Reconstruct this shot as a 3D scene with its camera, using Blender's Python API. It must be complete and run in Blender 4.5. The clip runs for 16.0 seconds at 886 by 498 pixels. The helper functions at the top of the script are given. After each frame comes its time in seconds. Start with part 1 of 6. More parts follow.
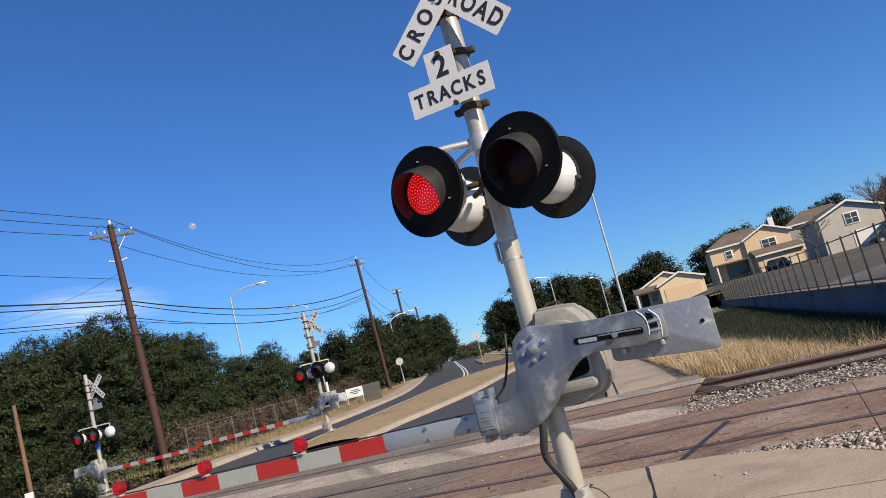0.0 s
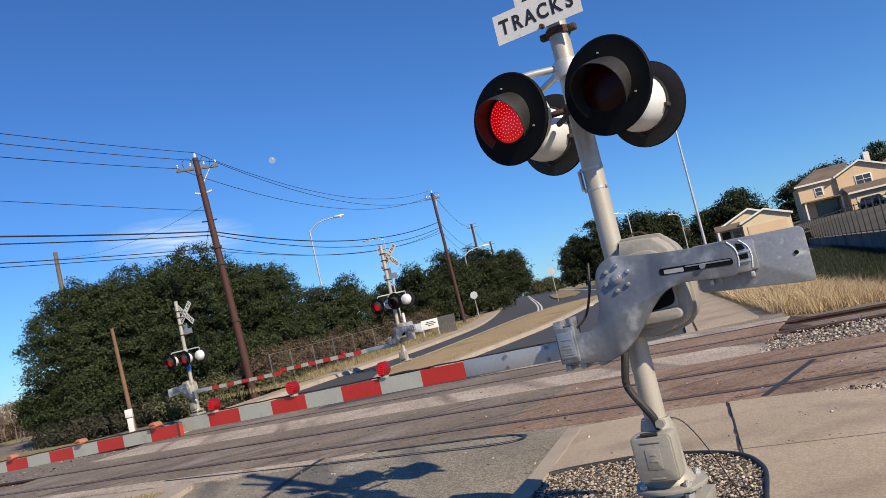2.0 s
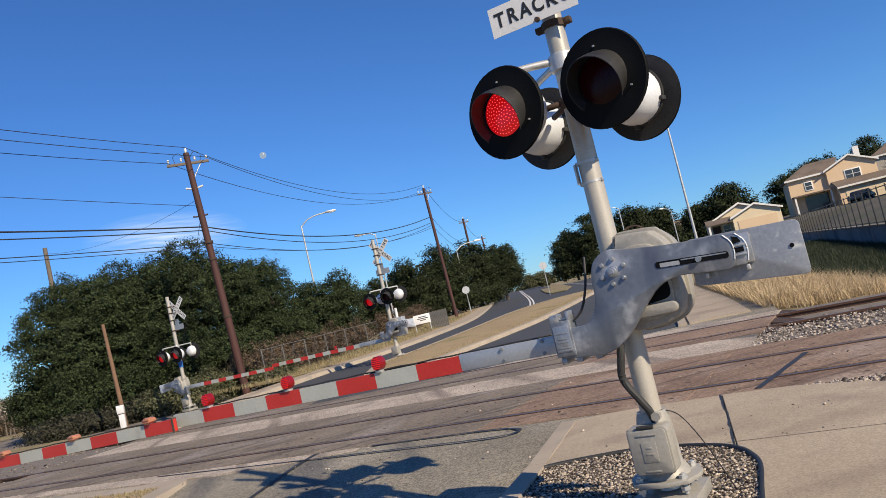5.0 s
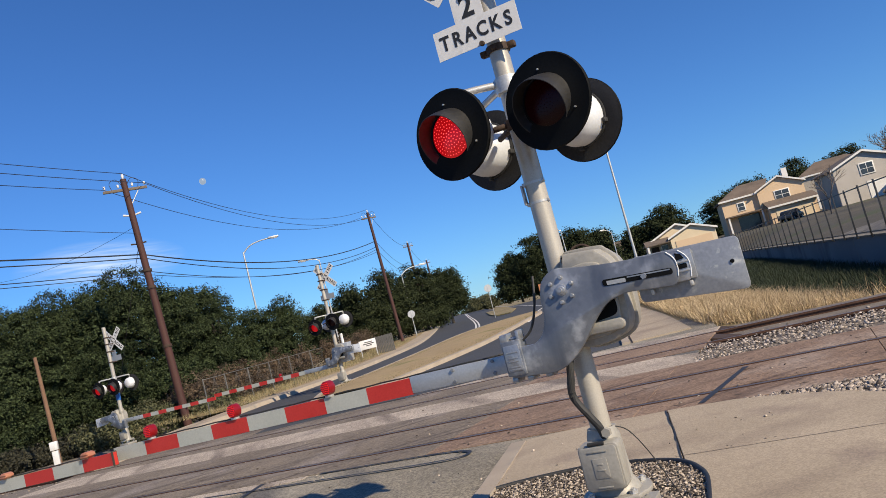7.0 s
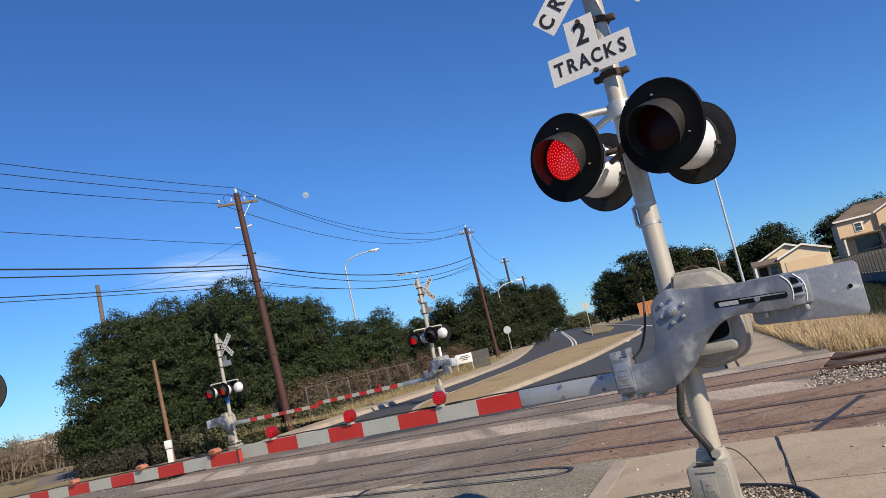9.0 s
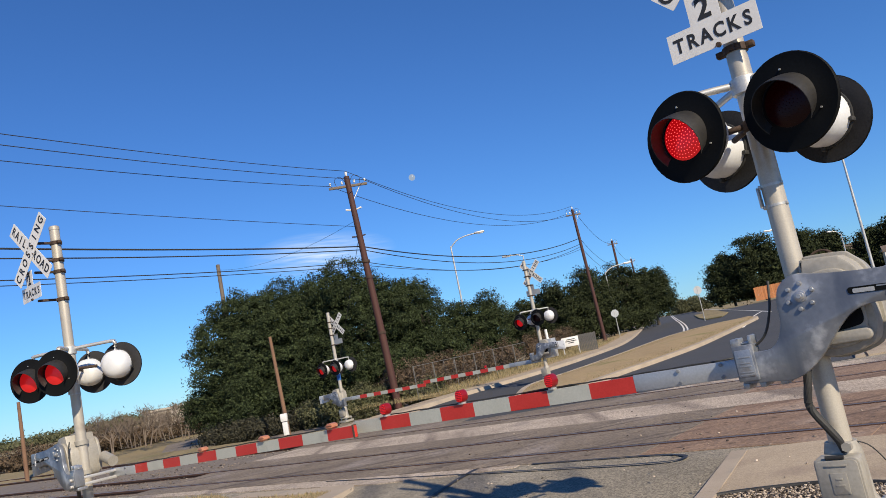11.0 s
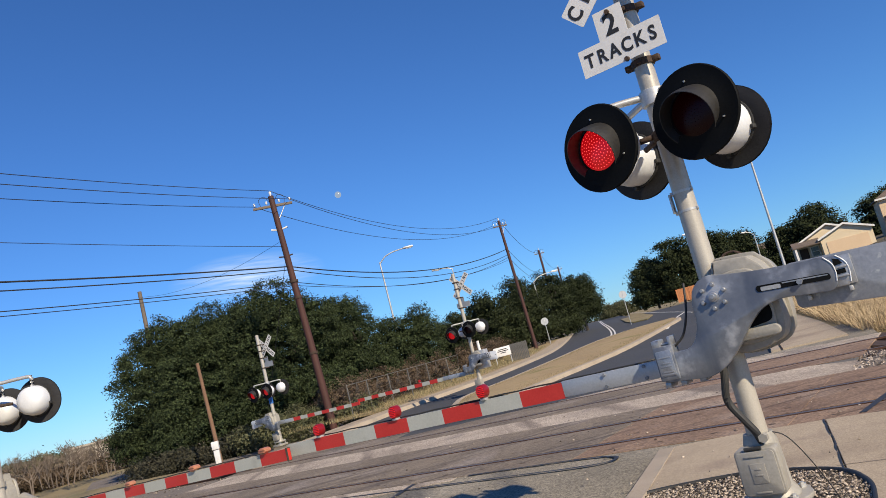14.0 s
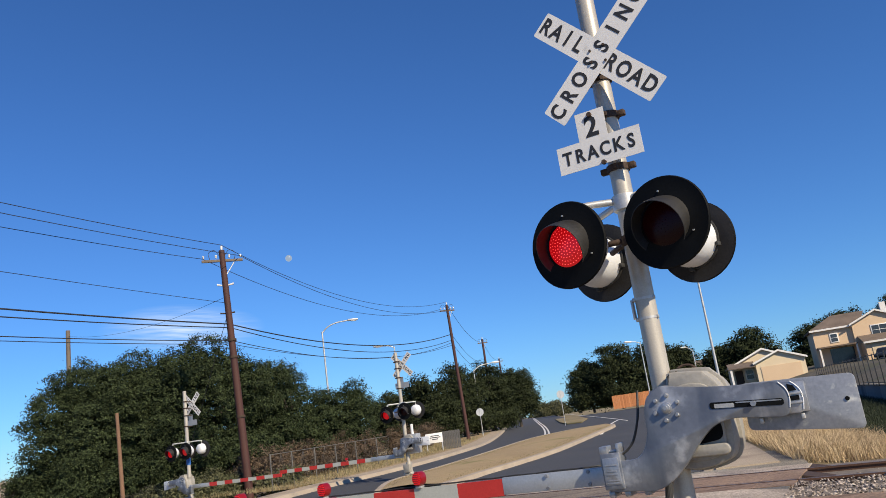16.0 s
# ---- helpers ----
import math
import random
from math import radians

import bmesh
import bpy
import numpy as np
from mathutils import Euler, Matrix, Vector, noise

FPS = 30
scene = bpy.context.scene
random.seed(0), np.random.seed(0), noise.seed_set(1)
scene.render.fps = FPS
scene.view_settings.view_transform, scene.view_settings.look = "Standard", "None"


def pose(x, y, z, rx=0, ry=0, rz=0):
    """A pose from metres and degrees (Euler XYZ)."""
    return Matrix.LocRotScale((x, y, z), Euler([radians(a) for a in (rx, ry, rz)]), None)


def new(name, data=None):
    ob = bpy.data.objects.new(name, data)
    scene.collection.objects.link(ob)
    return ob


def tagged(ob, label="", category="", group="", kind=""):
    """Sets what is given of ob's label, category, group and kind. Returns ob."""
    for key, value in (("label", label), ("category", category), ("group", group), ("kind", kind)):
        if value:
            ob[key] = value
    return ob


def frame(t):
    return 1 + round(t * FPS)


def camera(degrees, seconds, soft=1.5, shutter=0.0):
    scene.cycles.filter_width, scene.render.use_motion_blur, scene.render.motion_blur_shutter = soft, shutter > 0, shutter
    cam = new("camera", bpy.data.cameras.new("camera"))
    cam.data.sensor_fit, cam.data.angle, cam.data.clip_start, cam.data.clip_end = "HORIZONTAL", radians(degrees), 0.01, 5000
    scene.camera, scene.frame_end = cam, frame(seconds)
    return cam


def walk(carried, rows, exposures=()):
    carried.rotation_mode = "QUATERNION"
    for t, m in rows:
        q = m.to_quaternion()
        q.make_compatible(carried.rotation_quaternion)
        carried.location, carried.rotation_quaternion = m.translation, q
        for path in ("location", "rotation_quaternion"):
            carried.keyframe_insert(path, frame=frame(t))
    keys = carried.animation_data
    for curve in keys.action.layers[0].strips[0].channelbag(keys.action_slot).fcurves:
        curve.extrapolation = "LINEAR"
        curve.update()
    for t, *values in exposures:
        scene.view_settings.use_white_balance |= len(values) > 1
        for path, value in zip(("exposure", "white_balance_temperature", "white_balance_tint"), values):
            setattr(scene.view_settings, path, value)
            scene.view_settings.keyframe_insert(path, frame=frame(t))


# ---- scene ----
cam = camera(60.22, 16.0, soft=0.7)
PATH = [
    (0.0, pose(0.195, 0.111, 1.644, 98.46, 14.26, -14.16)),
    (0.5, pose(0.158, 0.120, 1.641, 98.34, 13.29, -12.04)),
    (1.0, pose(0.150, 0.116, 1.633, 97.48, 12.96, -10.26)),
    (1.5, pose(0.141, 0.121, 1.624, 96.26, 13.05, -8.86)),
    (2.0, pose(0.139, 0.126, 1.617, 94.92, 13.08, -8.52)),
    (2.5, pose(0.131, 0.113, 1.621, 94.49, 12.51, -8.86)),
    (3.0, pose(0.123, 0.114, 1.611, 94.39, 12.81, -8.87)),
    (3.5, pose(0.135, 0.135, 1.609, 93.85, 13.59, -8.77)),
    (4.0, pose(0.124, 0.131, 1.614, 94.04, 13.40, -8.93)),
    (6.5, pose(0.104, 0.156, 1.618, 95.10, 13.79, -10.38)),
    (7.0, pose(0.079, 0.143, 1.607, 95.20, 14.50, -13.36)),
    (7.5, pose(0.087, 0.022, 1.612, 94.94, 15.60, -14.83)),
    (8.0, pose(0.058, -0.105, 1.630, 95.70, 15.23, -10.58)),
    (8.5, pose(-0.005, -0.063, 1.625, 96.55, 14.96, -8.71)),
    (9.0, pose(-0.072, -0.057, 1.627, 98.03, 12.63, -6.15)),
    (9.5, pose(-0.134, -0.015, 1.677, 100.45, 5.21, -0.63)),
    (9.7, pose(-0.141, -0.036, 1.679, 100.32, 4.26, 1.17)),
    (11.8, pose(-0.096, -0.103, 1.600, 96.34, 15.32, -0.76)),
    (12.0, pose(-0.089, -0.120, 1.592, 95.70, 15.64, -1.72)),
    (12.5, pose(-0.087, -0.112, 1.584, 94.45, 15.79, -3.46)),
    (13.0, pose(-0.069, -0.132, 1.611, 95.29, 16.08, -4.59)),
    (13.5, pose(-0.086, -0.120, 1.615, 96.98, 15.29, -4.71)),
    (14.0, pose(-0.107, -0.115, 1.634, 98.30, 14.53, -3.25)),
    (14.5, pose(-0.146, -0.095, 1.627, 99.36, 13.93, -2.20)),
    (15.0, pose(-0.163, -0.075, 1.643, 100.43, 10.86, -3.42)),
    (15.5, pose(-0.174, -0.037, 1.655, 102.30, 8.71, -6.28)),
    (16.0, pose(-0.183, -0.017, 1.654, 103.31, 7.96, -8.50)),
]
walk(cam, PATH)

# ---- light ----
SUN_AZ, SUN_EL = radians(152.3), radians(33.5)
world = bpy.data.worlds.new("sky")
scene.world = world
world.use_nodes = True
wn = world.node_tree.nodes
sky = wn.new("ShaderNodeTexSky")
sky.sky_type, sky.sun_disc = "NISHITA", False
sky.sun_elevation, sky.sun_rotation = SUN_EL, SUN_AZ
sky.air_density, sky.dust_density, sky.ozone_density = 1.0, 0.0, 6.0
wn["Background"].inputs["Strength"].default_value = 0.088
tint = wn.new("ShaderNodeMix")
tint.data_type, tint.blend_type = "RGBA", "MULTIPLY"
tint.inputs[0].default_value = 1.0
tint.inputs[7].default_value = (0.50, 0.80, 1.15, 1)
world.node_tree.links.new(sky.outputs[0], tint.inputs[6])
world.node_tree.links.new(tint.outputs[2], wn["Background"].inputs["Color"])
sun = new("sun", bpy.data.lights.new("sun", "SUN"))
sun.data.energy, sun.data.angle, sun.data.color = 5.0, radians(0.5), (1.0, 0.858, 0.65)
to_sun = Vector((math.sin(SUN_AZ) * math.cos(SUN_EL), math.cos(SUN_AZ) * math.cos(SUN_EL), math.sin(SUN_EL)))
sun.matrix_world = to_sun.to_track_quat("Z", "Y").to_matrix().to_4x4()
scene.view_settings.exposure = 0.32

# ---- materials ----


def material(name, low, high, rough=0.8, metal=0.0, fine=60.0, coarse=2.0, bump=0.2, island=False, stain=None, spread=0.5, per_object=False, spec=0.5, speck=None, streak=None, own=0.65, cut=(0.1, 0.9)):
    """Two-scale noise between two colours, optional stain colour in broad patches, relief from the fine grain."""
    m = bpy.data.materials.new(name)
    m.use_nodes = True
    nt = m.node_tree
    n, l = nt.nodes, nt.links
    b = n["Principled BSDF"]
    b.inputs["Metallic"].default_value = metal
    b.inputs["Specular IOR Level"].default_value = spec
    co = n.new("ShaderNodeTexCoord")
    fi, ca = n.new("ShaderNodeTexNoise"), n.new("ShaderNodeTexNoise")
    for node, s in ((fi, fine), (ca, coarse)):
        node.inputs["Scale"].default_value = s
        node.inputs["Detail"].default_value = 5
        l.new(co.outputs["Object"], node.inputs["Vector"])
    mix = n.new("ShaderNodeMath")
    mix.operation = "MULTIPLY_ADD"
    mix.inputs[1].default_value = spread
    l.new(fi.outputs[0], mix.inputs[0])
    half = n.new("ShaderNodeMath")
    half.operation = "MULTIPLY"
    half.inputs[1].default_value = 1 - spread
    l.new(ca.outputs[0], half.inputs[0])
    l.new(half.outputs[0], mix.inputs[2])
    fac = mix.outputs[0]
    if island or per_object:
        src = n.new("ShaderNodeNewGeometry").outputs["Random Per Island"] if island else n.new("ShaderNodeObjectInfo").outputs["Random"]
        av = n.new("ShaderNodeMix")
        av.inputs[0].default_value = own
        l.new(fac, av.inputs[2])
        l.new(src, av.inputs[3])
        fac = av.outputs[0]
    ramp = n.new("ShaderNodeValToRGB")
    ramp.color_ramp.elements[0].position, ramp.color_ramp.elements[1].position = cut if (island or per_object) else (0.32, 0.68)
    ramp.color_ramp.elements[0].color, ramp.color_ramp.elements[1].color = (*low, 1), (*high, 1)
    l.new(fac, ramp.inputs[0])
    col = ramp.outputs[0]
    if stain:
        st = n.new("ShaderNodeTexNoise")
        st.inputs["Scale"].default_value, st.inputs["Detail"].default_value = stain[1], 6
        l.new(co.outputs["Object"], st.inputs["Vector"])
        sr = n.new("ShaderNodeValToRGB")
        sr.color_ramp.elements[0].position, sr.color_ramp.elements[1].position = stain[2], stain[2] + 0.15
        l.new(st.outputs[0], sr.inputs[0])
        sm = n.new("ShaderNodeMix")
        sm.data_type = "RGBA"
        l.new(sr.outputs[0], sm.inputs[0])
        l.new(col, sm.inputs[6])
        sm.inputs[7].default_value = (*stain[0], 1)
        col = sm.outputs[2]
    if streak:
        mp = n.new("ShaderNodeMapping")
        mp.vector_type = "POINT"
        mp.inputs["Rotation"].default_value = (0, 0, streak[4])
        mp.inputs["Scale"].default_value = (streak[1], streak[2], 1.0)
        l.new(co.outputs["Object"], mp.inputs["Vector"])
        sn = n.new("ShaderNodeTexNoise")
        sn.inputs["Scale"].default_value, sn.inputs["Detail"].default_value = 1.0, 6
        l.new(mp.outputs[0], sn.inputs["Vector"])
        sr2 = n.new("ShaderNodeValToRGB")
        sr2.color_ramp.elements[0].position, sr2.color_ramp.elements[1].position = streak[3], streak[3] + 0.14
        sr2.color_ramp.elements[1].color = (0.8, 0.8, 0.8, 1)
        l.new(sn.outputs[0], sr2.inputs[0])
        sm2 = n.new("ShaderNodeMix")
        sm2.data_type = "RGBA"
        l.new(sr2.outputs[0], sm2.inputs[0])
        l.new(col, sm2.inputs[6])
        sm2.inputs[7].default_value = (*streak[0], 1)
        col = sm2.outputs[2]
    if speck:
        vo = n.new("ShaderNodeTexVoronoi")
        vo.inputs["Scale"].default_value = speck[1]
        l.new(co.outputs["Object"], vo.inputs["Vector"])
        rr = n.new("ShaderNodeMix")
        rr.data_type, rr.blend_type = "RGBA", "MULTIPLY"
        rr.inputs[0].default_value = 1.0
        vr = n.new("ShaderNodeSeparateColor")
        l.new(vo.outputs["Color"], vr.inputs[0])
        mr = n.new("ShaderNodeMapRange")
        mr.inputs[3].default_value, mr.inputs[4].default_value = speck[0], 2.0 - speck[0]
        l.new(vr.outputs[0], mr.inputs[0])
        l.new(col, rr.inputs[6])
        l.new(mr.outputs[0], rr.inputs[7])
        col = rr.outputs[2]
    l.new(col, b.inputs["Base Color"])
    ro = n.new("ShaderNodeMapRange")
    ro.inputs[3].default_value, ro.inputs[4].default_value = max(0.05, rough - 0.1), min(1, rough + 0.1)
    l.new(ca.outputs[0], ro.inputs[0])
    l.new(ro.outputs[0], b.inputs["Roughness"])
    if bump:
        bp = n.new("ShaderNodeBump")
        bp.inputs["Strength"].default_value, bp.inputs["Distance"].default_value = bump, 0.5 / fine
        l.new(fi.outputs[0], bp.inputs["Height"])
        l.new(bp.outputs[0], b.inputs["Normal"])
    return m


def glow(name, colour, strength, base=(0.3, 0.01, 0.01)):
    m = bpy.data.materials.new(name)
    m.use_nodes = True
    b = m.node_tree.nodes["Principled BSDF"]
    b.inputs["Base Color"].default_value = (*base, 1)
    b.inputs["Roughness"].default_value = 0.3
    b.inputs["Emission Color"].default_value = (*colour, 1)
    b.inputs["Emission Strength"].default_value = strength
    return m


GALV = material("galvanised", (0.42, 0.42, 0.41), (0.62, 0.61, 0.58), 0.45, 0.55, 90, 3, 0.08)
MASTM = material("mast aluminium", (0.37, 0.34, 0.29), (0.50, 0.465, 0.40), 0.42, 0.25, 120, 2.5, 0.06, stain=((0.34, 0.30, 0.25), 5, 0.58))
# The dark blue streak colour imitates reflections in the casting.
CAST = material("cast aluminium", (0.12, 0.135, 0.16), (0.25, 0.265, 0.29), 0.38, 0.4, 30, 3, 0.05, stain=((0.46, 0.475, 0.50), 6, 0.55), spread=0.25, streak=((0.085, 0.10, 0.13), 4.5, 4.5, 0.50, 0.4))
BOLT = material("bright cast zinc", (0.26, 0.275, 0.30), (0.42, 0.435, 0.46), 0.36, 0.6, 60, 6, 0.05, stain=((0.16, 0.165, 0.18), 9, 0.56))
CASE = material("grey enamel", (0.26, 0.245, 0.21), (0.36, 0.34, 0.30), 0.5, 0.1, 50, 3, 0.06, stain=((0.30, 0.27, 0.23), 7, 0.62))
PLATE = material("counterweight zinc", (0.215, 0.23, 0.255), (0.33, 0.345, 0.37), 0.42, 0.4, 60, 4, 0.05, stain=((0.56, 0.56, 0.52), 17, 0.60))
BLACK = material("black enamel", (0.005, 0.0055, 0.006), (0.009, 0.010, 0.011), 0.6, 0, 80, 3, 0.04, spec=0.07)
DISCBACK = material("faded black enamel", (0.022, 0.022, 0.024), (0.042, 0.042, 0.044), 0.65, 0, 80, 5, 0.05, spec=0.25)
HOOD = material("sun-faded hood enamel", (0.014, 0.014, 0.015), (0.034, 0.033, 0.032), 0.45, 0, 60, 6, 0.05, spec=0.5)
LAWN = material("trodden winter lawn", (0.050, 0.044, 0.030), (0.115, 0.098, 0.066), 0.95, 0, 8, 0.22, 0.5, stain=((0.06, 0.07, 0.03), 0.15, 0.56))
SILVER = material("silver paint", (0.60, 0.62, 0.645), (0.72, 0.74, 0.76), 0.45, 0.1, 60, 4, 0.04)
RUBBER = material("black rubber", (0.015, 0.015, 0.015), (0.035, 0.035, 0.034), 0.6, 0, 60, 4, 0.1)
RUST = material("rusty clamp", (0.028, 0.019, 0.015), (0.085, 0.052, 0.036), 0.8, 0.2, 60, 8, 0.3)
SIGNW = material("white sign sheeting", (0.62, 0.62, 0.61), (0.74, 0.73, 0.71), 0.4, 0, 200, 4, 0.02, stain=((0.52, 0.51, 0.48), 6, 0.60))
SIGNBACK = material("sign back", (0.36, 0.37, 0.38), (0.46, 0.47, 0.48), 0.45, 0.5, 80, 4, 0.03)
INK = material("black sign ink", (0.012, 0.012, 0.013), (0.025, 0.025, 0.027), 0.55, 0, 120, 4, 0.02)
RED = material("red reflective band", (0.42, 0.022, 0.017), (0.53, 0.04, 0.03), 0.4, 0, 90, 4, 0.02)
WHITE = material("white reflective band", (0.37, 0.38, 0.335), (0.48, 0.485, 0.43), 0.4, 0, 90, 4, 0.02, stain=((0.30, 0.30, 0.26), 5, 0.60))
ARMMET = material("arm aluminium", (0.38, 0.40, 0.42), (0.5, 0.52, 0.54), 0.4, 0.4, 80, 4, 0.03)
LENS_ON = glow("lit red lens", (1.0, 0.006, 0.012), 0.30, (0.2, 0.004, 0.005))
LED_ON = glow("lit diodes", (1.0, 0.07, 0.07), 2.2)
LENS_OFF = glow("dark red lens", (1.0, 0.01, 0.01), 0.0015, (0.008, 0.0008, 0.0014))
LENS_OFF.node_tree.nodes["Principled BSDF"].inputs["Specular IOR Level"].default_value = 0.2
LENS_DIM = glow("fading red lens", (1.0, 0.015, 0.02), 0.25)
ARMLIGHT = glow("red arm lamp lens", (1.0, 0.012, 0.018), 0.28, (0.34, 0.006, 0.008))
ARMDARK = glow("dark red arm lamp body", (1.0, 0.012, 0.018), 0.02, (0.20, 0.005, 0.007))
AMBER = material("faded tan lens", (0.36, 0.13, 0.07), (0.42, 0.20, 0.12), 0.4, 0, 60, 4, 0.02)
ASPHALT = material("worn asphalt", (0.14, 0.122, 0.090), (0.30, 0.264, 0.200), 0.85, 0, 70, 0.8, 0.4, stain=((0.33, 0.295, 0.235), 0.5, 0.53), spread=0.6, speck=(0.55, 60), streak=((0.10, 0.094, 0.086), 1.2, 0.10, 0.50, 0.65))
ASPHALT_NEW = material("dark asphalt", (0.035, 0.037, 0.04), (0.065, 0.066, 0.07), 0.85, 0, 60, 0.4, 0.4)
TAR = material("tar seal", (0.02, 0.02, 0.022), (0.04, 0.04, 0.042), 0.6, 0, 60, 3, 0.2)
PALE = material("pale aggregate asphalt", (0.27, 0.22, 0.172), (0.50, 0.42, 0.338), 0.9, 0, 70, 1.1, 0.5, stain=((0.20, 0.17, 0.15), 0.9, 0.58), speck=(0.6, 50), streak=((0.13, 0.10, 0.08), 1.6, 0.10, 0.55, 0.65))
PANEL = material("rust-stained crossing panel", (0.145, 0.088, 0.054), (0.30, 0.205, 0.14), 0.85, 0, 30, 1.0, 0.35, stain=((0.31, 0.235, 0.18), 0.7, 0.54), speck=(0.72, 30), streak=((0.085, 0.05, 0.032), 0.35, 4.0, 0.56, 0.685))
PANELG = material("tyre-worn crossing panel", (0.12, 0.092, 0.064), (0.25, 0.203, 0.152), 0.85, 0, 30, 1.0, 0.35, stain=((0.25, 0.21, 0.18), 0.7, 0.54), speck=(0.72, 30), streak=((0.065, 0.05, 0.04), 0.35, 4.0, 0.54, 0.685))
CONC = material("concrete walk", (0.315, 0.25, 0.172), (0.435, 0.355, 0.258), 0.85, 0, 130, 0.9, 0.25, speck=(0.82, 90), streak=((0.24, 0.185, 0.135), 0.5, 1.1, 0.56, 0.3), stain=((0.27, 0.21, 0.158), 1.6, 0.56))
KERB = material("kerb concrete", (0.30, 0.245, 0.185), (0.43, 0.36, 0.28), 0.85, 0, 100, 1.5, 0.25, stain=((0.27, 0.24, 0.2), 2.2, 0.58))
STEEL = material("rusted rail", (0.075, 0.036, 0.022), (0.16, 0.085, 0.052), 0.75, 0.3, 60, 2, 0.3)
SHINE = material("worn rail head", (0.11, 0.08, 0.062), (0.19, 0.145, 0.12), 0.45, 0.5, 80, 2, 0.05)
TIE = material("creosoted tie", (0.05, 0.035, 0.025), (0.12, 0.085, 0.06), 0.9, 0, 50, 3, 0.3)
STONE = material("river gravel", (0.045, 0.034, 0.026), (0.60, 0.50, 0.40), 0.85, 0, 60, 20, 0.2, island=True, own=0.92, cut=(0.25, 1.0))
BALLAST = material("crushed ballast", (0.045, 0.034, 0.027), (0.52, 0.44, 0.37), 0.9, 0, 40, 15, 0.3, island=True, own=0.92)
DUSTY = material("dusty brown ballast", (0.07, 0.055, 0.042), (0.27, 0.22, 0.175), 0.9, 0, 40, 15, 0.3, island=True, own=0.9)
BED = material("gravel bed soil", (0.10, 0.085, 0.07), (0.24, 0.20, 0.165), 0.95, 0, 40, 4, 0.6)
SOIL = material("dry turf", (0.15, 0.12, 0.06), (0.30, 0.235, 0.12), 0.95, 0, 12, 0.25, 0.6, stain=((0.13, 0.13, 0.05), 0.22, 0.58))
MEDIAN = material("straw turf", (0.25, 0.18, 0.09), (0.40, 0.295, 0.16), 0.95, 0, 14, 0.5, 0.6, stain=((0.20, 0.17, 0.06), 0.5, 0.56))
STRAW = material("dry grass blade", (0.31, 0.215, 0.11), (0.68, 0.53, 0.32), 0.8, 0, 30, 2, 0.0, island=True)
STRAWGREEN = material("half-dry grass blade", (0.11, 0.105, 0.045), (0.33, 0.265, 0.14), 0.8, 0, 30, 2, 0.0, island=True)
LEAF = material("live oak leaf", (0.005, 0.009, 0.005), (0.066, 0.088, 0.037), 0.85, 0, 30, 0.35, 0.0, island=True, spec=0.12)
LEAF_FAR = material("far tree leaf", (0.008, 0.012, 0.006), (0.050, 0.062, 0.026), 0.85, 0, 30, 0.25, 0.0, island=True, spec=0.12)
BRUSH = material("dry brush leaf", (0.035, 0.024, 0.015), (0.14, 0.095, 0.055), 0.8, 0, 30, 0.5, 0.0, island=True)
SHADESHRUB = material("weed leaf darkened for shade", (0.010, 0.011, 0.006), (0.045, 0.042, 0.02), 0.8, 0, 30, 0.5, 0.0, island=True)
SHRUB = material("olive shrub leaf", (0.035, 0.042, 0.016), (0.12, 0.12, 0.055), 0.8, 0, 30, 0.5, 0.0, island=True)
BARK = material("oak bark", (0.05, 0.04, 0.03), (0.13, 0.105, 0.085), 0.95, 0, 30, 3, 0.5)
TWIG = material("bare twig", (0.10, 0.08, 0.062), (0.20, 0.16, 0.13), 0.9, 0, 30, 3, 0.2)
REDTWIG = material("reddish bare twig", (0.13, 0.075, 0.055), (0.24, 0.15, 0.11), 0.9, 0, 30, 3, 0.2)
POLEWOOD = material("reddish creosoted pole", (0.036, 0.013, 0.010), (0.074, 0.027, 0.021), 0.75, 0, 40, 1.2, 0.3)
POSTWOOD = material("weathered post", (0.12, 0.065, 0.04), (0.22, 0.13, 0.08), 0.9, 0, 40, 2, 0.3)
GREYWOOD = material("grey pole wood", (0.10, 0.08, 0.062), (0.18, 0.145, 0.115), 0.9, 0, 40, 2, 0.3)
PORC = material("porcelain", (0.55, 0.55, 0.55), (0.7, 0.7, 0.7), 0.25, 0, 40, 3, 0.0)
WIRE = material("black cable", (0.012, 0.012, 0.014), (0.03, 0.03, 0.03), 0.6, 0, 30, 2, 0.0)
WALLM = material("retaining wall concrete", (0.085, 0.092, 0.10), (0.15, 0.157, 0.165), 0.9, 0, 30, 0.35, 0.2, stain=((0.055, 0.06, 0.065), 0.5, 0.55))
SLAB = material("stained pale concrete", (0.13, 0.115, 0.09), (0.25, 0.225, 0.19), 0.95, 0, 6, 0.3, 0.5, streak=((0.07, 0.064, 0.055), 2.2, 0.5, 0.52, 1.03))
STUCCO = material("peach siding", (0.62, 0.45, 0.28), (0.70, 0.52, 0.34), 0.85, 0, 40, 0.6, 0.1)
CREAM = material("cream siding", (0.64, 0.52, 0.34), (0.72, 0.60, 0.42), 0.85, 0, 40, 0.6, 0.1)
STONEW = material("pale siding", (0.33, 0.29, 0.24), (0.43, 0.385, 0.32), 0.85, 0, 12, 0.8, 0.2)
PALEW = material("white lap siding", (0.40, 0.365, 0.32), (0.52, 0.475, 0.42), 0.85, 0, 12, 0.8, 0.2)
TRIMW = material("white trim", (0.70, 0.68, 0.63), (0.80, 0.78, 0.73), 0.6, 0, 60, 2, 0.05)
ROOF = material("brown shingle", (0.10, 0.075, 0.055), (0.19, 0.145, 0.11), 0.9, 0, 14, 0.7, 0.4)
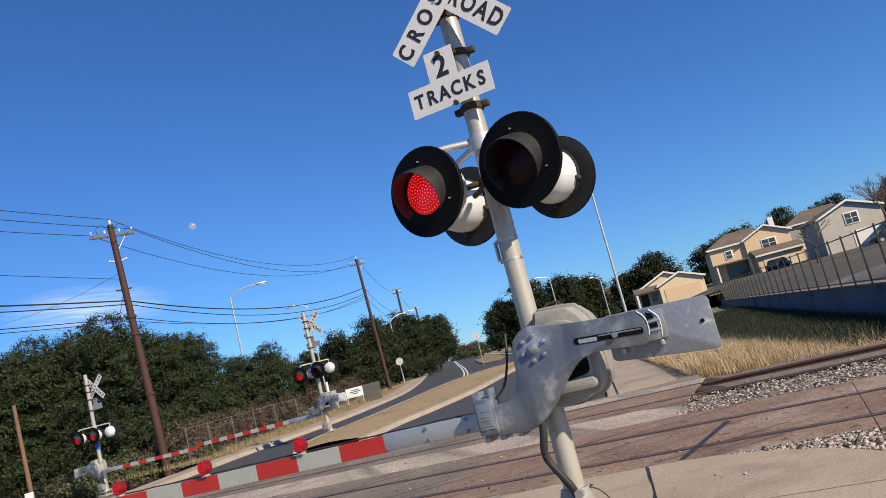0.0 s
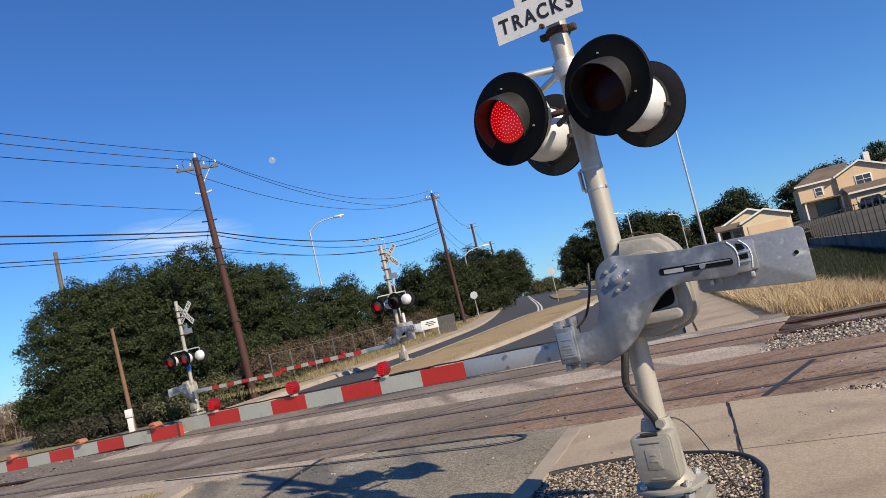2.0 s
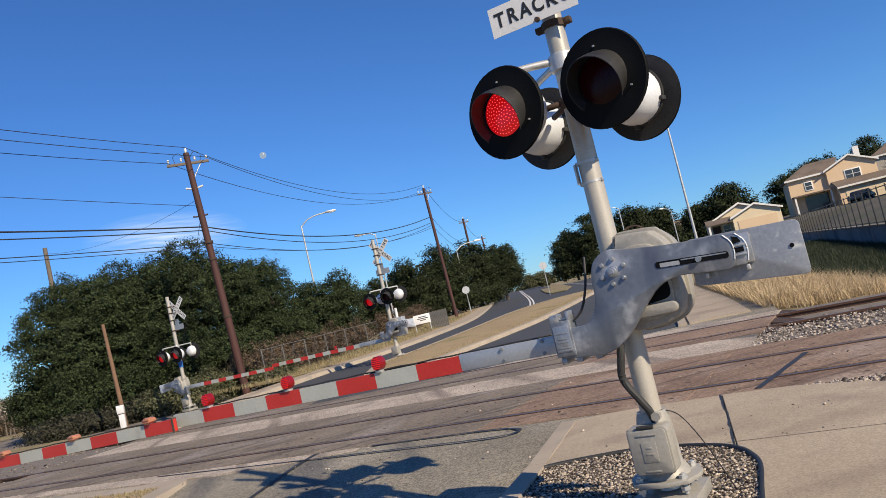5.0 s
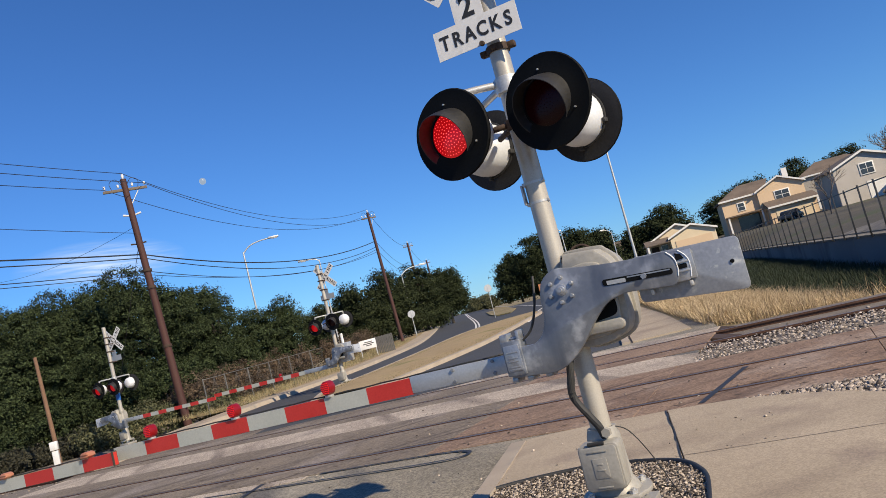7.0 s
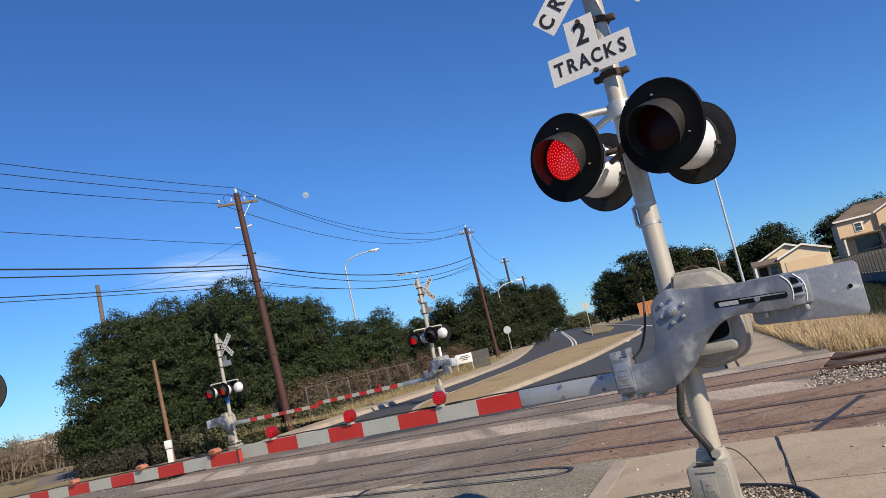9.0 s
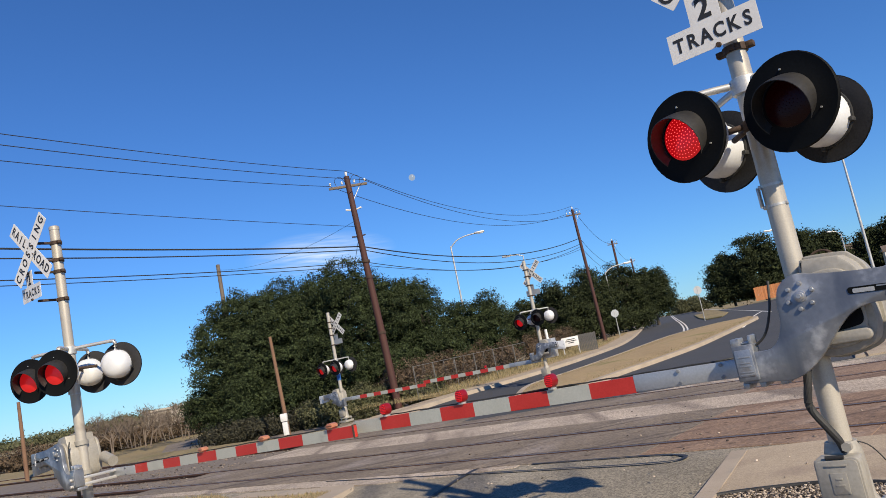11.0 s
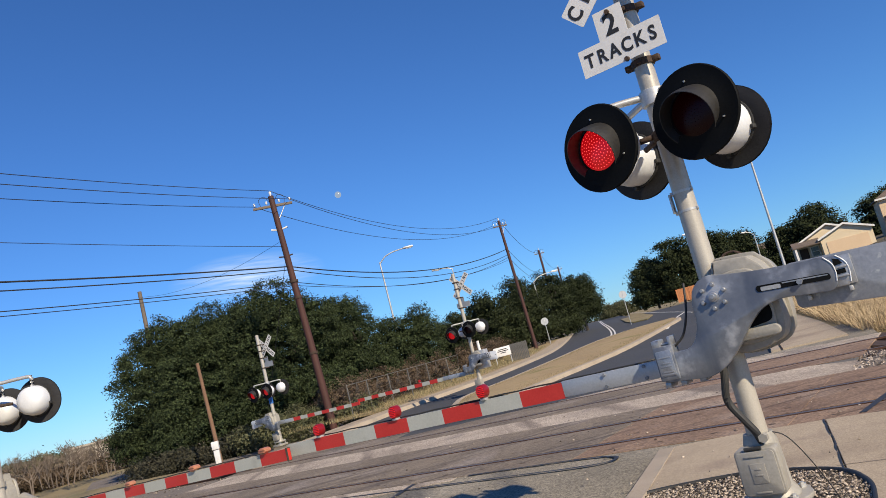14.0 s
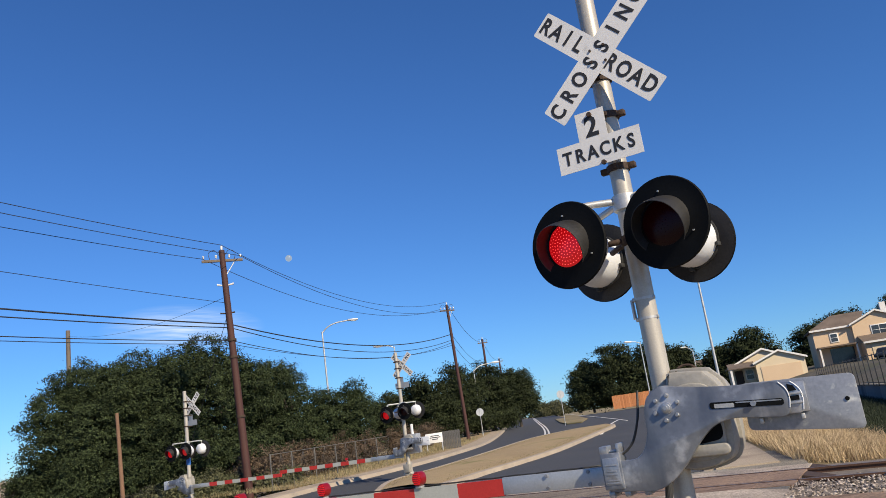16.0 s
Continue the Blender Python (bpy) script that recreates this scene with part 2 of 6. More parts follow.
GLASS = material("window glass", (0.03, 0.035, 0.045), (0.06, 0.07, 0.08), 0.1, 0, 10, 1, 0.0)
FENCEBLK = material("black fence paint", (0.012, 0.012, 0.012), (0.03, 0.03, 0.03), 0.5, 0, 60, 2, 0.02)
FENCEGREY = material("dull fence zinc", (0.10, 0.097, 0.092), (0.18, 0.175, 0.165), 0.6, 0.4, 60, 3, 0.05)
CEDAR = material("orange cedar board", (0.34, 0.13, 0.05), (0.52, 0.22, 0.09), 0.85, 0, 40, 1, 0.2, per_object=True)
PAINT = material("road paint", (0.55, 0.54, 0.50), (0.72, 0.71, 0.67), 0.7, 0, 60, 3, 0.1, stain=((0.2, 0.2, 0.2), 3, 0.6))
BLUE = material("blue tag", (0.02, 0.10, 0.35), (0.03, 0.16, 0.5), 0.5)
CARPAINT = material("dark car paint", (0.02, 0.025, 0.03), (0.04, 0.045, 0.05), 0.25, 0.3, 30, 1, 0.0)
# Grass by the wall: shade is put into this dark green.
GREENG = material("green grass blade darkened for shade", (0.008, 0.016, 0.005), (0.030, 0.045, 0.016), 0.8, 0, 30, 2, 0.0, island=True)
HILL = material("far scrub", (0.05, 0.055, 0.03), (0.16, 0.14, 0.08), 0.95, 0, 0.8, 0.06, 0.3)
MOONM = glow("pale daylight moon", (0.55, 0.68, 0.86), 0.5, (0.0, 0.0, 0.0))

# ---- mesh helpers ----
CROSS = math.atan2(-0.632, 0.775)          # heading of the tracks
D2, N2 = Vector((math.cos(CROSS), math.sin(CROSS))), Vector((-math.sin(CROSS), math.cos(CROSS)))


def uc(u, c, z=0.0):
    """World place from metres along and across the tracks."""
    p = D2 * u + N2 * c
    return Vector((p.x, p.y, z))


def road_z(y):
    return 0.13 + 0.0105 * max(0.0, y - 24.0)


def thing(name, m, label, category, group="", kind=""):
    ob = new(name)
    ob.empty_display_size = 0.2
    ob.matrix_world = m
    return tagged(ob, label, category, group, kind)


def link(name, bm, mat, parent=None, label="", smooth=None):
    me = bpy.data.meshes.new(name)
    if smooth is not None:
        for f in bm.faces:
            f.smooth = True
        for e in bm.edges:
            e.smooth = not (len(e.link_faces) == 2 and e.calc_face_angle(0) > radians(smooth))
    bm.to_mesh(me)
    bm.free()
    for mm in (mat if isinstance(mat, (list, tuple)) else (mat,)):
        me.materials.append(mm)
    ob = new(name, me)
    if parent is not None:
        ob.parent = parent
    if label:
        ob["label"] = label
    return ob


def part(name, bm, mat, parent, label="", smooth=35):
    return link(name, bm, mat, parent, label, smooth)


def box(bm, c, s, m=None, bevel=0.0):
    r = bmesh.ops.create_cube(bm, size=1, matrix=(m or Matrix()) @ Matrix.Translation(c) @ Matrix.Diagonal((*s, 1)))
    if bevel:
        es = list({e for v in r["verts"] for e in v.link_edges})
        bmesh.ops.bevel(bm, geom=es, offset=bevel, segments=2, affect="EDGES", profile=0.5)
    return bm


def boxed(c, s, bevel=0.0, m=None):
    return box(bmesh.new(), c, s, m, bevel)


def rod(bm, a, b, r0, r1=None, seg=14, caps=True):
    a, b = Vector(a), Vector(b)
    v = b - a
    m = Matrix.Translation((a + b) / 2) @ v.to_track_quat("Z", "Y").to_matrix().to_4x4()
    bmesh.ops.create_cone(bm, cap_ends=caps, segments=seg, radius1=r0, radius2=r0 if r1 is None else r1, depth=v.length, matrix=m)
    return bm


def rodded(a, b, r0, r1=None, seg=14):
    return rod(bmesh.new(), a, b, r0, r1, seg)


def lathe(bm, prof, m=None, seg=28):
    """Turns (radius, along) pairs round the local y axis, along growing towards +y."""
    m = m or Matrix()
    rings = []
    for r, y in prof:
        if r < 1e-4:
            rings.append([bm.verts.new(m @ Vector((0, y, 0)))])
        else:
            rings.append([bm.verts.new(m @ Vector((r * math.cos(2 * math.pi * i / seg), y, r * math.sin(2 * math.pi * i / seg)))) for i in range(seg)])
    for a, b in zip(rings, rings[1:]):
        for i in range(seg):
            j = (i + 1) % seg
            if len(a) == 1 and len(b) > 1:
                bm.faces.new((a[0], b[i], b[j]))
            elif len(b) == 1 and len(a) > 1:
                bm.faces.new((a[j], a[i], b[0]))
            elif len(a) > 1:
                bm.faces.new((a[j], a[i], b[i], b[j]))
    bmesh.ops.recalc_face_normals(bm, faces=bm.faces)
    return bm


def prism(bm, pts, y0, y1, bevel=0.0, m=None):
    """A plate with an outline in local x and z, from y0 to y1."""
    m = m or Matrix()
    f = bm.faces.new([bm.verts.new(m @ Vector((x, y0, z))) for x, z in pts])
    r = bmesh.ops.extrude_face_region(bm, geom=[f])
    vs = [g for g in r["geom"] if isinstance(g, bmesh.types.BMVert)]
    bmesh.ops.translate(bm, verts=vs, vec=(m.to_3x3() @ Vector((0, y1 - y0, 0))))
    bmesh.ops.recalc_face_normals(bm, faces=bm.faces)
    if bevel:
        es = [e for e in bm.edges if e.calc_face_angle(0) > radians(50)]
        bmesh.ops.bevel(bm, geom=es, offset=bevel, segments=2, affect="EDGES", profile=0.5)
    return bm


def rounded(x0, z0, x1, z1, r, seg=4):
    out = []
    for cx, cz, a0 in ((x1 - r, z1 - r, 0), (x0 + r, z1 - r, 90), (x0 + r, z0 + r, 180), (x1 - r, z0 + r, 270)):
        out += [(cx + r * math.cos(radians(a0 + 90 * i / seg)), cz + r * math.sin(radians(a0 + 90 * i / seg))) for i in range(seg + 1)]
    return out


def smooth_loop(pts, n=5):
    """A closed Catmull-Rom outline through the given corners."""
    out, k = [], len(pts)
    for i in range(k):
        p0, p1, p2, p3 = (Vector(pts[(i + j) % k]) for j in (-1, 0, 1, 2))
        for s in range(n):
            t = s / n
            out.append(tuple(0.5 * ((2 * p1) + (p2 - p0) * t + (2 * p0 - 5 * p1 + 4 * p2 - p3) * t * t + (3 * p1 - p0 - 3 * p2 + p3) * t ** 3)))
    return out


def smooth_line(pts, n=6):
    out = []
    for i in range(len(pts) - 1):
        p0, p1, p2, p3 = (Vector(pts[min(max(i + j, 0), len(pts) - 1)]) for j in (-1, 0, 1, 2))
        for s in range(n):
            t = s / n
            out.append(0.5 * ((2 * p1) + (p2 - p0) * t + (2 * p0 - 5 * p1 + 4 * p2 - p3) * t * t + (3 * p1 - p0 - 3 * p2 + p3) * t ** 3))
    return out + [Vector(pts[-1])]


def tube(bm, pts, r, seg=8, r_end=None):
    rings = []
    pts = [Vector(p) for p in pts]
    for i, p in enumerate(pts):
        v = (pts[min(i + 1, len(pts) - 1)] - pts[max(i - 1, 0)]).normalized()
        q = v.to_track_quat("Z", "Y").to_matrix()
        rr = r if r_end is None else r + (r_end - r) * i / (len(pts) - 1)
        rings.append([bm.verts.new(p + q @ Vector((rr * math.cos(2 * math.pi * k / seg), rr * math.sin(2 * math.pi * k / seg), 0))) for k in range(seg)])
    for a, b in zip(rings, rings[1:]):
        for k in range(seg):
            bm.faces.new((a[k], a[(k + 1) % seg], b[(k + 1) % seg], b[k]))
    bm.faces.new(rings[0][::-1])
    bm.faces.new(rings[-1])
    return bm


def lettering(name, text, size, m, parent, mat=None, stretch=1.0, spacing=1.0):
    cu = bpy.data.curves.new(name, "FONT")
    cu.body, cu.size, cu.align_x, cu.align_y = text, size, "CENTER", "CENTER"
    cu.extrude, cu.space_character, cu.offset = 0.0008, spacing, 0.004 * size / 0.15
    cu.resolution_u = 3
    ob = bpy.data.objects.new("lettering_source", cu)
    scene.collection.objects.link(ob)
    me = bpy.data.meshes.new_from_object(ob.evaluated_get(bpy.context.evaluated_depsgraph_get()))
    bpy.data.objects.remove(ob)
    me.transform(m @ Matrix.Diagonal((stretch, 1, 1, 1)))
    me.materials.clear()
    me.materials.append(mat or INK)
    o = new(name, me)
    o.parent = parent
    return o


def raw_mesh(name, verts, faces, mat, parent=None, label="", smooth=False):
    me = bpy.data.meshes.new(name)
    nv, nf = len(verts), len(faces)
    k = faces.shape[1]
    me.vertices.add(nv)
    me.vertices.foreach_set("co", np.asarray(verts, np.float32).ravel())
    me.loops.add(nf * k)
    me.loops.foreach_set("vertex_index", np.asarray(faces, np.int32).ravel())
    me.polygons.add(nf)
    me.polygons.foreach_set("loop_start", np.arange(0, nf * k, k, dtype=np.int32))
    me.update(calc_edges=True)
    me.materials.append(mat)
    ob = new(name, me)
    if parent is not None:
        ob.parent = parent
    if label:
        ob["label"] = label
    return ob

# ---- ground and paving ----


def at_bearing(az, dist):
    return Vector((dist * math.sin(radians(az)), dist * math.cos(radians(az))))



def flat(name, pts, z, thick, mat, label, category, parent=None, kind="structure", bevel=0.0):
    """A slab with a plan outline, its top at z."""
    bm = bmesh.new()
    f = bm.faces.new([bm.verts.new((p[0], p[1], z(p[0], p[1]) if callable(z) else z)) for p in pts])
    if f.normal.z < 0 or f.calc_area() == 0:
        f.normal_update()
    f.normal_update()
    if f.normal.z < 0:
        f.normal_flip()
    r = bmesh.ops.extrude_face_region(bm, geom=[f])
    low = [g for g in r["geom"] if isinstance(g, bmesh.types.BMVert)]
    bmesh.ops.translate(bm, verts=low, vec=(0, 0, -thick))
    bmesh.ops.recalc_face_normals(bm, faces=bm.faces)
    if bevel:
        es = [e for e in bm.edges if e.calc_face_angle(0) > radians(60) and max(v.co.z for v in e.verts) > min(v.co.z for v in bm.verts) + thick * 0.5 and abs(e.verts[0].co.z - e.verts[1].co.z) < thick * 0.5]
        bmesh.ops.bevel(bm, geom=es, offset=bevel, segments=2, affect="EDGES", profile=0.5)
    bmesh.ops.triangulate(bm, faces=[f for f in bm.faces if len(f.verts) > 4])
    ob = link(name, bm, mat, parent)
    if parent is None:
        tagged(ob, label, category, kind=kind)
    return ob


def ribbon(name, left, right, lift, mat, label, category, thick=0.08):
    """A strip of paving between two lines of equally many points, following the rise of the road."""
    bm = bmesh.new()
    rows = []
    for a, b in zip(left, right):
        rows.append([bm.verts.new((p[0], p[1], road_z(p[1]) + lift - dz)) for p, dz in ((a, 0), (b, 0), (b, thick), (a, thick))])
    for r, s in zip(rows, rows[1:]):
        for i in range(4):
            bm.faces.new((r[i], r[(i + 1) % 4], s[(i + 1) % 4], s[i]))
    bm.faces.new(rows[0])
    bm.faces.new(rows[-1][::-1])
    bmesh.ops.recalc_face_normals(bm, faces=bm.faces)
    return tagged(link(name, bm, mat), label, category, kind="structure")


def offset_line(pts, off):
    out = []
    for i, p in enumerate(pts):
        t = (Vector(pts[min(i + 1, len(pts) - 1)]) - Vector(pts[max(i - 1, 0)])).normalized()
        out.append(Vector(p) + Vector((t.y, -t.x)) * off)
    return out


def ground_z(x, y):
    c = x * N2.x + y * N2.y
    z = -0.06 if c < 15.8 else min(0.10, -0.06 + 0.16 * (c - 15.8))
    dw = (x - 15.6) * -0.864 + (y - 13.7) * 0.503      # distance from the retaining wall, on its road side
    if c > 16.5 and -12 < dw < 6.0:
        z -= 0.45 * min(1.0, (6.0 - dw) / 3.0)
    uu = x * D2.x + y * D2.y
    if c > 17.0 and uu < -19.0:
        z -= 0.5 * min(1.0, (c - 17.0) / 4.0) * min(1.0, (-19.0 - uu) / 4.0)
    return z + 0.0105 * max(0.0, y - 24.0)


bm = bmesh.new()
xs = [-900, -300, -120, -60, -40] + [-30 + 2 * i for i in range(15)] + [0.0 + 1.0 * i for i in range(45)] + [46, 50, 60, 120, 300, 900]
ys = [-300, -100, -40, -20] + [-10 + 1.0 * i for i in range(72)] + [64, 76, 90, 110, 140, 180, 240, 400, 1500]
grid = [[bm.verts.new((x, y, ground_z(x, min(y, 180)))) for x in xs] for y in ys]
for j in range(len(ys) - 1):
    for i in range(len(xs) - 1):
        bm.faces.new((grid[j][i], grid[j][i + 1], grid[j + 1][i + 1], grid[j + 1][i]))
tagged(link("ground", bm, SOIL, smooth=60), "dry straw-coloured winter turf and soil", "ground", kind="structure")

# plan lines
KERB_R = [uc(-1.75, -1.0).xy, uc(-2.62, 4.0).xy, uc(-2.84, 5.12).xy, uc(-2.99, 6.08).xy, uc(-3.32, 7.75).xy]     # near kerb, road side
MED_N = [Vector((-6.2, 0.0)), Vector((-2.55, 8.6)), Vector((-2.30, 10.2)), Vector((-2.02, 11.1)), Vector((-2.06, 11.42)), Vector((-2.3, 11.62)), Vector((-2.75, 11.86)), uc(-11.4, 7.45).xy]    # near median, road side
LEFT_K = smooth_line([(-4.2, 21.0), (-2.4, 25.5), (-0.4, 29.2), (1.3, 31.6), (3.3, 34.6), (5.6, 38.9), (9.0, 46.6), (12.0, 56.2), (16.8, 74.0), (23.5, 100.0), (36.5, 150.0)], 4)
FMED_L = smooth_line([(1.0, 22.6), (1.7, 26.2), (3.6, 29.4), (6.6, 35.0), (11.2, 44.0), (14.5, 48.2), (16.6, 49.6), (17.7, 49.3)], 4)
FMED_R = smooth_line([(3.0, 21.2), (4.4, 23.6), (6.0, 25.8), (8.6, 29.6), (11.6, 35.0), (14.8, 41.0), (17.1, 45.4), (18.0, 47.9)], 4)
RIGHT_K = smooth_line([(7.15, 14.95), (7.5, 15.7), (9.6, 20.2), (11.9, 25.6), (15.0, 33.0), (19.0, 42.5), (24.0, 54.0), (31.0, 67.0), (42.0, 81.0), (70.0, 98.0)], 4)

# near road: level lane, then a ramp up to the crossing
bm = bmesh.new()
ring = []
for c in (-12.0, 0.0, 5.8, 6.6, 7.4, 8.05):
    z = 0.0 if c < 6 else min(0.125, 0.125 * (c - 5.8) / 1.8)
    ring.append([bm.verts.new(uc(u, c, z)) for u in (-24.0, -16, -9.0, -5.0, -3.2, -1.2 if c > 4 else 2.0)])
for a, b in zip(ring, ring[1:]):
    for i in range(5):
        bm.faces.new((a[i], a[i + 1], b[i + 1], b[i]))
tagged(link("road_near", bm, ASPHALT, smooth=60), "worn grey asphalt lane before the railway crossing", "road", kind="structure")
# crossing: asphalt between and beside the tracks
flat("road_crossing", [uc(u, c)[:2] for u, c in ((-16.8, 11.35), (-1.9, 11.35), (-1.9, 12.7), (-16.8, 12.7))], 0.128, 0.1, ASPHALT, "asphalt strip between the two tracks", "road")
flat("road_crossing_2", [uc(u, c)[:2] for u, c in ((-17.5, 15.7), (-1.9, 15.7), (-2.6, 19.5), (-22.0, 19.5))], 0.128, 0.1, ASPHALT, "asphalt apron behind the far track", "road")
flat("pale_strip", [uc(u, c)[:2] for u, c in ((-16.8, 11.3), (-1.7, 11.3), (-1.85, 12.3), (-2.6, 12.7), (-16.8, 12.7))], 0.133, 0.1, PALE, "pale dusty aggregate strip between the tracks", "road")
flat("pale_strip_2", [uc(u, c)[:2] for u, c in ((-16.0, 7.75), (-10.3, 7.6), (-8.4, 7.5), (-7.0, 7.7), (-6.2, 7.9), (-6.2, 8.04), (-16.0, 8.04))], 0.130, 0.05, PALE, "pale gritty patch before the near track", "road")
lk = LEFT_K
ribbon("road_left", lk, offset_line(lk, 7.6), 0.0, ASPHALT_NEW, "dark asphalt carriageway climbing past the median", "road")
rk = [(*p, 0) for p in RIGHT_K]
ribbon("road_right", offset_line(RIGHT_K, -8.5), RIGHT_K, 0.006, ASPHALT_NEW, "dark asphalt carriageway beside the dry median", "road")

ribbon("road_junction", [Vector(p) for p in ((11.5, 46.5), (15.5, 54.0), (20.0, 66.0), (25.0, 82.0), (30.0, 100.0))], [Vector(p) for p in ((18.5, 43.5), (22.5, 52.0), (28.0, 64.0), (36.0, 77.0), (48.0, 92.0))], -0.02, ASPHALT_NEW, "dark asphalt junction beyond the end of the median", "road")
ribbon("median_far", [Vector(p) for p in ((20.6, 66.0), (23.0, 76.0), (28.6, 96.0))], [Vector(p) for p in ((21.6, 65.0), (25.6, 75.0), (31.0, 94.0))], 0.10, SOIL, "small greenish median beyond the junction", "median")


def kerb(name, line, width, height, label, base=0.0, follow=True, gap=2.4):
    """A kerb of cast lengths with fine joints along a plan line; the body lies to the right of the line for positive width."""
    bm = bmesh.new()
    inner = offset_line(line, width)
    for i in range(len(line) - 1):
        a, b, p, q = Vector(line[i]), Vector(line[i + 1]), inner[i], inner[i + 1]
        k = max(1, round((b - a).length / gap))
        for j in range(k):
            s, t = j / k, (j + 1) / k
            e = 0.004 / max(0.1, (b - a).length)
            a0, b0, p0, q0 = a.lerp(b, s + e), a.lerp(b, t - e), p.lerp(q, s + e), p.lerp(q, t - e)
            vs = []
            for pt, lean in ((a0, 0.03), (b0, 0.03), (q0, 0), (p0, 0)):
                z0 = (road_z(pt.y) if follow else 0.0) + base
                vs.append((bm.verts.new((pt.x, pt.y, z0 - 0.12)), pt, z0 + height))
            tops = []
            for (v, pt, zt), other in zip(vs, (p0, q0, b0, a0)):
                w = pt.lerp(other, 0.14 if other in (p0, q0) else 0.05)
                tops.append(bm.verts.new((w.x, w.y, zt)))
            lows = [v[0] for v in vs]
            bm.faces.new(tops)
            for m in range(4):
                bm.faces.new((lows[m], lows[(m + 1) % 4], tops[(m + 1) % 4], tops[m]))
    bmesh.ops.recalc_face_normals(bm, faces=bm.faces)
    return tagged(link(name, bm, KERB), label, "kerb", kind="structure")


kerb("kerb_left", LEFT_K, -0.35, 0.14, "pale concrete kerb along the climbing road")
kerb("kerb_median_left", FMED_L, 0.22, 0.14, "concrete kerb of the dry grass median")
kerb("kerb_median_right", FMED_R, -0.30, 0.14, "pale concrete kerb of the dry grass median")
kerb("kerb_right", RIGHT_K, 0.2, 0.05, "concrete kerb beside the walk")
kerb("kerb_near_median", MED_N, -0.42, 0.13, "broad rounded concrete kerb of the near median", base=0.02, follow=False)
# far median turf
bm = bmesh.new()
rows = []
for a, b in zip(offset_line(FMED_L, 0.2), offset_line(FMED_R, -0.28)):
    rows.append([bm.verts.new((*(a.lerp(b, t)), road_z(a.lerp(b, t).y) + 0.13 + 0.06 * math.sin(math.pi * t))) for t in (0, 0.25, 0.5, 0.75, 1)])
for r, s in zip(rows, rows[1:]):
    for i in range(4):
        bm.faces.new((r[i], r[i + 1], s[i + 1], s[i]))
tagged(link("median", bm, MEDIAN, smooth=60), "straw-coloured dry grass median strip", "median", kind="structure")
# near median turf
near_med = [Vector((-2.92, 8.6)), Vector((-2.66, 10.1)), Vector((-2.40, 11.1)), Vector((-2.55, 11.3)), Vector((-3.0, 11.55)), uc(-11.4, 7.1).xy, uc(-12.4, 7.5).xy, uc(-15.5, 7.3).xy, uc(-15.5, -2).xy, Vector((-6.6, 0.0))]
flat("median_near", near_med, 0.135, 0.2, MEDIAN, "patchy dry and green grass on the near median", "median")
# verge and walk beyond the left kerb
ribbon("walk_left", offset_line(LEFT_K, -1.35), offset_line(LEFT_K, -0.35), 0.125, CONC, "pale concrete walk beside the road", "pavement", 0.1)
ribbon("verge_left", offset_line(LEFT_K, -6.5)[10:], offset_line(LEFT_K, -1.35)[10:], 0.12, MEDIAN, "dry grass verge below the fence", "ground", 0.1)
ribbon("walk_right", offset_line(RIGHT_K, 0.25), offset_line(RIGHT_K, 1.45), 0.03, CONC, "concrete walk beyond the tracks", "pavement", 0.1)

# near walk: concrete bays round a gravel pit at the mast
WALK_Z = 0.145
PIT = [uc(u, c) for u, c in ((-2.86, 6.0), (-2.58, 6.15), (-2.08, 6.29), (-1.71, 6.25), (-1.40, 6.14), (-1.22, 6.0), (-1.10, 5.8), (-1.0, 5.5), (-0.92, 4.9), (-0.84, 4.37), (-0.76, 3.9), (-0.5, 2.0), (-0.1, -1.0))]
bay_a = [uc(-3.14, 7.85), uc(-2.5, 8.0), uc(-1.69, 8.06), uc(-1.235, 6.03), *PIT[4::-1]]
bay_b = [uc(-1.675, 8.06), uc(-1.02, 8.02), uc(-0.47, 7.8), uc(0.0, 7.5), uc(0.33, 7.1), uc(0.45, 6.78), uc(0.9, 5.0), uc(1.8, 2.0), uc(3.0, -3.0), uc(0.2, -3.0), *PIT[:4:-1]]
flat("pavement", [p.xy for p in bay_a], WALK_Z, 0.2, CONC, "tan concrete walk bay at the kerb", "pavement", bevel=0.006)
flat("pavement_2", [p.xy for p in bay_b], WALK_Z + 0.003, 0.2, CONC, "tan broomed concrete walk with an open crack", "pavement", bevel=0.006)
kerb("kerb_near", KERB_R, 0.2, 0.162, "sunlit concrete kerb at the lane", base=-0.01, follow=False)
gut = offset_line(KERB_R, -0.42)
flat("gutter", [*KERB_R, *gut[::-1]], 0.006, 0.05, CONC, "concrete gutter pan along the kerb", "gutter")
pit = [*offset_line(KERB_R, 0.19)[:4], *[p.xy for p in PIT]]
flat("gravel_bed", pit, 0.115, 0.2, BED, "bare soil under the gravel at the mast", "ground")
# black edging strip of the pit
edge = smooth_line([(p.x, p.y, 0.132) for p in PIT], 5)
bm = tube(bmesh.new(), edge, 0.022, 6)
tagged(link("edging", bm, RUBBER, smooth=60), "black edging strip round the gravel pit", "edging", kind="structure")
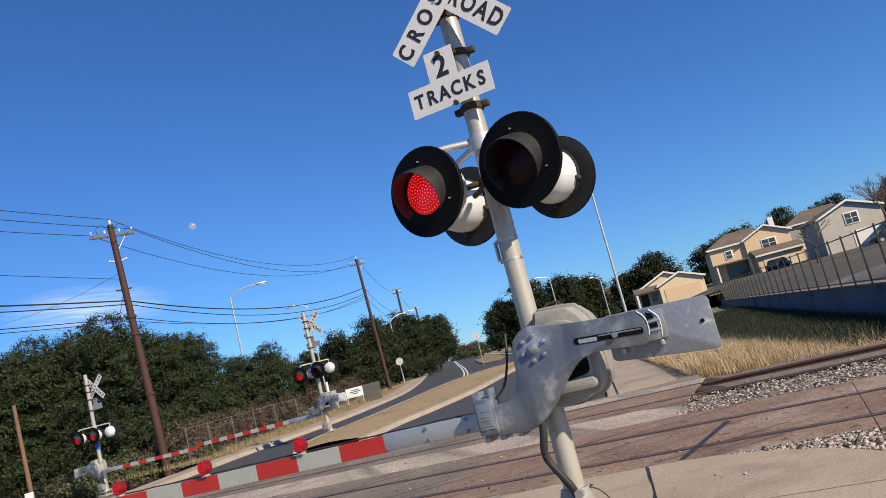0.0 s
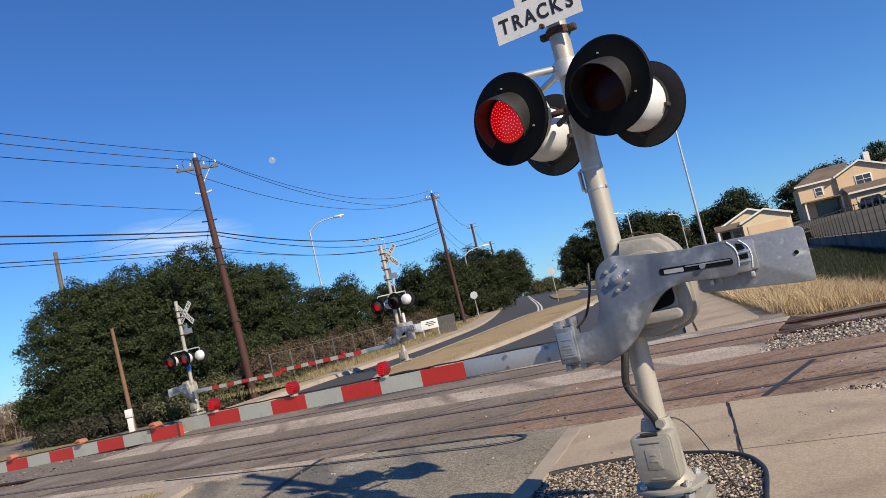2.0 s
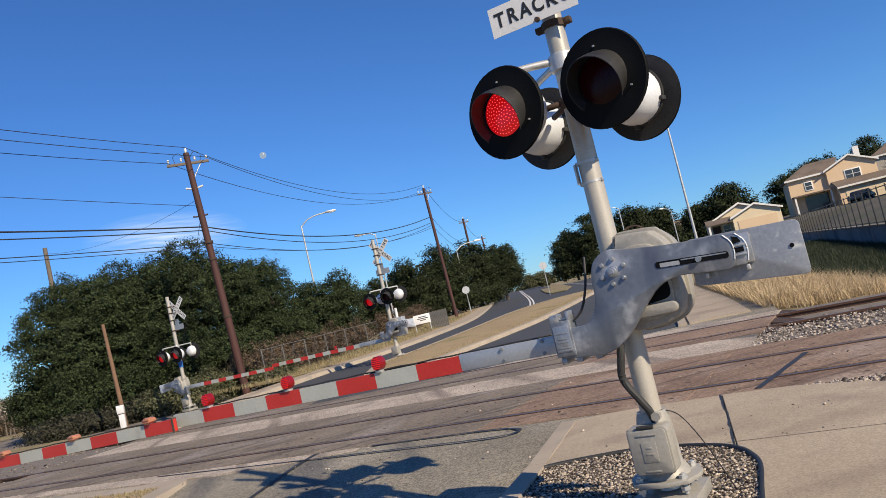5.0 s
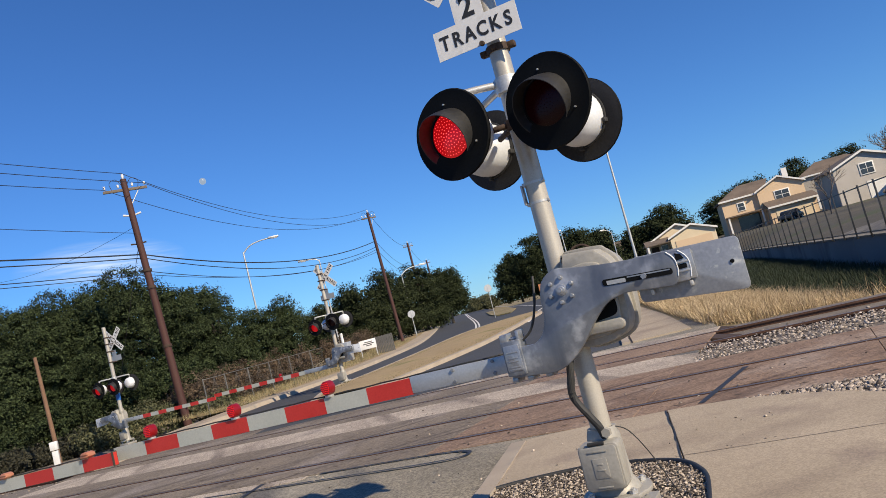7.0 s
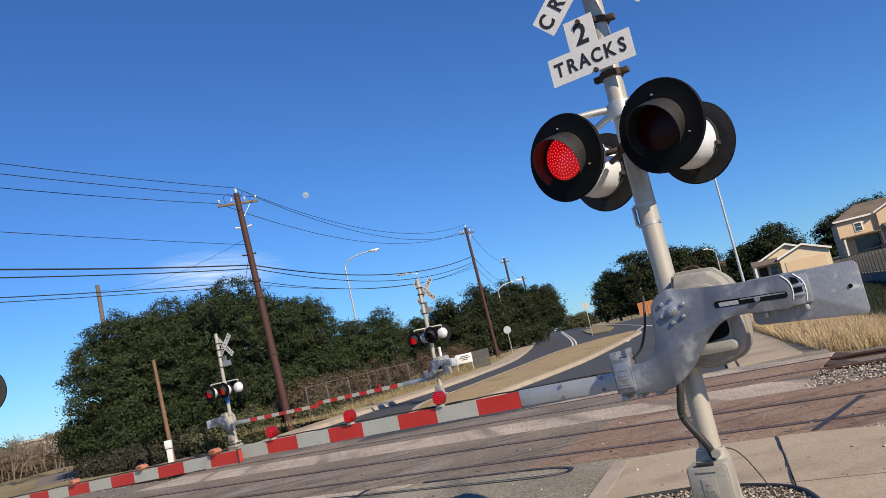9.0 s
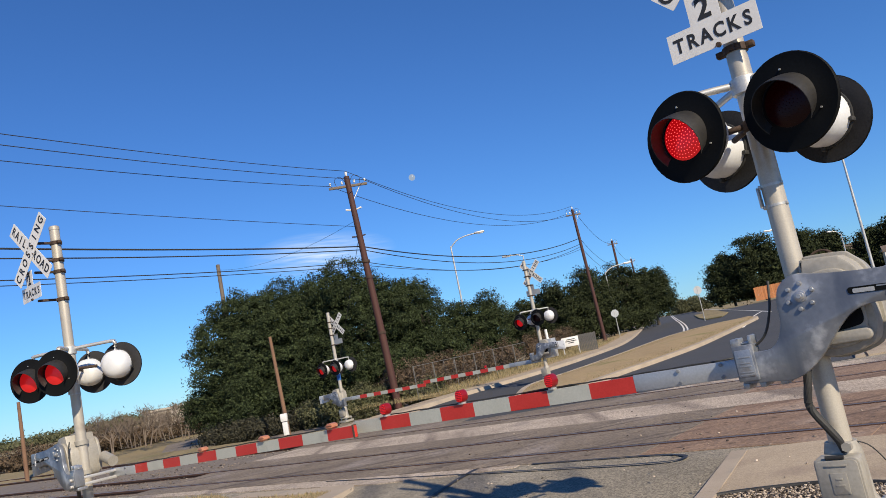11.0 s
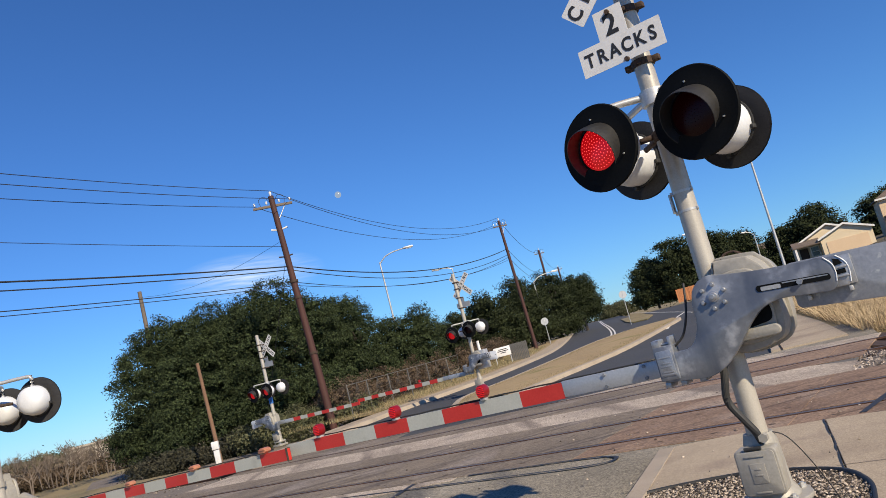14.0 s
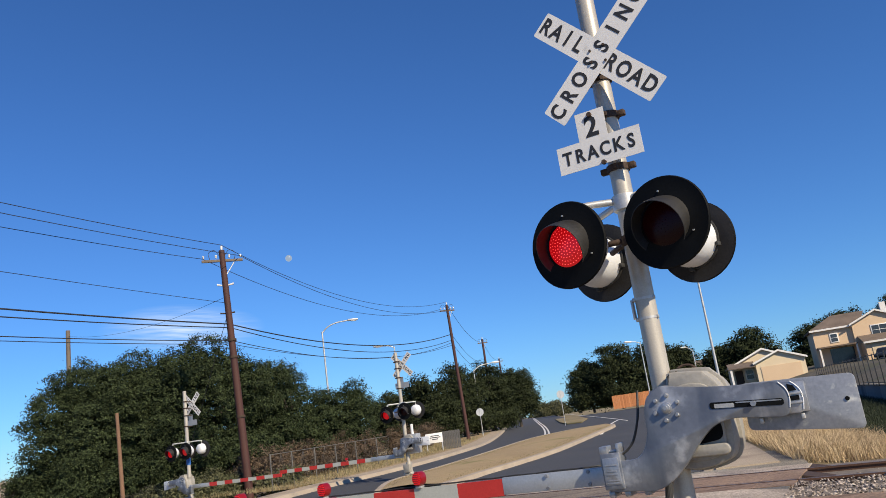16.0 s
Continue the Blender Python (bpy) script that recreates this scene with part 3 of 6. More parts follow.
# open crack and score line in the walk
rnd = random.Random(4)
crack = [uc(-1.682 + 0.447 * i / 14 + 0.012 * rnd.uniform(-1, 1), 8.05 - 2.02 * i / 14) for i in range(15)]
bm = bmesh.new()
prev = None
for i, p in enumerate(crack):
    w = 0.003 + 0.006 * rnd.random()
    cur = [bm.verts.new((p.x - w * D2.x, p.y - w * D2.y, WALK_Z + 0.0055)), bm.verts.new((p.x + w * D2.x, p.y + w * D2.y, WALK_Z + 0.0055))]
    if prev:
        bm.faces.new((prev[0], prev[1], cur[1], cur[0]))
    prev = cur
tagged(link("crack", bm, TAR), "dark open crack across the concrete walk", "crack", kind="structure")

bm = bmesh.new()
for (u0, c0), (u1, c1) in (((-1.31, 6.14), (0.55, 6.2)), ((-0.88, 4.6), (1.0, 4.66)), ((-3.06, 7.3), (-2.80, 6.1))):
    a, b = uc(u0, c0, WALK_Z + 0.0052), uc(u1, c1, WALK_Z + 0.0052)
    s = (b - a).normalized().cross(Vector((0, 0, 1))) * 0.005
    bm.faces.new([bm.verts.new(v) for v in (a - s, a + s, b + s, b - s)])
tagged(link("control_joint", bm, BED), "thin tooled joint in the concrete walk", "joint", kind="structure")

# tar-sealed loop joints in the near road
loop = smooth_line([uc(-6.0, 8.02, 0.125), uc(-4.9, 8.0, 0.125), uc(-4.15, 7.95, 0.125), uc(-3.82, 7.8, 0.122), uc(-3.85, 7.6, 0.122), uc(-4.3, 7.55, 0.122), uc(-5.4, 7.62, 0.122), uc(-7.5, 7.75, 0.122), uc(-10.0, 7.95, 0.125)], 6)


def tar_line(name, pts, w, label):
    bm = bmesh.new()
    prev = None
    for i, p in enumerate(pts):
        t = (pts[min(i + 1, len(pts) - 1)] - pts[max(i - 1, 0)]).normalized()
        s = Vector((-t.y, t.x, 0)) * w * (0.8 + 0.4 * random.random())
        cur = [bm.verts.new(p + s + Vector((0, 0, 0.012))), bm.verts.new(p - s + Vector((0, 0, 0.012)))]
        if prev:
            bm.faces.new((prev[0], prev[1], cur[1], cur[0]))
        prev = cur
    return tagged(link(name, bm, TAR), label, "road seam", kind="structure")


tar_line("tar_seam", loop, 0.024, "dark tar-filled loop cut in the asphalt")
tar_line("tar_seam_2", [uc(-6.9 + 0.12 * i, 8.0 - 0.6 * i, max(0.0, min(0.125, 0.125 * (8.0 - 0.6 * i - 5.8) / 1.8))) for i in range(9)], 0.034, "dark tar seam along the lane")

tar_line("tar_seam_3", [Vector((5.52, 8.40, 0.1265)).lerp(Vector((4.12, 7.19, 0.1265)), i / 6) for i in range(7)], 0.035, "dark tar band slanting over the crossing panels")

# ---- tracks ----


def rail(name, c, u0, u1, label, sunk=True):
    prof = [(-0.07, 0), (0.07, 0), (0.07, 0.012), (0.012, 0.03), (0.012, 0.115), (0.036, 0.125), (0.036, 0.158), (-0.036, 0.158), (-0.036, 0.125), (-0.012, 0.115), (-0.012, 0.03), (-0.07, 0.012)]
    top = 0.136
    bm = bmesh.new()
    for u in (u0, u1):
        bm.faces.new([bm.verts.new(uc(u, c + x, z + top - 0.158)) for x, z in prof])
    bm.verts.ensure_lookup_table()
    k = len(prof)
    for i in range(k):
        f = bm.faces.new([bm.verts[i], bm.verts[(i + 1) % k], bm.verts[k + (i + 1) % k], bm.verts[k + i]])
        if i == 6:
            f.material_index = 1
    bmesh.ops.recalc_face_normals(bm, faces=bm.faces)
    return tagged(link(name, bm, [STEEL, SHINE]), label, "rail", group="rails", kind="structure")


for cc in (8.72, 10.23, 13.40, 14.91):
    rail("rail", cc, -70, 60, "rust-brown steel rail with a worn head")


def panels(c0, c1, u0, u1, z, mat, parent, length=2.46):
    """Crossing panels with joints between them."""
    u = u0
    while u < u1 - 0.1:
        e = min(u + length, u1)
        bm = bmesh.new()
        box(bm, ((u + e) / 2, (c0 + c1) / 2, z - 0.06), (e - u - 0.007, c1 - c0, 0.12), Matrix.Rotation(CROSS, 4, "Z"), 0.003)
        link("panel", bm, PANELG if mat is PANEL and e < -3.2 else mat, parent)
        u = e


# black sheets below the panels paint the shade in their gaps
for nm, c0, c1, u1 in (("panel_bed", 8.0, 11.3, 22.6), ("panel_bed_2", 12.7, 15.7, -1.9)):
    flat(nm, [uc(u, c).xy for u, c in ((-16.8, c0), (u1, c0), (u1, c1), (-16.8, c1))], 0.012, 0.05, TAR, "black sheet under the panels for shade in the gaps", "road")
flat("ballast_bed_4", [uc(u, c).xy for u, c in ((-1.88, 11.3), (40, 11.3), (40, 13.05), (-1.88, 13.05))], 0.098, 0.1, BED, "stony shoulder between the tracks", "ground")
# dark soil sheet laid under the oaks in place of their shade
flat("oak_shade_patch", [at_bearing(a, r) for a, r in ((-23, 33), (-14, 32.5), (-8, 32.6), (-4.5, 32.8), (-2.4, 36), (0.5, 42), (3.5, 50), (0, 56), (-22, 52))], lambda x, y: ground_z(x, y) + 0.06, 0.02, BED, "dark soil patch standing in for shade under the oaks", "ground")
near_x = thing("crossing_panels", Matrix(), "rust-stained concrete panels between the near rails", "crossing panel", kind="structure")
for c0, c1 in ((8.05, 8.63), (8.82, 10.12), (10.33, 11.3)):
    panels(c0, c1, -16.8, 22.6, 0.134, PANEL, near_x)
far_x = thing("crossing_panels", Matrix(), "weathered grey panels between the far rails", "crossing panel", kind="structure")
for c0, c1 in ((12.72, 13.31), (13.50, 14.80), (15.01, 15.7)):
    panels(c0, c1, -17.2, -1.85, 0.134, PALE if c1 > 15 else PANEL, far_x)
# timber end ramps of the far crossing
ends = thing("end_ramp", Matrix(), "rusty steel deflector wedges at the crossing end", "end ramp", kind="structure")
for c in (13.05, 14.15, 15.3):
    bm = bmesh.new()
    prism(bm, [(0, 0.0), (0.55, -0.12), (0, -0.12)], -0.3, 0.3, m=Matrix.Translation(uc(-1.83, c, 0.136)) @ Matrix.Rotation(CROSS, 4, "Z"))
    link("wedge", bm, RUST, ends)

rng = np.random.default_rng(7)


def stones(name, places, size, mat, label, category, flatness=0.6):
    """Loose stones: rough six-sided lumps, one joined object."""
    base = np.array([(1, 0, 0), (-1, 0, 0), (0, 1, 0), (0, -1, 0), (0, 0, 1), (0, 0, -1), (.6, .6, .55), (-.6, .6, .5), (.6, -.6, .5), (-.6, -.6, .55)], float)
    tri = np.array([(4, 0, 6), (4, 6, 2), (4, 2, 7), (4, 7, 1), (4, 1, 9), (4, 9, 3), (4, 3, 8), (4, 8, 0), (6, 0, 2), (7, 2, 1), (9, 1, 3), (8, 3, 0)])
    n = len(places)
    s = size * (0.45 + 1.1 * rng.random((n, 1, 1)) ** 1.6) * (0.7 + 0.6 * rng.random((n, 1, 3)))
    s[..., 2] *= flatness
    v = base[None] * s * (0.75 + 0.5 * rng.random((n, 10, 1)))
    a, t = rng.random(n) * 6.28, (rng.random(n) - 0.5) * 1.2
    ca, sa, ct, st = np.cos(a)[:, None], np.sin(a)[:, None], np.cos(t)[:, None], np.sin(t)[:, None]
    x, y, z = v[..., 0], v[..., 1], v[..., 2]
    y, z = y * ct - z * st, y * st + z * ct
    x, y = x * ca - y * sa, x * sa + y * ca
    v = np.stack([x, y, z], -1) + np.asarray(places)[:, None, :]
    f = (tri[None] + 10 * np.arange(n)[:, None, None]).reshape(-1, 3)
    return tagged(raw_mesh(name, v.reshape(-1, 3), f, mat), label, category, kind="stuff")


def in_poly(p, poly):
    x, y = p[:, 0], p[:, 1]
    inside = np.zeros(len(p), bool)
    k = len(poly)
    for i in range(k):
        x0, y0, x1, y1 = poly[i][0], poly[i][1], poly[(i + 1) % k][0], poly[(i + 1) % k][1]
        cond = ((y0 > y) != (y1 > y)) & (x < (x1 - x0) * (y - y0) / (y1 - y0 + 1e-9) + x0)
        inside ^= cond
    return inside


def scatter(poly, n, z, jitter=0.0):
    p = np.array([(v[0], v[1]) for v in poly])
    lo, hi = p.min(0), p.max(0)
    q = lo + (hi - lo) * rng.random((n, 2))
    q = q[in_poly(q, p)]
    return np.column_stack([q, np.full(len(q), z) + jitter * rng.random(len(q))])


pts = scatter(pit, 210000, 0.114, 0.02)
pts = pts[pts @ np.array([N2.x, N2.y, 0.0]) > 3.4]
stones("gravel", pts, 0.0098, STONE, "mixed tan and brown river gravel round the mast", "gravel", 0.7)
bal = [scatter([uc(a, c0).xy, uc(b, c0).xy, uc(b, c1).xy, uc(a, c1).xy], n, z, 0.04) for a, b, c0, c1, n, z in ((-1.85, 16, 11.32, 13.1, 62000, 0.10), (-1.4, 16, 13.5, 14.8, 6000, 0.0), (-1.4, 18, 15.0, 15.6, 5000, 0.02), (0.35, 10, 6.6, 8.05, 20000, 0.10),
       )]
bal.append(scatter([uc(-1.0, 8.03).xy, uc(-0.45, 7.83).xy, uc(0.02, 7.53).xy, uc(0.36, 7.1).xy, uc(0.4, 8.05).xy], 6500, 0.11, 0.025))
dusty = [scatter([uc(a, c0).xy, uc(b, c0).xy, uc(b, c1).xy, uc(a, c1).xy], n, z, 0.04) for a, b, c0, c1, n, z in ((-34, -17.4, 12.6, 16.0, 5000, 0.04), (-30, -17.0, 8.0, 12.2, 5000, 0.04), (-22, -16.2, 5.5, 8.0, 2200, 0.06))]
stones("ballast", np.concatenate(dusty), 0.022, DUSTY, "brown dusty ballast along the tracks", "ballast", 0.8)
stones("ballast", np.concatenate(bal), 0.0185, BALLAST, "pale crushed stone ballast beside the rails", "ballast", 0.8)
flat("ballast_bed", [uc(u, c).xy for u, c in ((-1.9, 11.25), (40, 11.25), (40, 16.2), (-1.9, 16.2))], 0.04, 0.1, BED, "dark stony track bed", "ground")
flat("ballast_bed_2", [uc(u, c).xy for u, c in ((-1.1, 8.04), (-0.4, 7.7), (0.1, 7.3), (0.45, 6.7), (1.0, 5.0), (40, 5.0), (40, 8.04))], 0.10, 0.1, BED, "stony track shoulder beside the walk", "ground")
flat("ballast_bed_3", [uc(u, c).xy for u, c in ((-60, 5.5), (-16.0, 5.5), (-16.85, 8.0), (-16.85, 12.5), (-17.3, 12.7), (-17.3, 16.5), (-60, 16.5))], 0.05, 0.1, BED, "brown stony track bed", "ground")
loose = np.concatenate([scatter([uc(-9, 6).xy, uc(1, 6).xy, uc(1, 11).xy, uc(-9, 12.6).xy], 420, 0.139), scatter([uc(-3.0, 6.3).xy, uc(-0.6, 6.0).xy, uc(-0.6, 7.8).xy, uc(-3.0, 7.8).xy], 80, 0.151), scatter([uc(-4.2, 4.0).xy, uc(-2.8, 4.0).xy, uc(-3.3, 7.0).xy, uc(-4.6, 7.0).xy], 220, 0.012)])
stones("loose_gravel", loose, 0.012, STONE, "scattered pale pebbles on the pavement", "gravel", 0.7)
# timber ties under the open track
ties = thing("railway_ties", Matrix(), "weathered timber ties under the far track", "railway tie", kind="structure")
tie_me = boxed((0, 0, 0), (0.22, 2.6, 0.16), 0.01)
tie0 = link("tie", tie_me, TIE, ties)
tie0.matrix_world = Matrix.Translation(uc(-1.3, 14.15, -0.075)) @ Matrix.Rotation(CROSS, 4, "Z")
for i in range(1, 30):
    o = new("tie", tie0.data)
    o.parent = ties
    o.matrix_world = Matrix.Translation(uc(-1.3 + 0.56 * i if i < 22 else -17.6 - 0.56 * (i - 22), 14.15, -0.075)) @ Matrix.Rotation(CROSS, 4, "Z")

# painted lines on the far road
for off, w, a, b in ((3.6, 0.06, 14, 40), (3.85, 0.06, 14, 40)):
    ln = offset_line(LEFT_K, off)[a:b]
    ribbon("road_line", offset_line(ln, -w), offset_line(ln, w), 0.012, PAINT, "thin worn painted line on dark asphalt", "road marking", 0.01)
ln = offset_line(LEFT_K, 9.5)[28:40]
ribbon("road_line", offset_line(ln, -0.06), offset_line(ln, 0.06), 0.03, PAINT, "thin worn painted line on dark asphalt", "road marking", 0.02)
ln = offset_line(RIGHT_K, -3.4)[18:26]
ribbon("road_line", offset_line(ln, -0.06), offset_line(ln, 0.06), 0.016, PAINT, "white painted lane line", "road marking", 0.01)

# ---- crossing signals and gates ----


def lamp_head(parent, m, lit, dots=True):
    """Round flashing lamp that faces local -y: backing disc, hood, lens, housing."""
    head = part("lamp_head", lathe(bmesh.new(), [(0.0, 0.06), (0.16, 0.06), (0.16, 0.015), (0.283, 0.012), (0.292, 0.0), (0.286, -0.012), (0.16, -0.004), (0.15, -0.01), (0.0, -0.01)], m, 40), BLACK, parent, "large round black backing disc")
    back = lathe(bmesh.new(), [(0.0, 0.285), (0.08, 0.28), (0.14, 0.255), (0.175, 0.21), (0.188, 0.13), (0.19, 0.062), (0.0, 0.061)], m, 28)
    part("housing", back, SILVER, head, "silver domed lamp housing")
    g = lathe(bmesh.new(), [(0.16, 0.064), (0.202, 0.064), (0.202, 0.082), (0.16, 0.082)], m, 28)
    part("gasket", g, RUBBER, head)
    rim = lathe(bmesh.new(), [(0.289, 0.014), (0.16, 0.017), (0.16, 0.021), (0.287, 0.018)], m, 40)
    part("backing_rear", rim, DISCBACK, head, "faded rear face of the disc")
    for a in (-80, 200):
        b = bmesh.new()
        box(b, (0.203 * math.cos(radians(a)), 0.085, 0.203 * math.sin(radians(a))), (0.022, 0.05, 0.03), m, 0.004)
        part("latch", b, RUBBER, head)
    # hood: long over the top, cut away below
    bm = bmesh.new()
    rings = []
    for i in range(31):
        a = radians(-38 + 256 * i / 30)
        up = 0.5 + 0.5 * math.sin(a)
        ln = 0.02 + 0.165 * up ** 0.9
        row = []
        for k in range(5):
            t = k / 4
            r = 0.163 - 0.002 * t
            row.append([bm.verts.new(m @ Vector(((r + e) * math.cos(a), -0.01 - ln * t, (r + e) * math.sin(a) - 0.052 * t * (0.5 + 0.5 * t)))) for e in (0.0, 0.004)])
        rings.append(row)
    for a, b in zip(rings, rings[1:]):
        for k in range(4):
            bm.faces.new((a[k][0], b[k][0], b[k + 1][0], a[k + 1][0]))
            bm.faces.new((a[k][1], a[k + 1][1], b[k + 1][1], b[k][1]))
        bm.faces.new((a[4][0], b[4][0], b[4][1], a[4][1]))
    bmesh.ops.recalc_face_normals(bm, faces=bm.faces)
    part("hood", bm, HOOD, head, "black cut-away hood")
    lens = lathe(bmesh.new(), [(0.0, -0.034), (0.07, -0.031), (0.12, -0.022), (0.147, -0.011), (0.147, -0.004), (0.0, -0.004)], m, 36)
    part("lens", lens, {1: LENS_ON, 0: LENS_OFF, 2: LENS_DIM}[lit], head, {1: "lit red diode lens", 0: "unlit dark red lens", 2: "dimly lit red lens"}[lit])
    if dots and lit != 2:
        bm = bmesh.new()
        k = 0
        for ring, cnt in enumerate((1, 6, 12, 18, 24, 30, 36)):
            for j in range(cnt):
                a = 2 * math.pi * j / cnt + ring * 0.3
                r = 0.0215 * ring
                p = m @ Vector((r * math.cos(a), -0.036 + 0.022 * (r / 0.14) ** 2, r * math.sin(a)))
                bmesh.ops.create_icosphere(bm, subdivisions=1, radius=0.0034, matrix=Matrix.Translation(p))
        part("diodes", bm, LED_ON if lit == 1 else LENS_OFF, head, "rows of small diodes")["kind"] = "stuff"
    for a in (90, 210, 330):
        part("rim_bolt", lathe(bmesh.new(), [(0.0, -0.016), (0.006, -0.016), (0.006, -0.004)], m @ Matrix.Translation((0.2 * math.cos(radians(a)), 0, 0.2 * math.sin(radians(a)))), 8), GALV, head)
    return head


def crossbuck(sig, z, y, both=False, half=0.535, width=0.198, tilt=0.0, x0=0.035, yaw=0.0):
    for i, (ang, words) in enumerate(((-45, (("RAIL", -0.315), ("ROAD", 0.285))), (45, (("CROSSING", 0.0),)))):
        m = Matrix.Translation((x0, y - 0.006 * i, z)) @ Matrix.Rotation(radians(tilt - ang), 4, "Y")
        blade = part("crossbuck_blade", prism(bmesh.new(), rounded(-half, -width / 2, half, width / 2, 0.012), -0.002, 0.002, m=m), SIGNW, sig, "white crossbuck blade with black words")
        for w, x in words:
            pitch = {"RAIL": 0.1, "ROAD": 0.110}.get(w, 0.132)
            for j, ch in enumerate(w):
                xx = x + pitch * (j - (len(w) - 1) / 2)
                turn = Matrix.Rotation(radians(180), 4, "Z") if both else Matrix()
                lettering("lettering", ch, 0.158, m @ turn @ Matrix.Translation((xx, -0.0035, 0.0)) @ Matrix.Rotation(radians(90), 4, "X") if not both else m @ Matrix.Translation((xx, -0.0035, 0.0)) @ Matrix.Rotation(radians(90), 4, "X"), blade, stretch=0.82)
        blade.matrix_local = Matrix.Translation((x0, y, 0)) @ Matrix.Rotation(radians(yaw), 4, "Z") @ Matrix.Translation((-x0, -y, 0))
        for x in (-0.06, 0.08):
            part("bolt", lathe(bmesh.new(), [(0, -0.014), (0.009, -0.014), (0.009, 0)], m @ Matrix.Translation((x, -0.002, 0.0)), 8), RUST, blade)


def tracks_plate(sig, z, y, face=True, x0=-0.069):
    w, h, bw, bx, bh = 0.294, 0.098, 0.102, x0 - 0.022, 0.20
    pts = [(x0 - w, z - h), (x0 + w, z - h), (x0 + w, z + h), (bx + bw, z + h), (bx + bw, z + h + bh), (bx - bw, z + h + bh), (bx - bw, z + h), (x0 - w, z + h)]
    plate = part("tracks_plate", prism(bmesh.new(), pts, y - 0.002, y + 0.002), SIGNW if face else SIGNBACK, sig, "white inverted-T plate with black words" if face else "bare metal back of a plate")
    if face:
        for j, ch in enumerate("TRACKS"):
            lettering("lettering", ch, 0.132, pose(x0 + 0.090 * (j - 2.5), y - 0.0035, z, 90), plate, stretch=0.84)
        lettering("lettering", "2", 0.20, pose(bx, y - 0.0035, z + h + 0.08, 90), plate, stretch=0.95)
        for xx, zz in ((x0 - 0.02, z + h + 0.17), (x0 + 0.02, z - 0.09)):
            part("bolt", lathe(bmesh.new(), [(0, -0.02), (0.016, -0.02), (0.018, 0)], Matrix.Translation((xx, y - 0.002, zz)), 8), RUST, plate)


def clamp(sig, z, y, r=0.066, mat=None):
    bm = bmesh.new()
    lathe(bm, [(r, -0.022), (r + 0.012, -0.022), (r + 0.012, 0.022), (r, 0.022)], Matrix.Translation((0, 0, z)) @ Matrix.Rotation(radians(90), 4, "X"), 20)
    box(bm, (r + 0.03, 0, z), (0.05, 0.05, 0.04), bevel=0.006)
    box(bm, (-r - 0.03, 0, z), (0.05, 0.05, 0.04), bevel=0.006)
    if abs(y) > 0.08:
        box(bm, (0, y / 2 - 0.02 * (1 if y > 0 else -1), z), (0.04, abs(y) - 0.04, 0.03), bevel=0.004)
    part("clamp", bm, mat or RUST, sig, "rusty sign clamp")


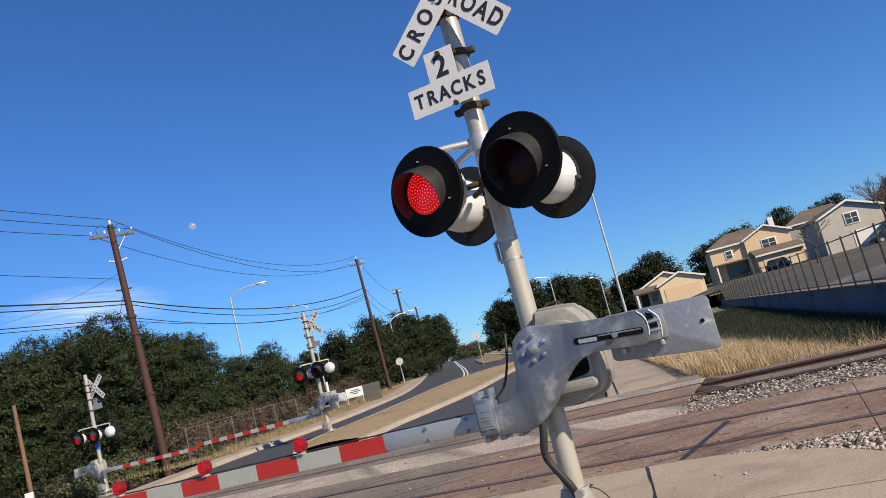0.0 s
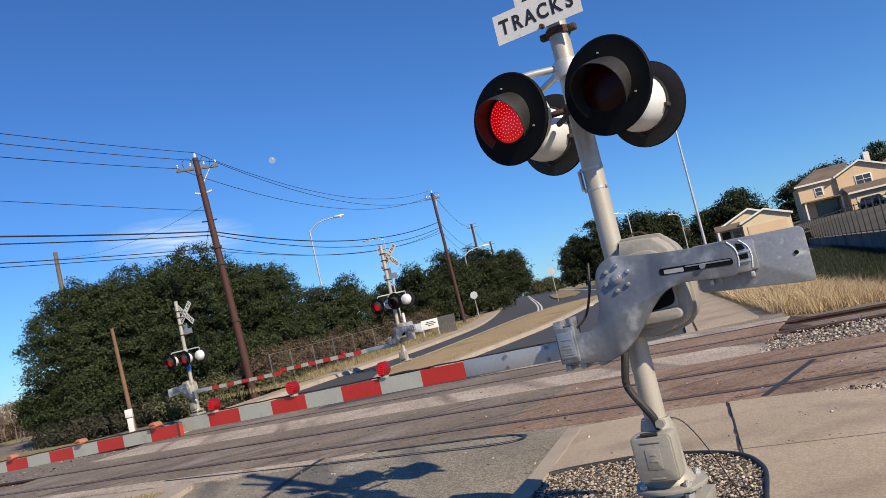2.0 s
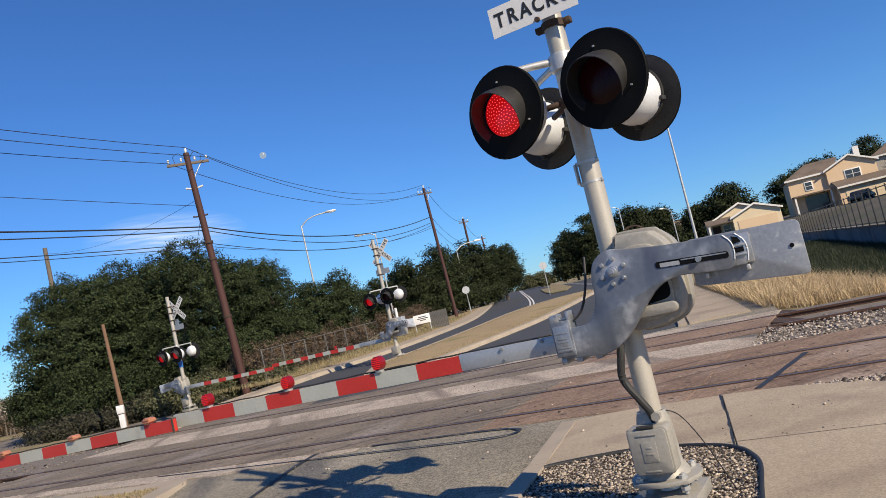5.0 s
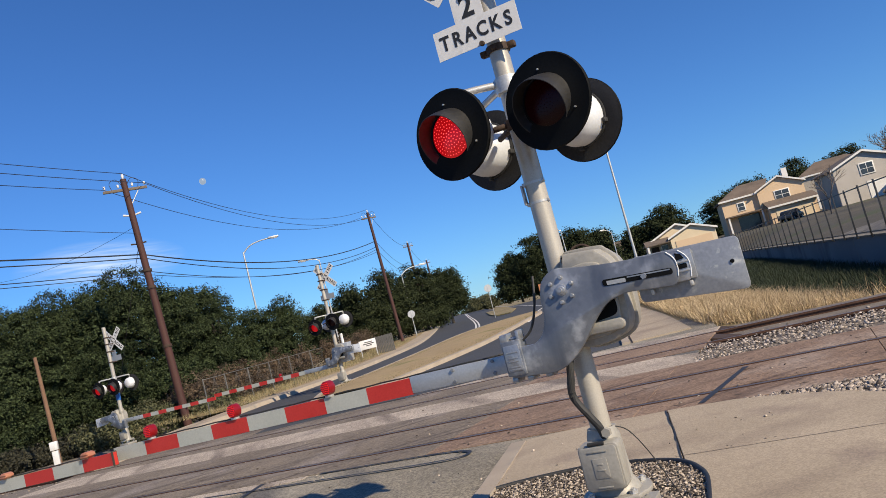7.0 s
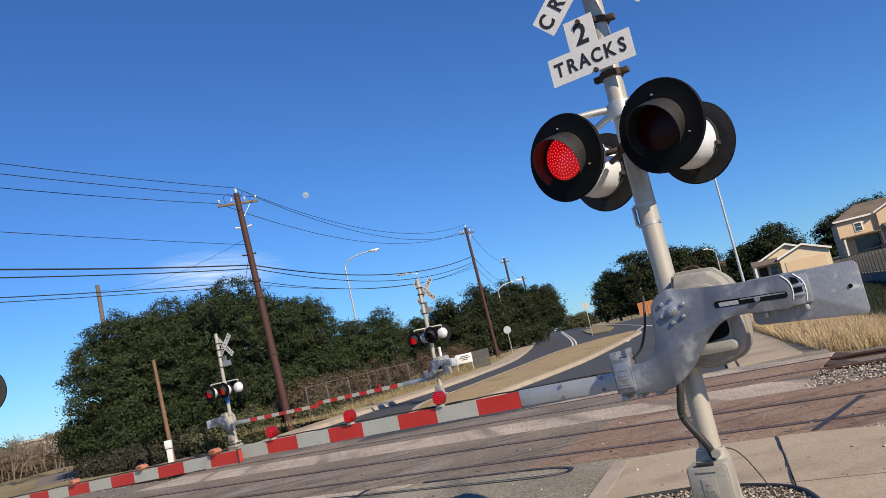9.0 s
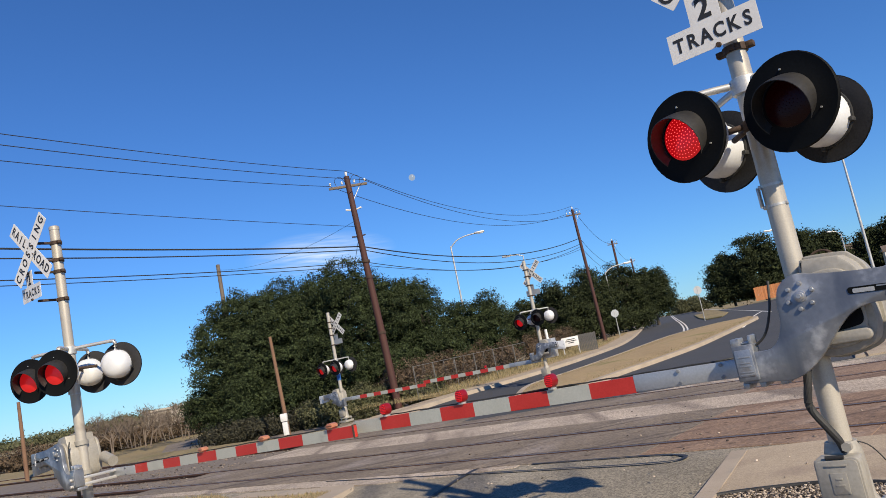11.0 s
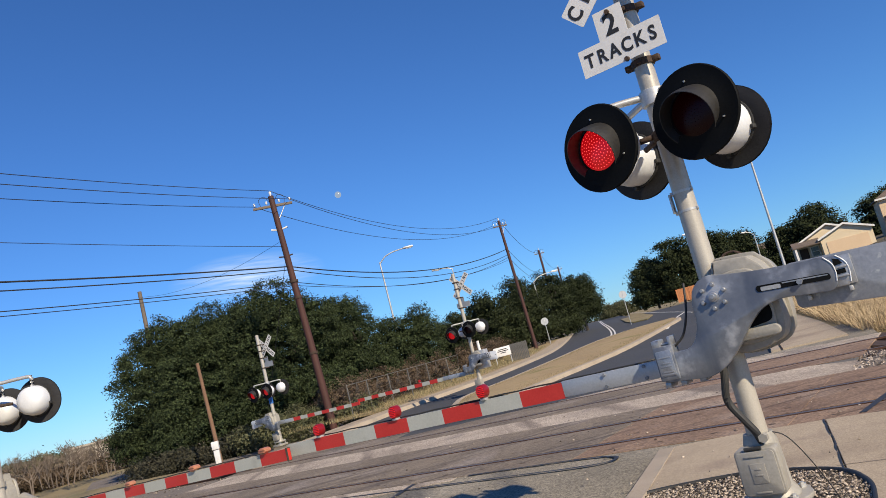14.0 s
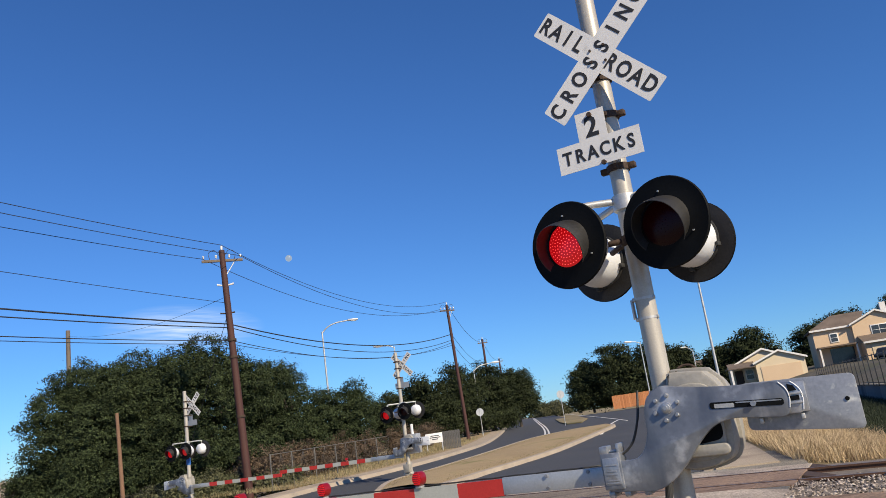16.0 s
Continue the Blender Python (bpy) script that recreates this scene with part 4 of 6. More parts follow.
def crossing_signal(m, heads, top, sign_y, label, lit, lamp_z=2.66, buck_z=4.0, plate_z=3.34, both=False, face=True, base=0.15, detail=True, buck=None):
    """Mast with base, lamps, crossbuck and plate; local x along the tracks, local -y towards the approach."""
    sig = thing("crossing_signal", m, label, "crossing signal", "crossing signals")
    bm = rodded((0, 0, base + 0.5), (0, 0, top), 0.066, 0.064, 28)
    lathe(bm, [(0.0, 0.012), (0.05, 0.008), (0.068, -0.01), (0.068, -0.05), (0.064, -0.05)], Matrix.Translation((0, 0, top)) @ Matrix.Rotation(radians(90), 4, "X"), 24)
    part("mast", bm, MASTM, sig, "brushed aluminium mast")
    # base casting: plate, flange, tapered foot, box with lid
    bm = bmesh.new()
    box(bm, (0, 0, base + 0.035), (0.40, 0.40, 0.075), bevel=0.006)
    part("foundation", bm, CASE, sig, "square grey footing plate")
    bm = bmesh.new()
    prism(bm, [(0.215 * math.cos(radians(a)) * (1.1 if a % 90 == 45 else 1), 0.215 * math.sin(radians(a)) * (1.1 if a % 90 == 45 else 1)) for a in range(0, 360, 15)], -0.014, 0.014, 0.005, Matrix.Translation((0, 0, base + 0.155)) @ Matrix.Rotation(radians(90), 4, "X"))
    part("base_flange", bm, CASE, sig)
    for a in (45, 135, 225, 315):
        x, y = 0.185 * math.cos(radians(a)), 0.185 * math.sin(radians(a))
        bm = rodded((x, y, base + 0.08), (x, y, base + 0.20), 0.013, seg=10)
        rod(bm, (x, y, base + 0.168), (x, y, base + 0.19), 0.026, seg=6)
        rod(bm, (x, y, base + 0.10), (x, y, base + 0.125), 0.028, seg=6)
        part("anchor_bolt", bm, GALV, sig)
    part("spacer", rodded((0, 0, base + 0.08), (0, 0, base + 0.145), 0.06, seg=16), SIGNW, sig)
    bm = lathe(bmesh.new(), [(0.0, 0.17), (0.15, 0.17), (0.14, 0.20), (0.115, 0.24), (0.105, 0.50), (0.10, 0.52), (0.088, 0.56), (0.0, 0.56)], Matrix.Translation((0, 0, base)) @ Matrix.Rotation(radians(90), 4, "X"), 24)
    part("base_casting", bm, CASE, sig, "grey cast base with bolted foot")
    bm = prism(bmesh.new(), rounded(-0.125, base + 0.22, 0.125, base + 0.50, 0.03), -0.20, -0.07, 0.008)
    jb = part("junction_box", bm, CASE, sig, "grey cast junction box")
    if detail:
        part("lid", prism(bmesh.new(), rounded(-0.115, base + 0.23, 0.115, base + 0.49, 0.025), -0.216, -0.203, 0.004), CASE, jb)
        part("boss", prism(bmesh.new(), rounded(-0.045, base + 0.30, 0.045, base + 0.42, 0.004), -0.2195, -0.216, 0.0015), CASE, jb)
        for zz, ww in ((0.462, 0.12), (0.385, 0.035), (0.35, 0.05), (0.248, 0.09)):
            part("raised_mark", boxed((0, -0.2205, base + zz), (ww, 0.003, 0.010), 0.001), CASE, jb)
        part("hinge", rodded((-0.05, -0.205, base + 0.505), (0.05, -0.205, base + 0.505), 0.012, seg=10), RUBBER, jb)
        bm = rodded((0.06, -0.10, base + 0.545), (0.06, -0.14, base + 0.545), 0.03, seg=6)
        part("plug", bm, CASE, sig)
        part("ground_wire", tube(bmesh.new(), smooth_line([(0.07, -0.02, base + 0.56), (0.15, 0.05, base + 0.50), (0.24, 0.12, base + 0.3), (0.34, 0.2, base - 0.02)], 5), 0.004, 5), RUBBER, sig)
    # straps and id pocket
    for zz in (2.30, 2.17):
        if detail:
            bm = lathe(bmesh.new(), [(0.064, -0.008), (0.068, -0.008), (0.068, 0.008), (0.064, 0.008)], Matrix.Translation((0, 0, zz)) @ Matrix.Rotation(radians(90), 4, "X"), 24)
            box(bm, (-0.066, -0.02, zz), (0.02, 0.028, 0.026), bevel=0.003)
            box(bm, (0.064, -0.02, zz), (0.02, 0.02, 0.02), bevel=0.003)
            part("strap", bm, GALV, sig)
    if detail:
        part("bracket", boxed((-0.078, -0.03, 2.235), (0.012, 0.05, 0.13), 0.003), GALV, sig)
    # lamp arms and heads
    zc = lamp_z
    clampm = Matrix.Translation((0, 0, zc + 0.30))
    part("arm_collar", lathe(bmesh.new(), [(0.06, -0.06), (0.085, -0.05), (0.085, 0.05), (0.06, 0.06)], clampm @ Matrix.Rotation(radians(90), 4, "X"), 20), GALV, sig)
    part("arm_collar", lathe(bmesh.new(), [(0.06, -0.04), (0.082, -0.03), (0.082, 0.03), (0.06, 0.04)], Matrix.Translation((0, 0, zc + 0.04)) @ Matrix.Rotation(radians(90), 4, "X"), 20), RUST, sig)
    for (x, y, z, yaw), on in zip(heads, lit):
        f = Matrix.Rotation(radians(yaw), 4, "Z")
        back = Vector((x, y, z)) + f.to_3x3() @ Vector((0, 0.10, 0.20))
        bm = tube(bmesh.new(), smooth_line([(0, 0, zc + 0.315), (back.x * 0.55, back.y * 0.55, zc + 0.32), (back.x * 0.97, back.y * 0.97, zc + 0.315), (back.x, back.y, z + 0.27), (back.x, back.y, z + 0.14)], 4), 0.024, 10)
        part("cross_arm", bm, GALV, sig, "galvanised pipe arm")
        bm = tube(bmesh.new(), [(0, 0, zc + 0.05), (back.x * 0.55, back.y * 0.55, zc + 0.03)], 0.02, 8)
        part("brace", bm, RUST, sig)
        lamp_head(sig, Matrix.Translation((x, y, z)) @ f, on, detail)
    # signs
    crossbuck(sig, buck_z, sign_y - 0.02, both, **(buck or {}))
    for zz in (buck_z + 0.12, buck_z - 0.12, plate_z + 0.26, plate_z - 0.12):
        clamp(sig, zz, sign_y)
    tracks_plate(sig, plate_z, sign_y, face)
    return sig


def gate_arm(gate, x0, x1, y, z, z_tip, lights, first, dark_tip=False, h0=0.115, h1=0.113, amber=False, plain=0.0, band=0.372):
    """Tapered arm from x0 to x1 with even bands, red first from the tip."""
    s = 1 if x1 > x0 else -1
    ln = abs(x1 - x0)
    k = 0
    t = ln
    while t > plain + 0.05:
        a, b = max(plain, t - band), t
        bm = bmesh.new()
        vs = []
        for d, yy in ((a, y), (b, y)):
            f = d / ln
            hh, zz = (h0 + (h1 - h0) * f) / 2, z + (z_tip - z) * f
            vs.append([bm.verts.new((x0 + s * d, y + e, zz + q * hh)) for e, q in ((-0.016, -1), (0.016, -1), (0.016, 1), (-0.016, 1))])
        for i in range(4):
            bm.faces.new((vs[0][i], vs[0][(i + 1) % 4], vs[1][(i + 1) % 4], vs[1][i]))
        bm.faces.new(vs[0])
        bm.faces.new(vs[1])
        bmesh.ops.recalc_face_normals(bm, faces=bm.faces)
        red = (k % 2 == 0) == first
        part("red_band" if red else "white_band", bm, RED if red else WHITE, gate, "red reflective band of the arm" if red else "grey-white reflective band of the arm", smooth=None)
        k += 1
        t -= band
    if plain:
        bm = bmesh.new()
        hh = h0 / 2
        box(bm, (x0 + s * (plain / 2 - 0.1), y, z), (plain + 0.2, 0.036, h0), bevel=0.004)
        part("arm_root", bm, ARMMET, gate, "bare aluminium root of the arm")
        for d in (0.25, 0.55, 0.95):
            for q in (-0.4, 0.4):
                if d < plain:
                    part("bolt", rodded((x0 + s * d, y - 0.03, z + q * 0.1), (x0 + s * d, y - 0.016, z + q * 0.1), 0.012, seg=8), CAST, gate)
    if dark_tip:
        part("tip_cap", boxed((x1 - s * 0.012, y, z_tip), (0.022, 0.04, h1 + 0.02)), TIE, gate, "dark frayed tip")
    for d in lights:
        f = d / ln
        zz = z + (z_tip - z) * f + (h0 + (h1 - h0) * f) / 2
        x = x0 + s * d
        rx, rz, up = (0.05, 0.03, 0.03) if amber else (0.041, 0.053, 0.068)
        body = part("arm_lamp", prism(bmesh.new(), [(x + rx * math.cos(radians(a)), zz + up + rz * math.sin(radians(a))) for a in range(15, 375, 30)], y - 0.04, y + 0.04, 0.006), AMBER if amber else ARMDARK, gate, "small tan flat arm lamp" if amber else "small round red arm lamp")
        for q in range(2 if amber else 6):
            dz_ = 0.014 * (q - 2.5) if not amber else 0.02 * (q - 0.5)
            hw = 2 * rx * math.sqrt(max(0.1, 1 - (dz_ / rz) ** 2)) - 0.012
            part("lens_rib", boxed((x, y - 0.042, zz + up + dz_), (hw, 0.008, 0.008), 0.001), AMBER if amber else ARMLIGHT, body)
        part("lamp_bracket", boxed((x, y, zz + 0.008), (0.05, 0.06, 0.016), 0.003), GALV, gate)
    # cable along the top edge
    if lights:
        pts = [(x0 + s * ln * i / 24, y + 0.02, z + (z_tip - z) * i / 24 + (h0 + (h1 - h0) * i / 24) / 2 + 0.008 + 0.004 * (i % 2)) for i in range(1, 24) if i / 24 * ln < max(lights)]
        part("arm_cable", tube(bmesh.new(), pts, 0.006, 6), RUBBER, gate)


def crossing_gate(m, side, label, arm_len, arm_y, z_arm, z_tip, lights, first, hub_z=1.6, plain=1.25, detail=True, **kw):
    """Gate mechanism on a mast. side -1: the arm reaches to local -x and the counterweight to +x."""
    g = thing("crossing_gate", m, label, "crossing gate", "crossing gates")
    F = Matrix.Diagonal((-side, 1, 1, 1))

    def P(name, bm, mat, parent=None, label="", smooth=35):
        bmesh.ops.transform(bm, matrix=F, verts=bm.verts)
        if side > 0:
            bmesh.ops.reverse_faces(bm, faces=bm.faces)
        return part(name, bm, mat, parent or g, label, smooth)

    dz = hub_z - 1.6
    y0 = -0.30
    # cast arm support: hub, long counterweight arm, hooked arm socket
    outline = smooth_loop([(0.06, 1.725 + dz), (0.18, 1.705 + dz), (0.40, 1.675 + dz), (0.60, 1.662 + dz), (0.725, 1.650 + dz), (0.758, 1.56 + dz), (0.728, 1.468 + dz), (0.60, 1.472 + dz), (0.45, 1.486 + dz), (0.335, 1.462 + dz), (0.235, 1.385 + dz), (0.13, 1.265 + dz),
                           (0.02, 1.17 + dz), (-0.08, 1.13 + dz), (-0.20, 1.135 + dz), (-0.33, 1.142 + dz), (-0.37, 1.155 + dz), (-0.38, 1.25 + dz), (-0.38, 1.345 + dz), (-0.33, 1.345 + dz), (-0.22, 1.318 + dz), (-0.13, 1.345 + dz), (-0.075, 1.45 + dz), (-0.065, 1.58 + dz), (-0.03, 1.675 + dz)], 4)
    sup = P("arm_support", prism(bmesh.new(), outline, y0, y0 + 0.05, 0.007), CAST, label="grey cast arm support plate")
    if detail:
        def droop(pts, k=0.07):
            return [(x, z - k * (x - 0.34)) for x, z in pts]
        P("slot", prism(bmesh.new(), droop(rounded(0.325, 1.553 + dz, 0.725, 1.590 + dz, 0.014)), y0 - 0.003, y0 + 0.002), BLACK, sup)
        P("slot_bar", prism(bmesh.new(), droop(rounded(0.35, 1.556 + dz, 0.46, 1.580 + dz, 0.006)), y0 - 0.005, y0 - 0.002), GALV, sup)
        P("slot_bar", prism(bmesh.new(), droop(rounded(0.47, 1.578 + dz, 0.715, 1.585 + dz, 0.003)), y0 - 0.005, y0 - 0.002), BOLT, sup)
        P("slot_bolt", lathe(bmesh.new(), [(0, -0.02), (0.017, -0.02), (0.017, 0.0)], Matrix.Translation((0.565, y0 - 0.002, 1.555 + dz)), 6), BOLT, sup)
        P("badge", prism(bmesh.new(), rounded(-0.377, 1.185 + dz, -0.275, 1.345 + dz, 0.008), y0 - 0.015, y0 - 0.009, 0.002), BOLT, sup, "raised maker's badge")
        for i, (zz, xx) in enumerate(((1.29, 0.075), (1.255, 0.06), (1.235, 0.07), (1.20, 0.08), (1.185, 0.08))):
            P("raised_mark", boxed((-0.326, y0 - 0.0155, zz + 0.01 + dz), (xx, 0.004, 0.009), 0.001), PLATE, sup)
    for i in range(6):
        a = radians(60 * i + 20)
        P("hub_bolt", lathe(bmesh.new(), [(0, -0.017), (0.010, -0.016), (0.014, -0.008), (0.014, 0.0)], Matrix.Translation((0.075 + 0.074 * math.cos(a), y0, 1.595 + dz + 0.074 * math.sin(a))), 10), BOLT, sup)
    P("hub", lathe(bmesh.new(), [(0, -0.04), (0.013, -0.04), (0.014, -0.028), (0.024, -0.026), (0.025, -0.01), (0.034, -0.008), (0.034, 0.0)], Matrix.Translation((0.075, y0, 1.595 + dz)), 16), BOLT, sup)
    P("arm_socket", prism(bmesh.new(), rounded(-0.388, 1.156 + dz, -0.262, 1.372 + dz, 0.008), y0 - 0.010, y0 + 0.11, 0.006), CAST, label="square cast socket with a raised badge")
    P("socket_lug", boxed((-0.365, y0 + 0.05, 1.39 + dz), (0.05, 0.10, 0.05), 0.006), BOLT)
    P("socket_lug", boxed((-0.275, y0 + 0.06, 1.39 + dz), (0.022, 0.10, 0.07), 0.006), BOLT)
    P("socket_pin", rodded((-0.40, y0 + 0.05, 1.38 + dz), (-0.28, y0 + 0.05, 1.38 + dz), 0.010, seg=8), GALV)
    for x in (-0.36, -0.26, -0.14):
        P("socket_foot", boxed((x, y0 + 0.08, 1.128 + dz), (0.04, 0.13, 0.04), 0.008), BOLT)
    # second support behind and the cross plate between
    P("rear_support", prism(bmesh.new(), [(0.45, 1.655 + dz), (0.84, 1.640 + dz), (0.84, 1.475 + dz), (0.45, 1.495 + dz)], y0 + 0.05, y0 + 0.075, 0.004), BOLT)
    P("slot_plate", prism(bmesh.new(), [(0.72, 1.655 + dz), (0.775, 1.645 + dz), (0.812, 1.605 + dz), (0.822, 1.555 + dz), (0.812, 1.49 + dz), (0.80, 1.472 + dz), (0.72, 1.472 + dz)], y0 + 0.02, y0 + 0.05, 0.004), BOLT)
    P("slot_hole", boxed((0.775, y0 + 0.018, 1.555 + dz), (0.06, 0.006, 0.026), 0.001), BLACK)
    P("slot_hole", prism(bmesh.new(), [(0.755, 1.635 + dz), (0.785, 1.625 + dz), (0.80, 1.597 + dz), (0.755, 1.592 + dz)], y0 + 0.014, y0 + 0.019), BLACK)
    P("slot_rib", boxed((0.78, y0 + 0.014, 1.580 + dz), (0.07, 0.012, 0.012), 0.002), SIGNBACK)
    P("slot_rib", boxed((0.78, y0 + 0.014, 1.530 + dz), (0.07, 0.012, 0.012), 0.002), SIGNBACK)
    P("rim_arc", tube(bmesh.new(), smooth_line([(0.775, y0 + 0.02, 1.648 + dz), (0.812, y0 + 0.02, 1.605 + dz), (0.823, y0 + 0.02, 1.555 + dz), (0.813, y0 + 0.02, 1.49 + dz)], 4), 0.004, 6), SILVER)
    P("rim_arc", tube(bmesh.new(), smooth_line([(0.715, y0, 1.652 + dz), (0.748, y0, 1.61 + dz), (0.757, y0, 1.56 + dz), (0.748, y0, 1.51 + dz)], 4), 0.004, 6), SILVER)
    # counterweight plate
    P("counterweight", prism(bmesh.new(), [(x, z + dz + (0.033 - 0.057 * (x - 0.5) / 0.59) * (1.662 - z) / 0.29 + (0.010 - 0.024 * (x - 0.5) / 0.59) * (z - 1.372) / 0.29) for x, z in rounded(0.50, 1.372, 1.095, 1.662, 0.03)], y0 + 0.078, y0 + 0.105, 0.004), PLATE if detail else SILVER, label="flat zinc counterweight plate with white scuffs")
    P("counterweight_hole", prism(bmesh.new(), [(1.035 + 0.012 * math.cos(radians(a)), 1.515 + dz + 0.012 * math.sin(radians(a))) for a in range(0, 360, 36)], y0 + 0.073, y0 + 0.077), BLACK)
    for x in (0.58, 0.80):
        P("bolt", boxed((x, y0 + 0.06, 1.452 + dz), (0.02, 0.03, 0.03), 0.004), GALV)
    # gear case: body with rounded shoulders, ribbed cover
    P("gear_case", prism(bmesh.new(), smooth_loop([(-0.02, 1.30 + dz), (-0.02, 1.58 + dz), (0.05, 1.69 + dz), (0.075, 1.785 + dz), (0.10, 1.80 + dz), (0.27, 1.785 + dz), (0.31, 1.765 + dz), (0.375, 1.68 + dz), (0.40, 1.50 + dz), (0.395, 1.33 + dz), (0.33, 1.245 + dz), (0.12, 1.215 + dz)], 4), -0.17, 0.20, 0.02), CASE, label="grey cast gear case")
    P("case_cover", prism(bmesh.new(), smooth_loop([(0.02, 1.33 + dz), (0.02, 1.58 + dz), (0.10, 1.70 + dz), (0.27, 1.71 + dz), (0.345, 1.62 + dz), (0.355, 1.36 + dz), (0.28, 1.275 + dz), (0.10, 1.27 + dz)], 4), -0.20, -0.165, 0.012), CASE)
    P("case_rib", prism(bmesh.new(), rounded(0.10, 1.29 + dz, 0.375, 1.355 + dz, 0.03), -0.245, -0.19, 0.012), CASE)
    P("case_opening", prism(bmesh.new(), smooth_loop([(0.13, 1.37 + dz), (0.26, 1.50 + dz), (0.335, 1.49 + dz), (0.345, 1.40 + dz), (0.29, 1.37 + dz)], 4), -0.206, -0.201), BLACK)
    P("case_flange", prism(bmesh.new(), smooth_loop([(-0.035, 1.29 + dz), (-0.035, 1.59 + dz), (0.035, 1.70 + dz), (0.06, 1.80 + dz), (0.09, 1.82 + dz), (0.28, 1.805 + dz), (0.325, 1.78 + dz), (0.392, 1.69 + dz), (0.42, 1.50 + dz), (0.412, 1.32 + dz), (0.34, 1.228 + dz), (0.12, 1.195 + dz)], 4), -0.02, 0.02, 0.006), CASE)
    P("rear_cover", prism(bmesh.new(), smooth_loop([(0.0, 1.33 + dz), (0.0, 1.60 + dz), (0.08, 1.72 + dz), (0.30, 1.72 + dz), (0.385, 1.62 + dz), (0.39, 1.36 + dz), (0.30, 1.275 + dz), (0.08, 1.27 + dz)], 4), 0.198, 0.235, 0.012), CASE)
    for i in range(8):
        a = radians(45 * i + 22)
        P("cover_bolt", lathe(bmesh.new(), [(0, 0.25), (0.014, 0.248), (0.014, 0.23)], Matrix.Translation((0.195 + 0.165 * math.cos(a), 0, 1.50 + dz + 0.195 * math.sin(a))), 8), GALV)
    P("spring_wheel", lathe(bmesh.new(), [(0.0, 0.27), (0.05, 0.268), (0.055, 0.245), (0.10, 0.24), (0.11, 0.262), (0.125, 0.262), (0.125, 0.236)], Matrix.Translation((0.22, 0, 1.52 + dz)), 20), CASE)
    for zz in (1.30, 1.68):
        bm = lathe(bmesh.new(), [(0.066, -0.03), (0.085, -0.03), (0.085, 0.03), (0.066, 0.03)], Matrix.Translation((0, 0, zz + dz)) @ Matrix.Rotation(radians(90), 4, "X"), 20)
        P("mast_clamp", bm, CASE)
    P("cap_loop", tube(bmesh.new(), smooth_line([(0.10, -0.02, 1.79 + dz), (0.13, 0, 1.83 + dz), (0.19, 0.01, 1.835 + dz), (0.24, 0, 1.80 + dz)], 4), 0.008, 6), RUST)
    if detail:
        P("conduit", tube(bmesh.new(), smooth_line([(-0.02, -0.13, 1.25 + dz), (-0.05, -0.16, 1.08), (-0.075, -0.15, 0.95), (-0.02, -0.125, 0.82), (0.02, -0.10, 0.73), (0.03, -0.08, 0.66)], 5), 0.024, 10), RUBBER, label="black flexible conduit")
        P("lead", tube(bmesh.new(), smooth_line([(-0.11, -0.2, 1.72 + dz), (-0.13, -0.24, 1.55 + dz), (-0.20, -0.24, 1.40 + dz), (-0.32, -0.24, 1.33 + dz)], 5), 0.008, 6), RUBBER)
    gate_arm(g, side * 0.34, side * arm_len, arm_y, z_arm, z_tip, lights, first, plain=plain, **kw)
    return g


ROT = Matrix.Rotation(CROSS, 4, "Z")


def local(dx, dy):
    """World offset to the signal's own axes."""
    return D2.x * dx + D2.y * dy, N2.x * dx + N2.y * dy


M1 = Matrix.Translation((1.96, 4.67, 0.0)) @ ROT
yaw1 = -14.0
heads1 = [(*local(-0.445, 0.02), 2.715, yaw1), (*local(0.045, -0.41), 2.70, yaw1), (*local(0.034, 0.643), 2.69, yaw1 + 180), (*local(0.60, 0.28), 2.70, yaw1 + 180)]
crossing_signal(M1, heads1, 4.75, -0.13, "brushed aluminium crossing mast with crossbuck and four round lamps", (1, 0, 0, 0), buck_z=3.985, plate_z=3.327, buck={"tilt": 2.2, "x0": 0.05, "half": 0.518, "width": 0.19})
crossing_gate(M1, -1, "lowered crossing gate with grey cast arm support and striped arm", 4.20, 0.0, 1.215, 1.185, (1.58, 2.49, 3.41), False, plain=0.89)

M2 = Matrix.Translation((-5.30, 10.06, 0.0)) @ ROT
heads2 = [(-0.40, -0.38, 2.45, 32), (0.36, -0.36, 2.45, 32), (-0.36, 0.46, 2.45, 212), (0.40, 0.48, 2.45, 212)]
crossing_signal(M2, heads2, 4.46, -0.36, "pale metal crossing mast with crossbuck on the grass median", (2, 2, 0, 0), lamp_z=2.45, buck_z=4.11, plate_z=3.57, buck={"yaw": 8.0, "x0": 0.10})
gate2 = crossing_gate(M2, 1, "lowered crossing gate with long striped arm over the lane", 5.0, 0.26, 1.07, 1.17, (2.08, 3.25, 4.34), True, hub_z=1.45, plain=0.5, dark_tip=True, amber=True, h0=0.105, h1=0.105, band=0.385)
for zz in (1.02, 1.10):
    part("cross_bar", boxed((0.30, -0.01, zz), (0.06, 0.62, 0.035), 0.006), GALV, gate2)
    part("bar_bolt", rodded((0.30, -0.34, zz), (0.30, -0.30, zz), 0.018, seg=8), GALV, gate2)
part("spring_case", rodded((0.10, 0.22, 1.30), (0.34, 0.22, 1.22), 0.07, seg=14), CASE, gate2)

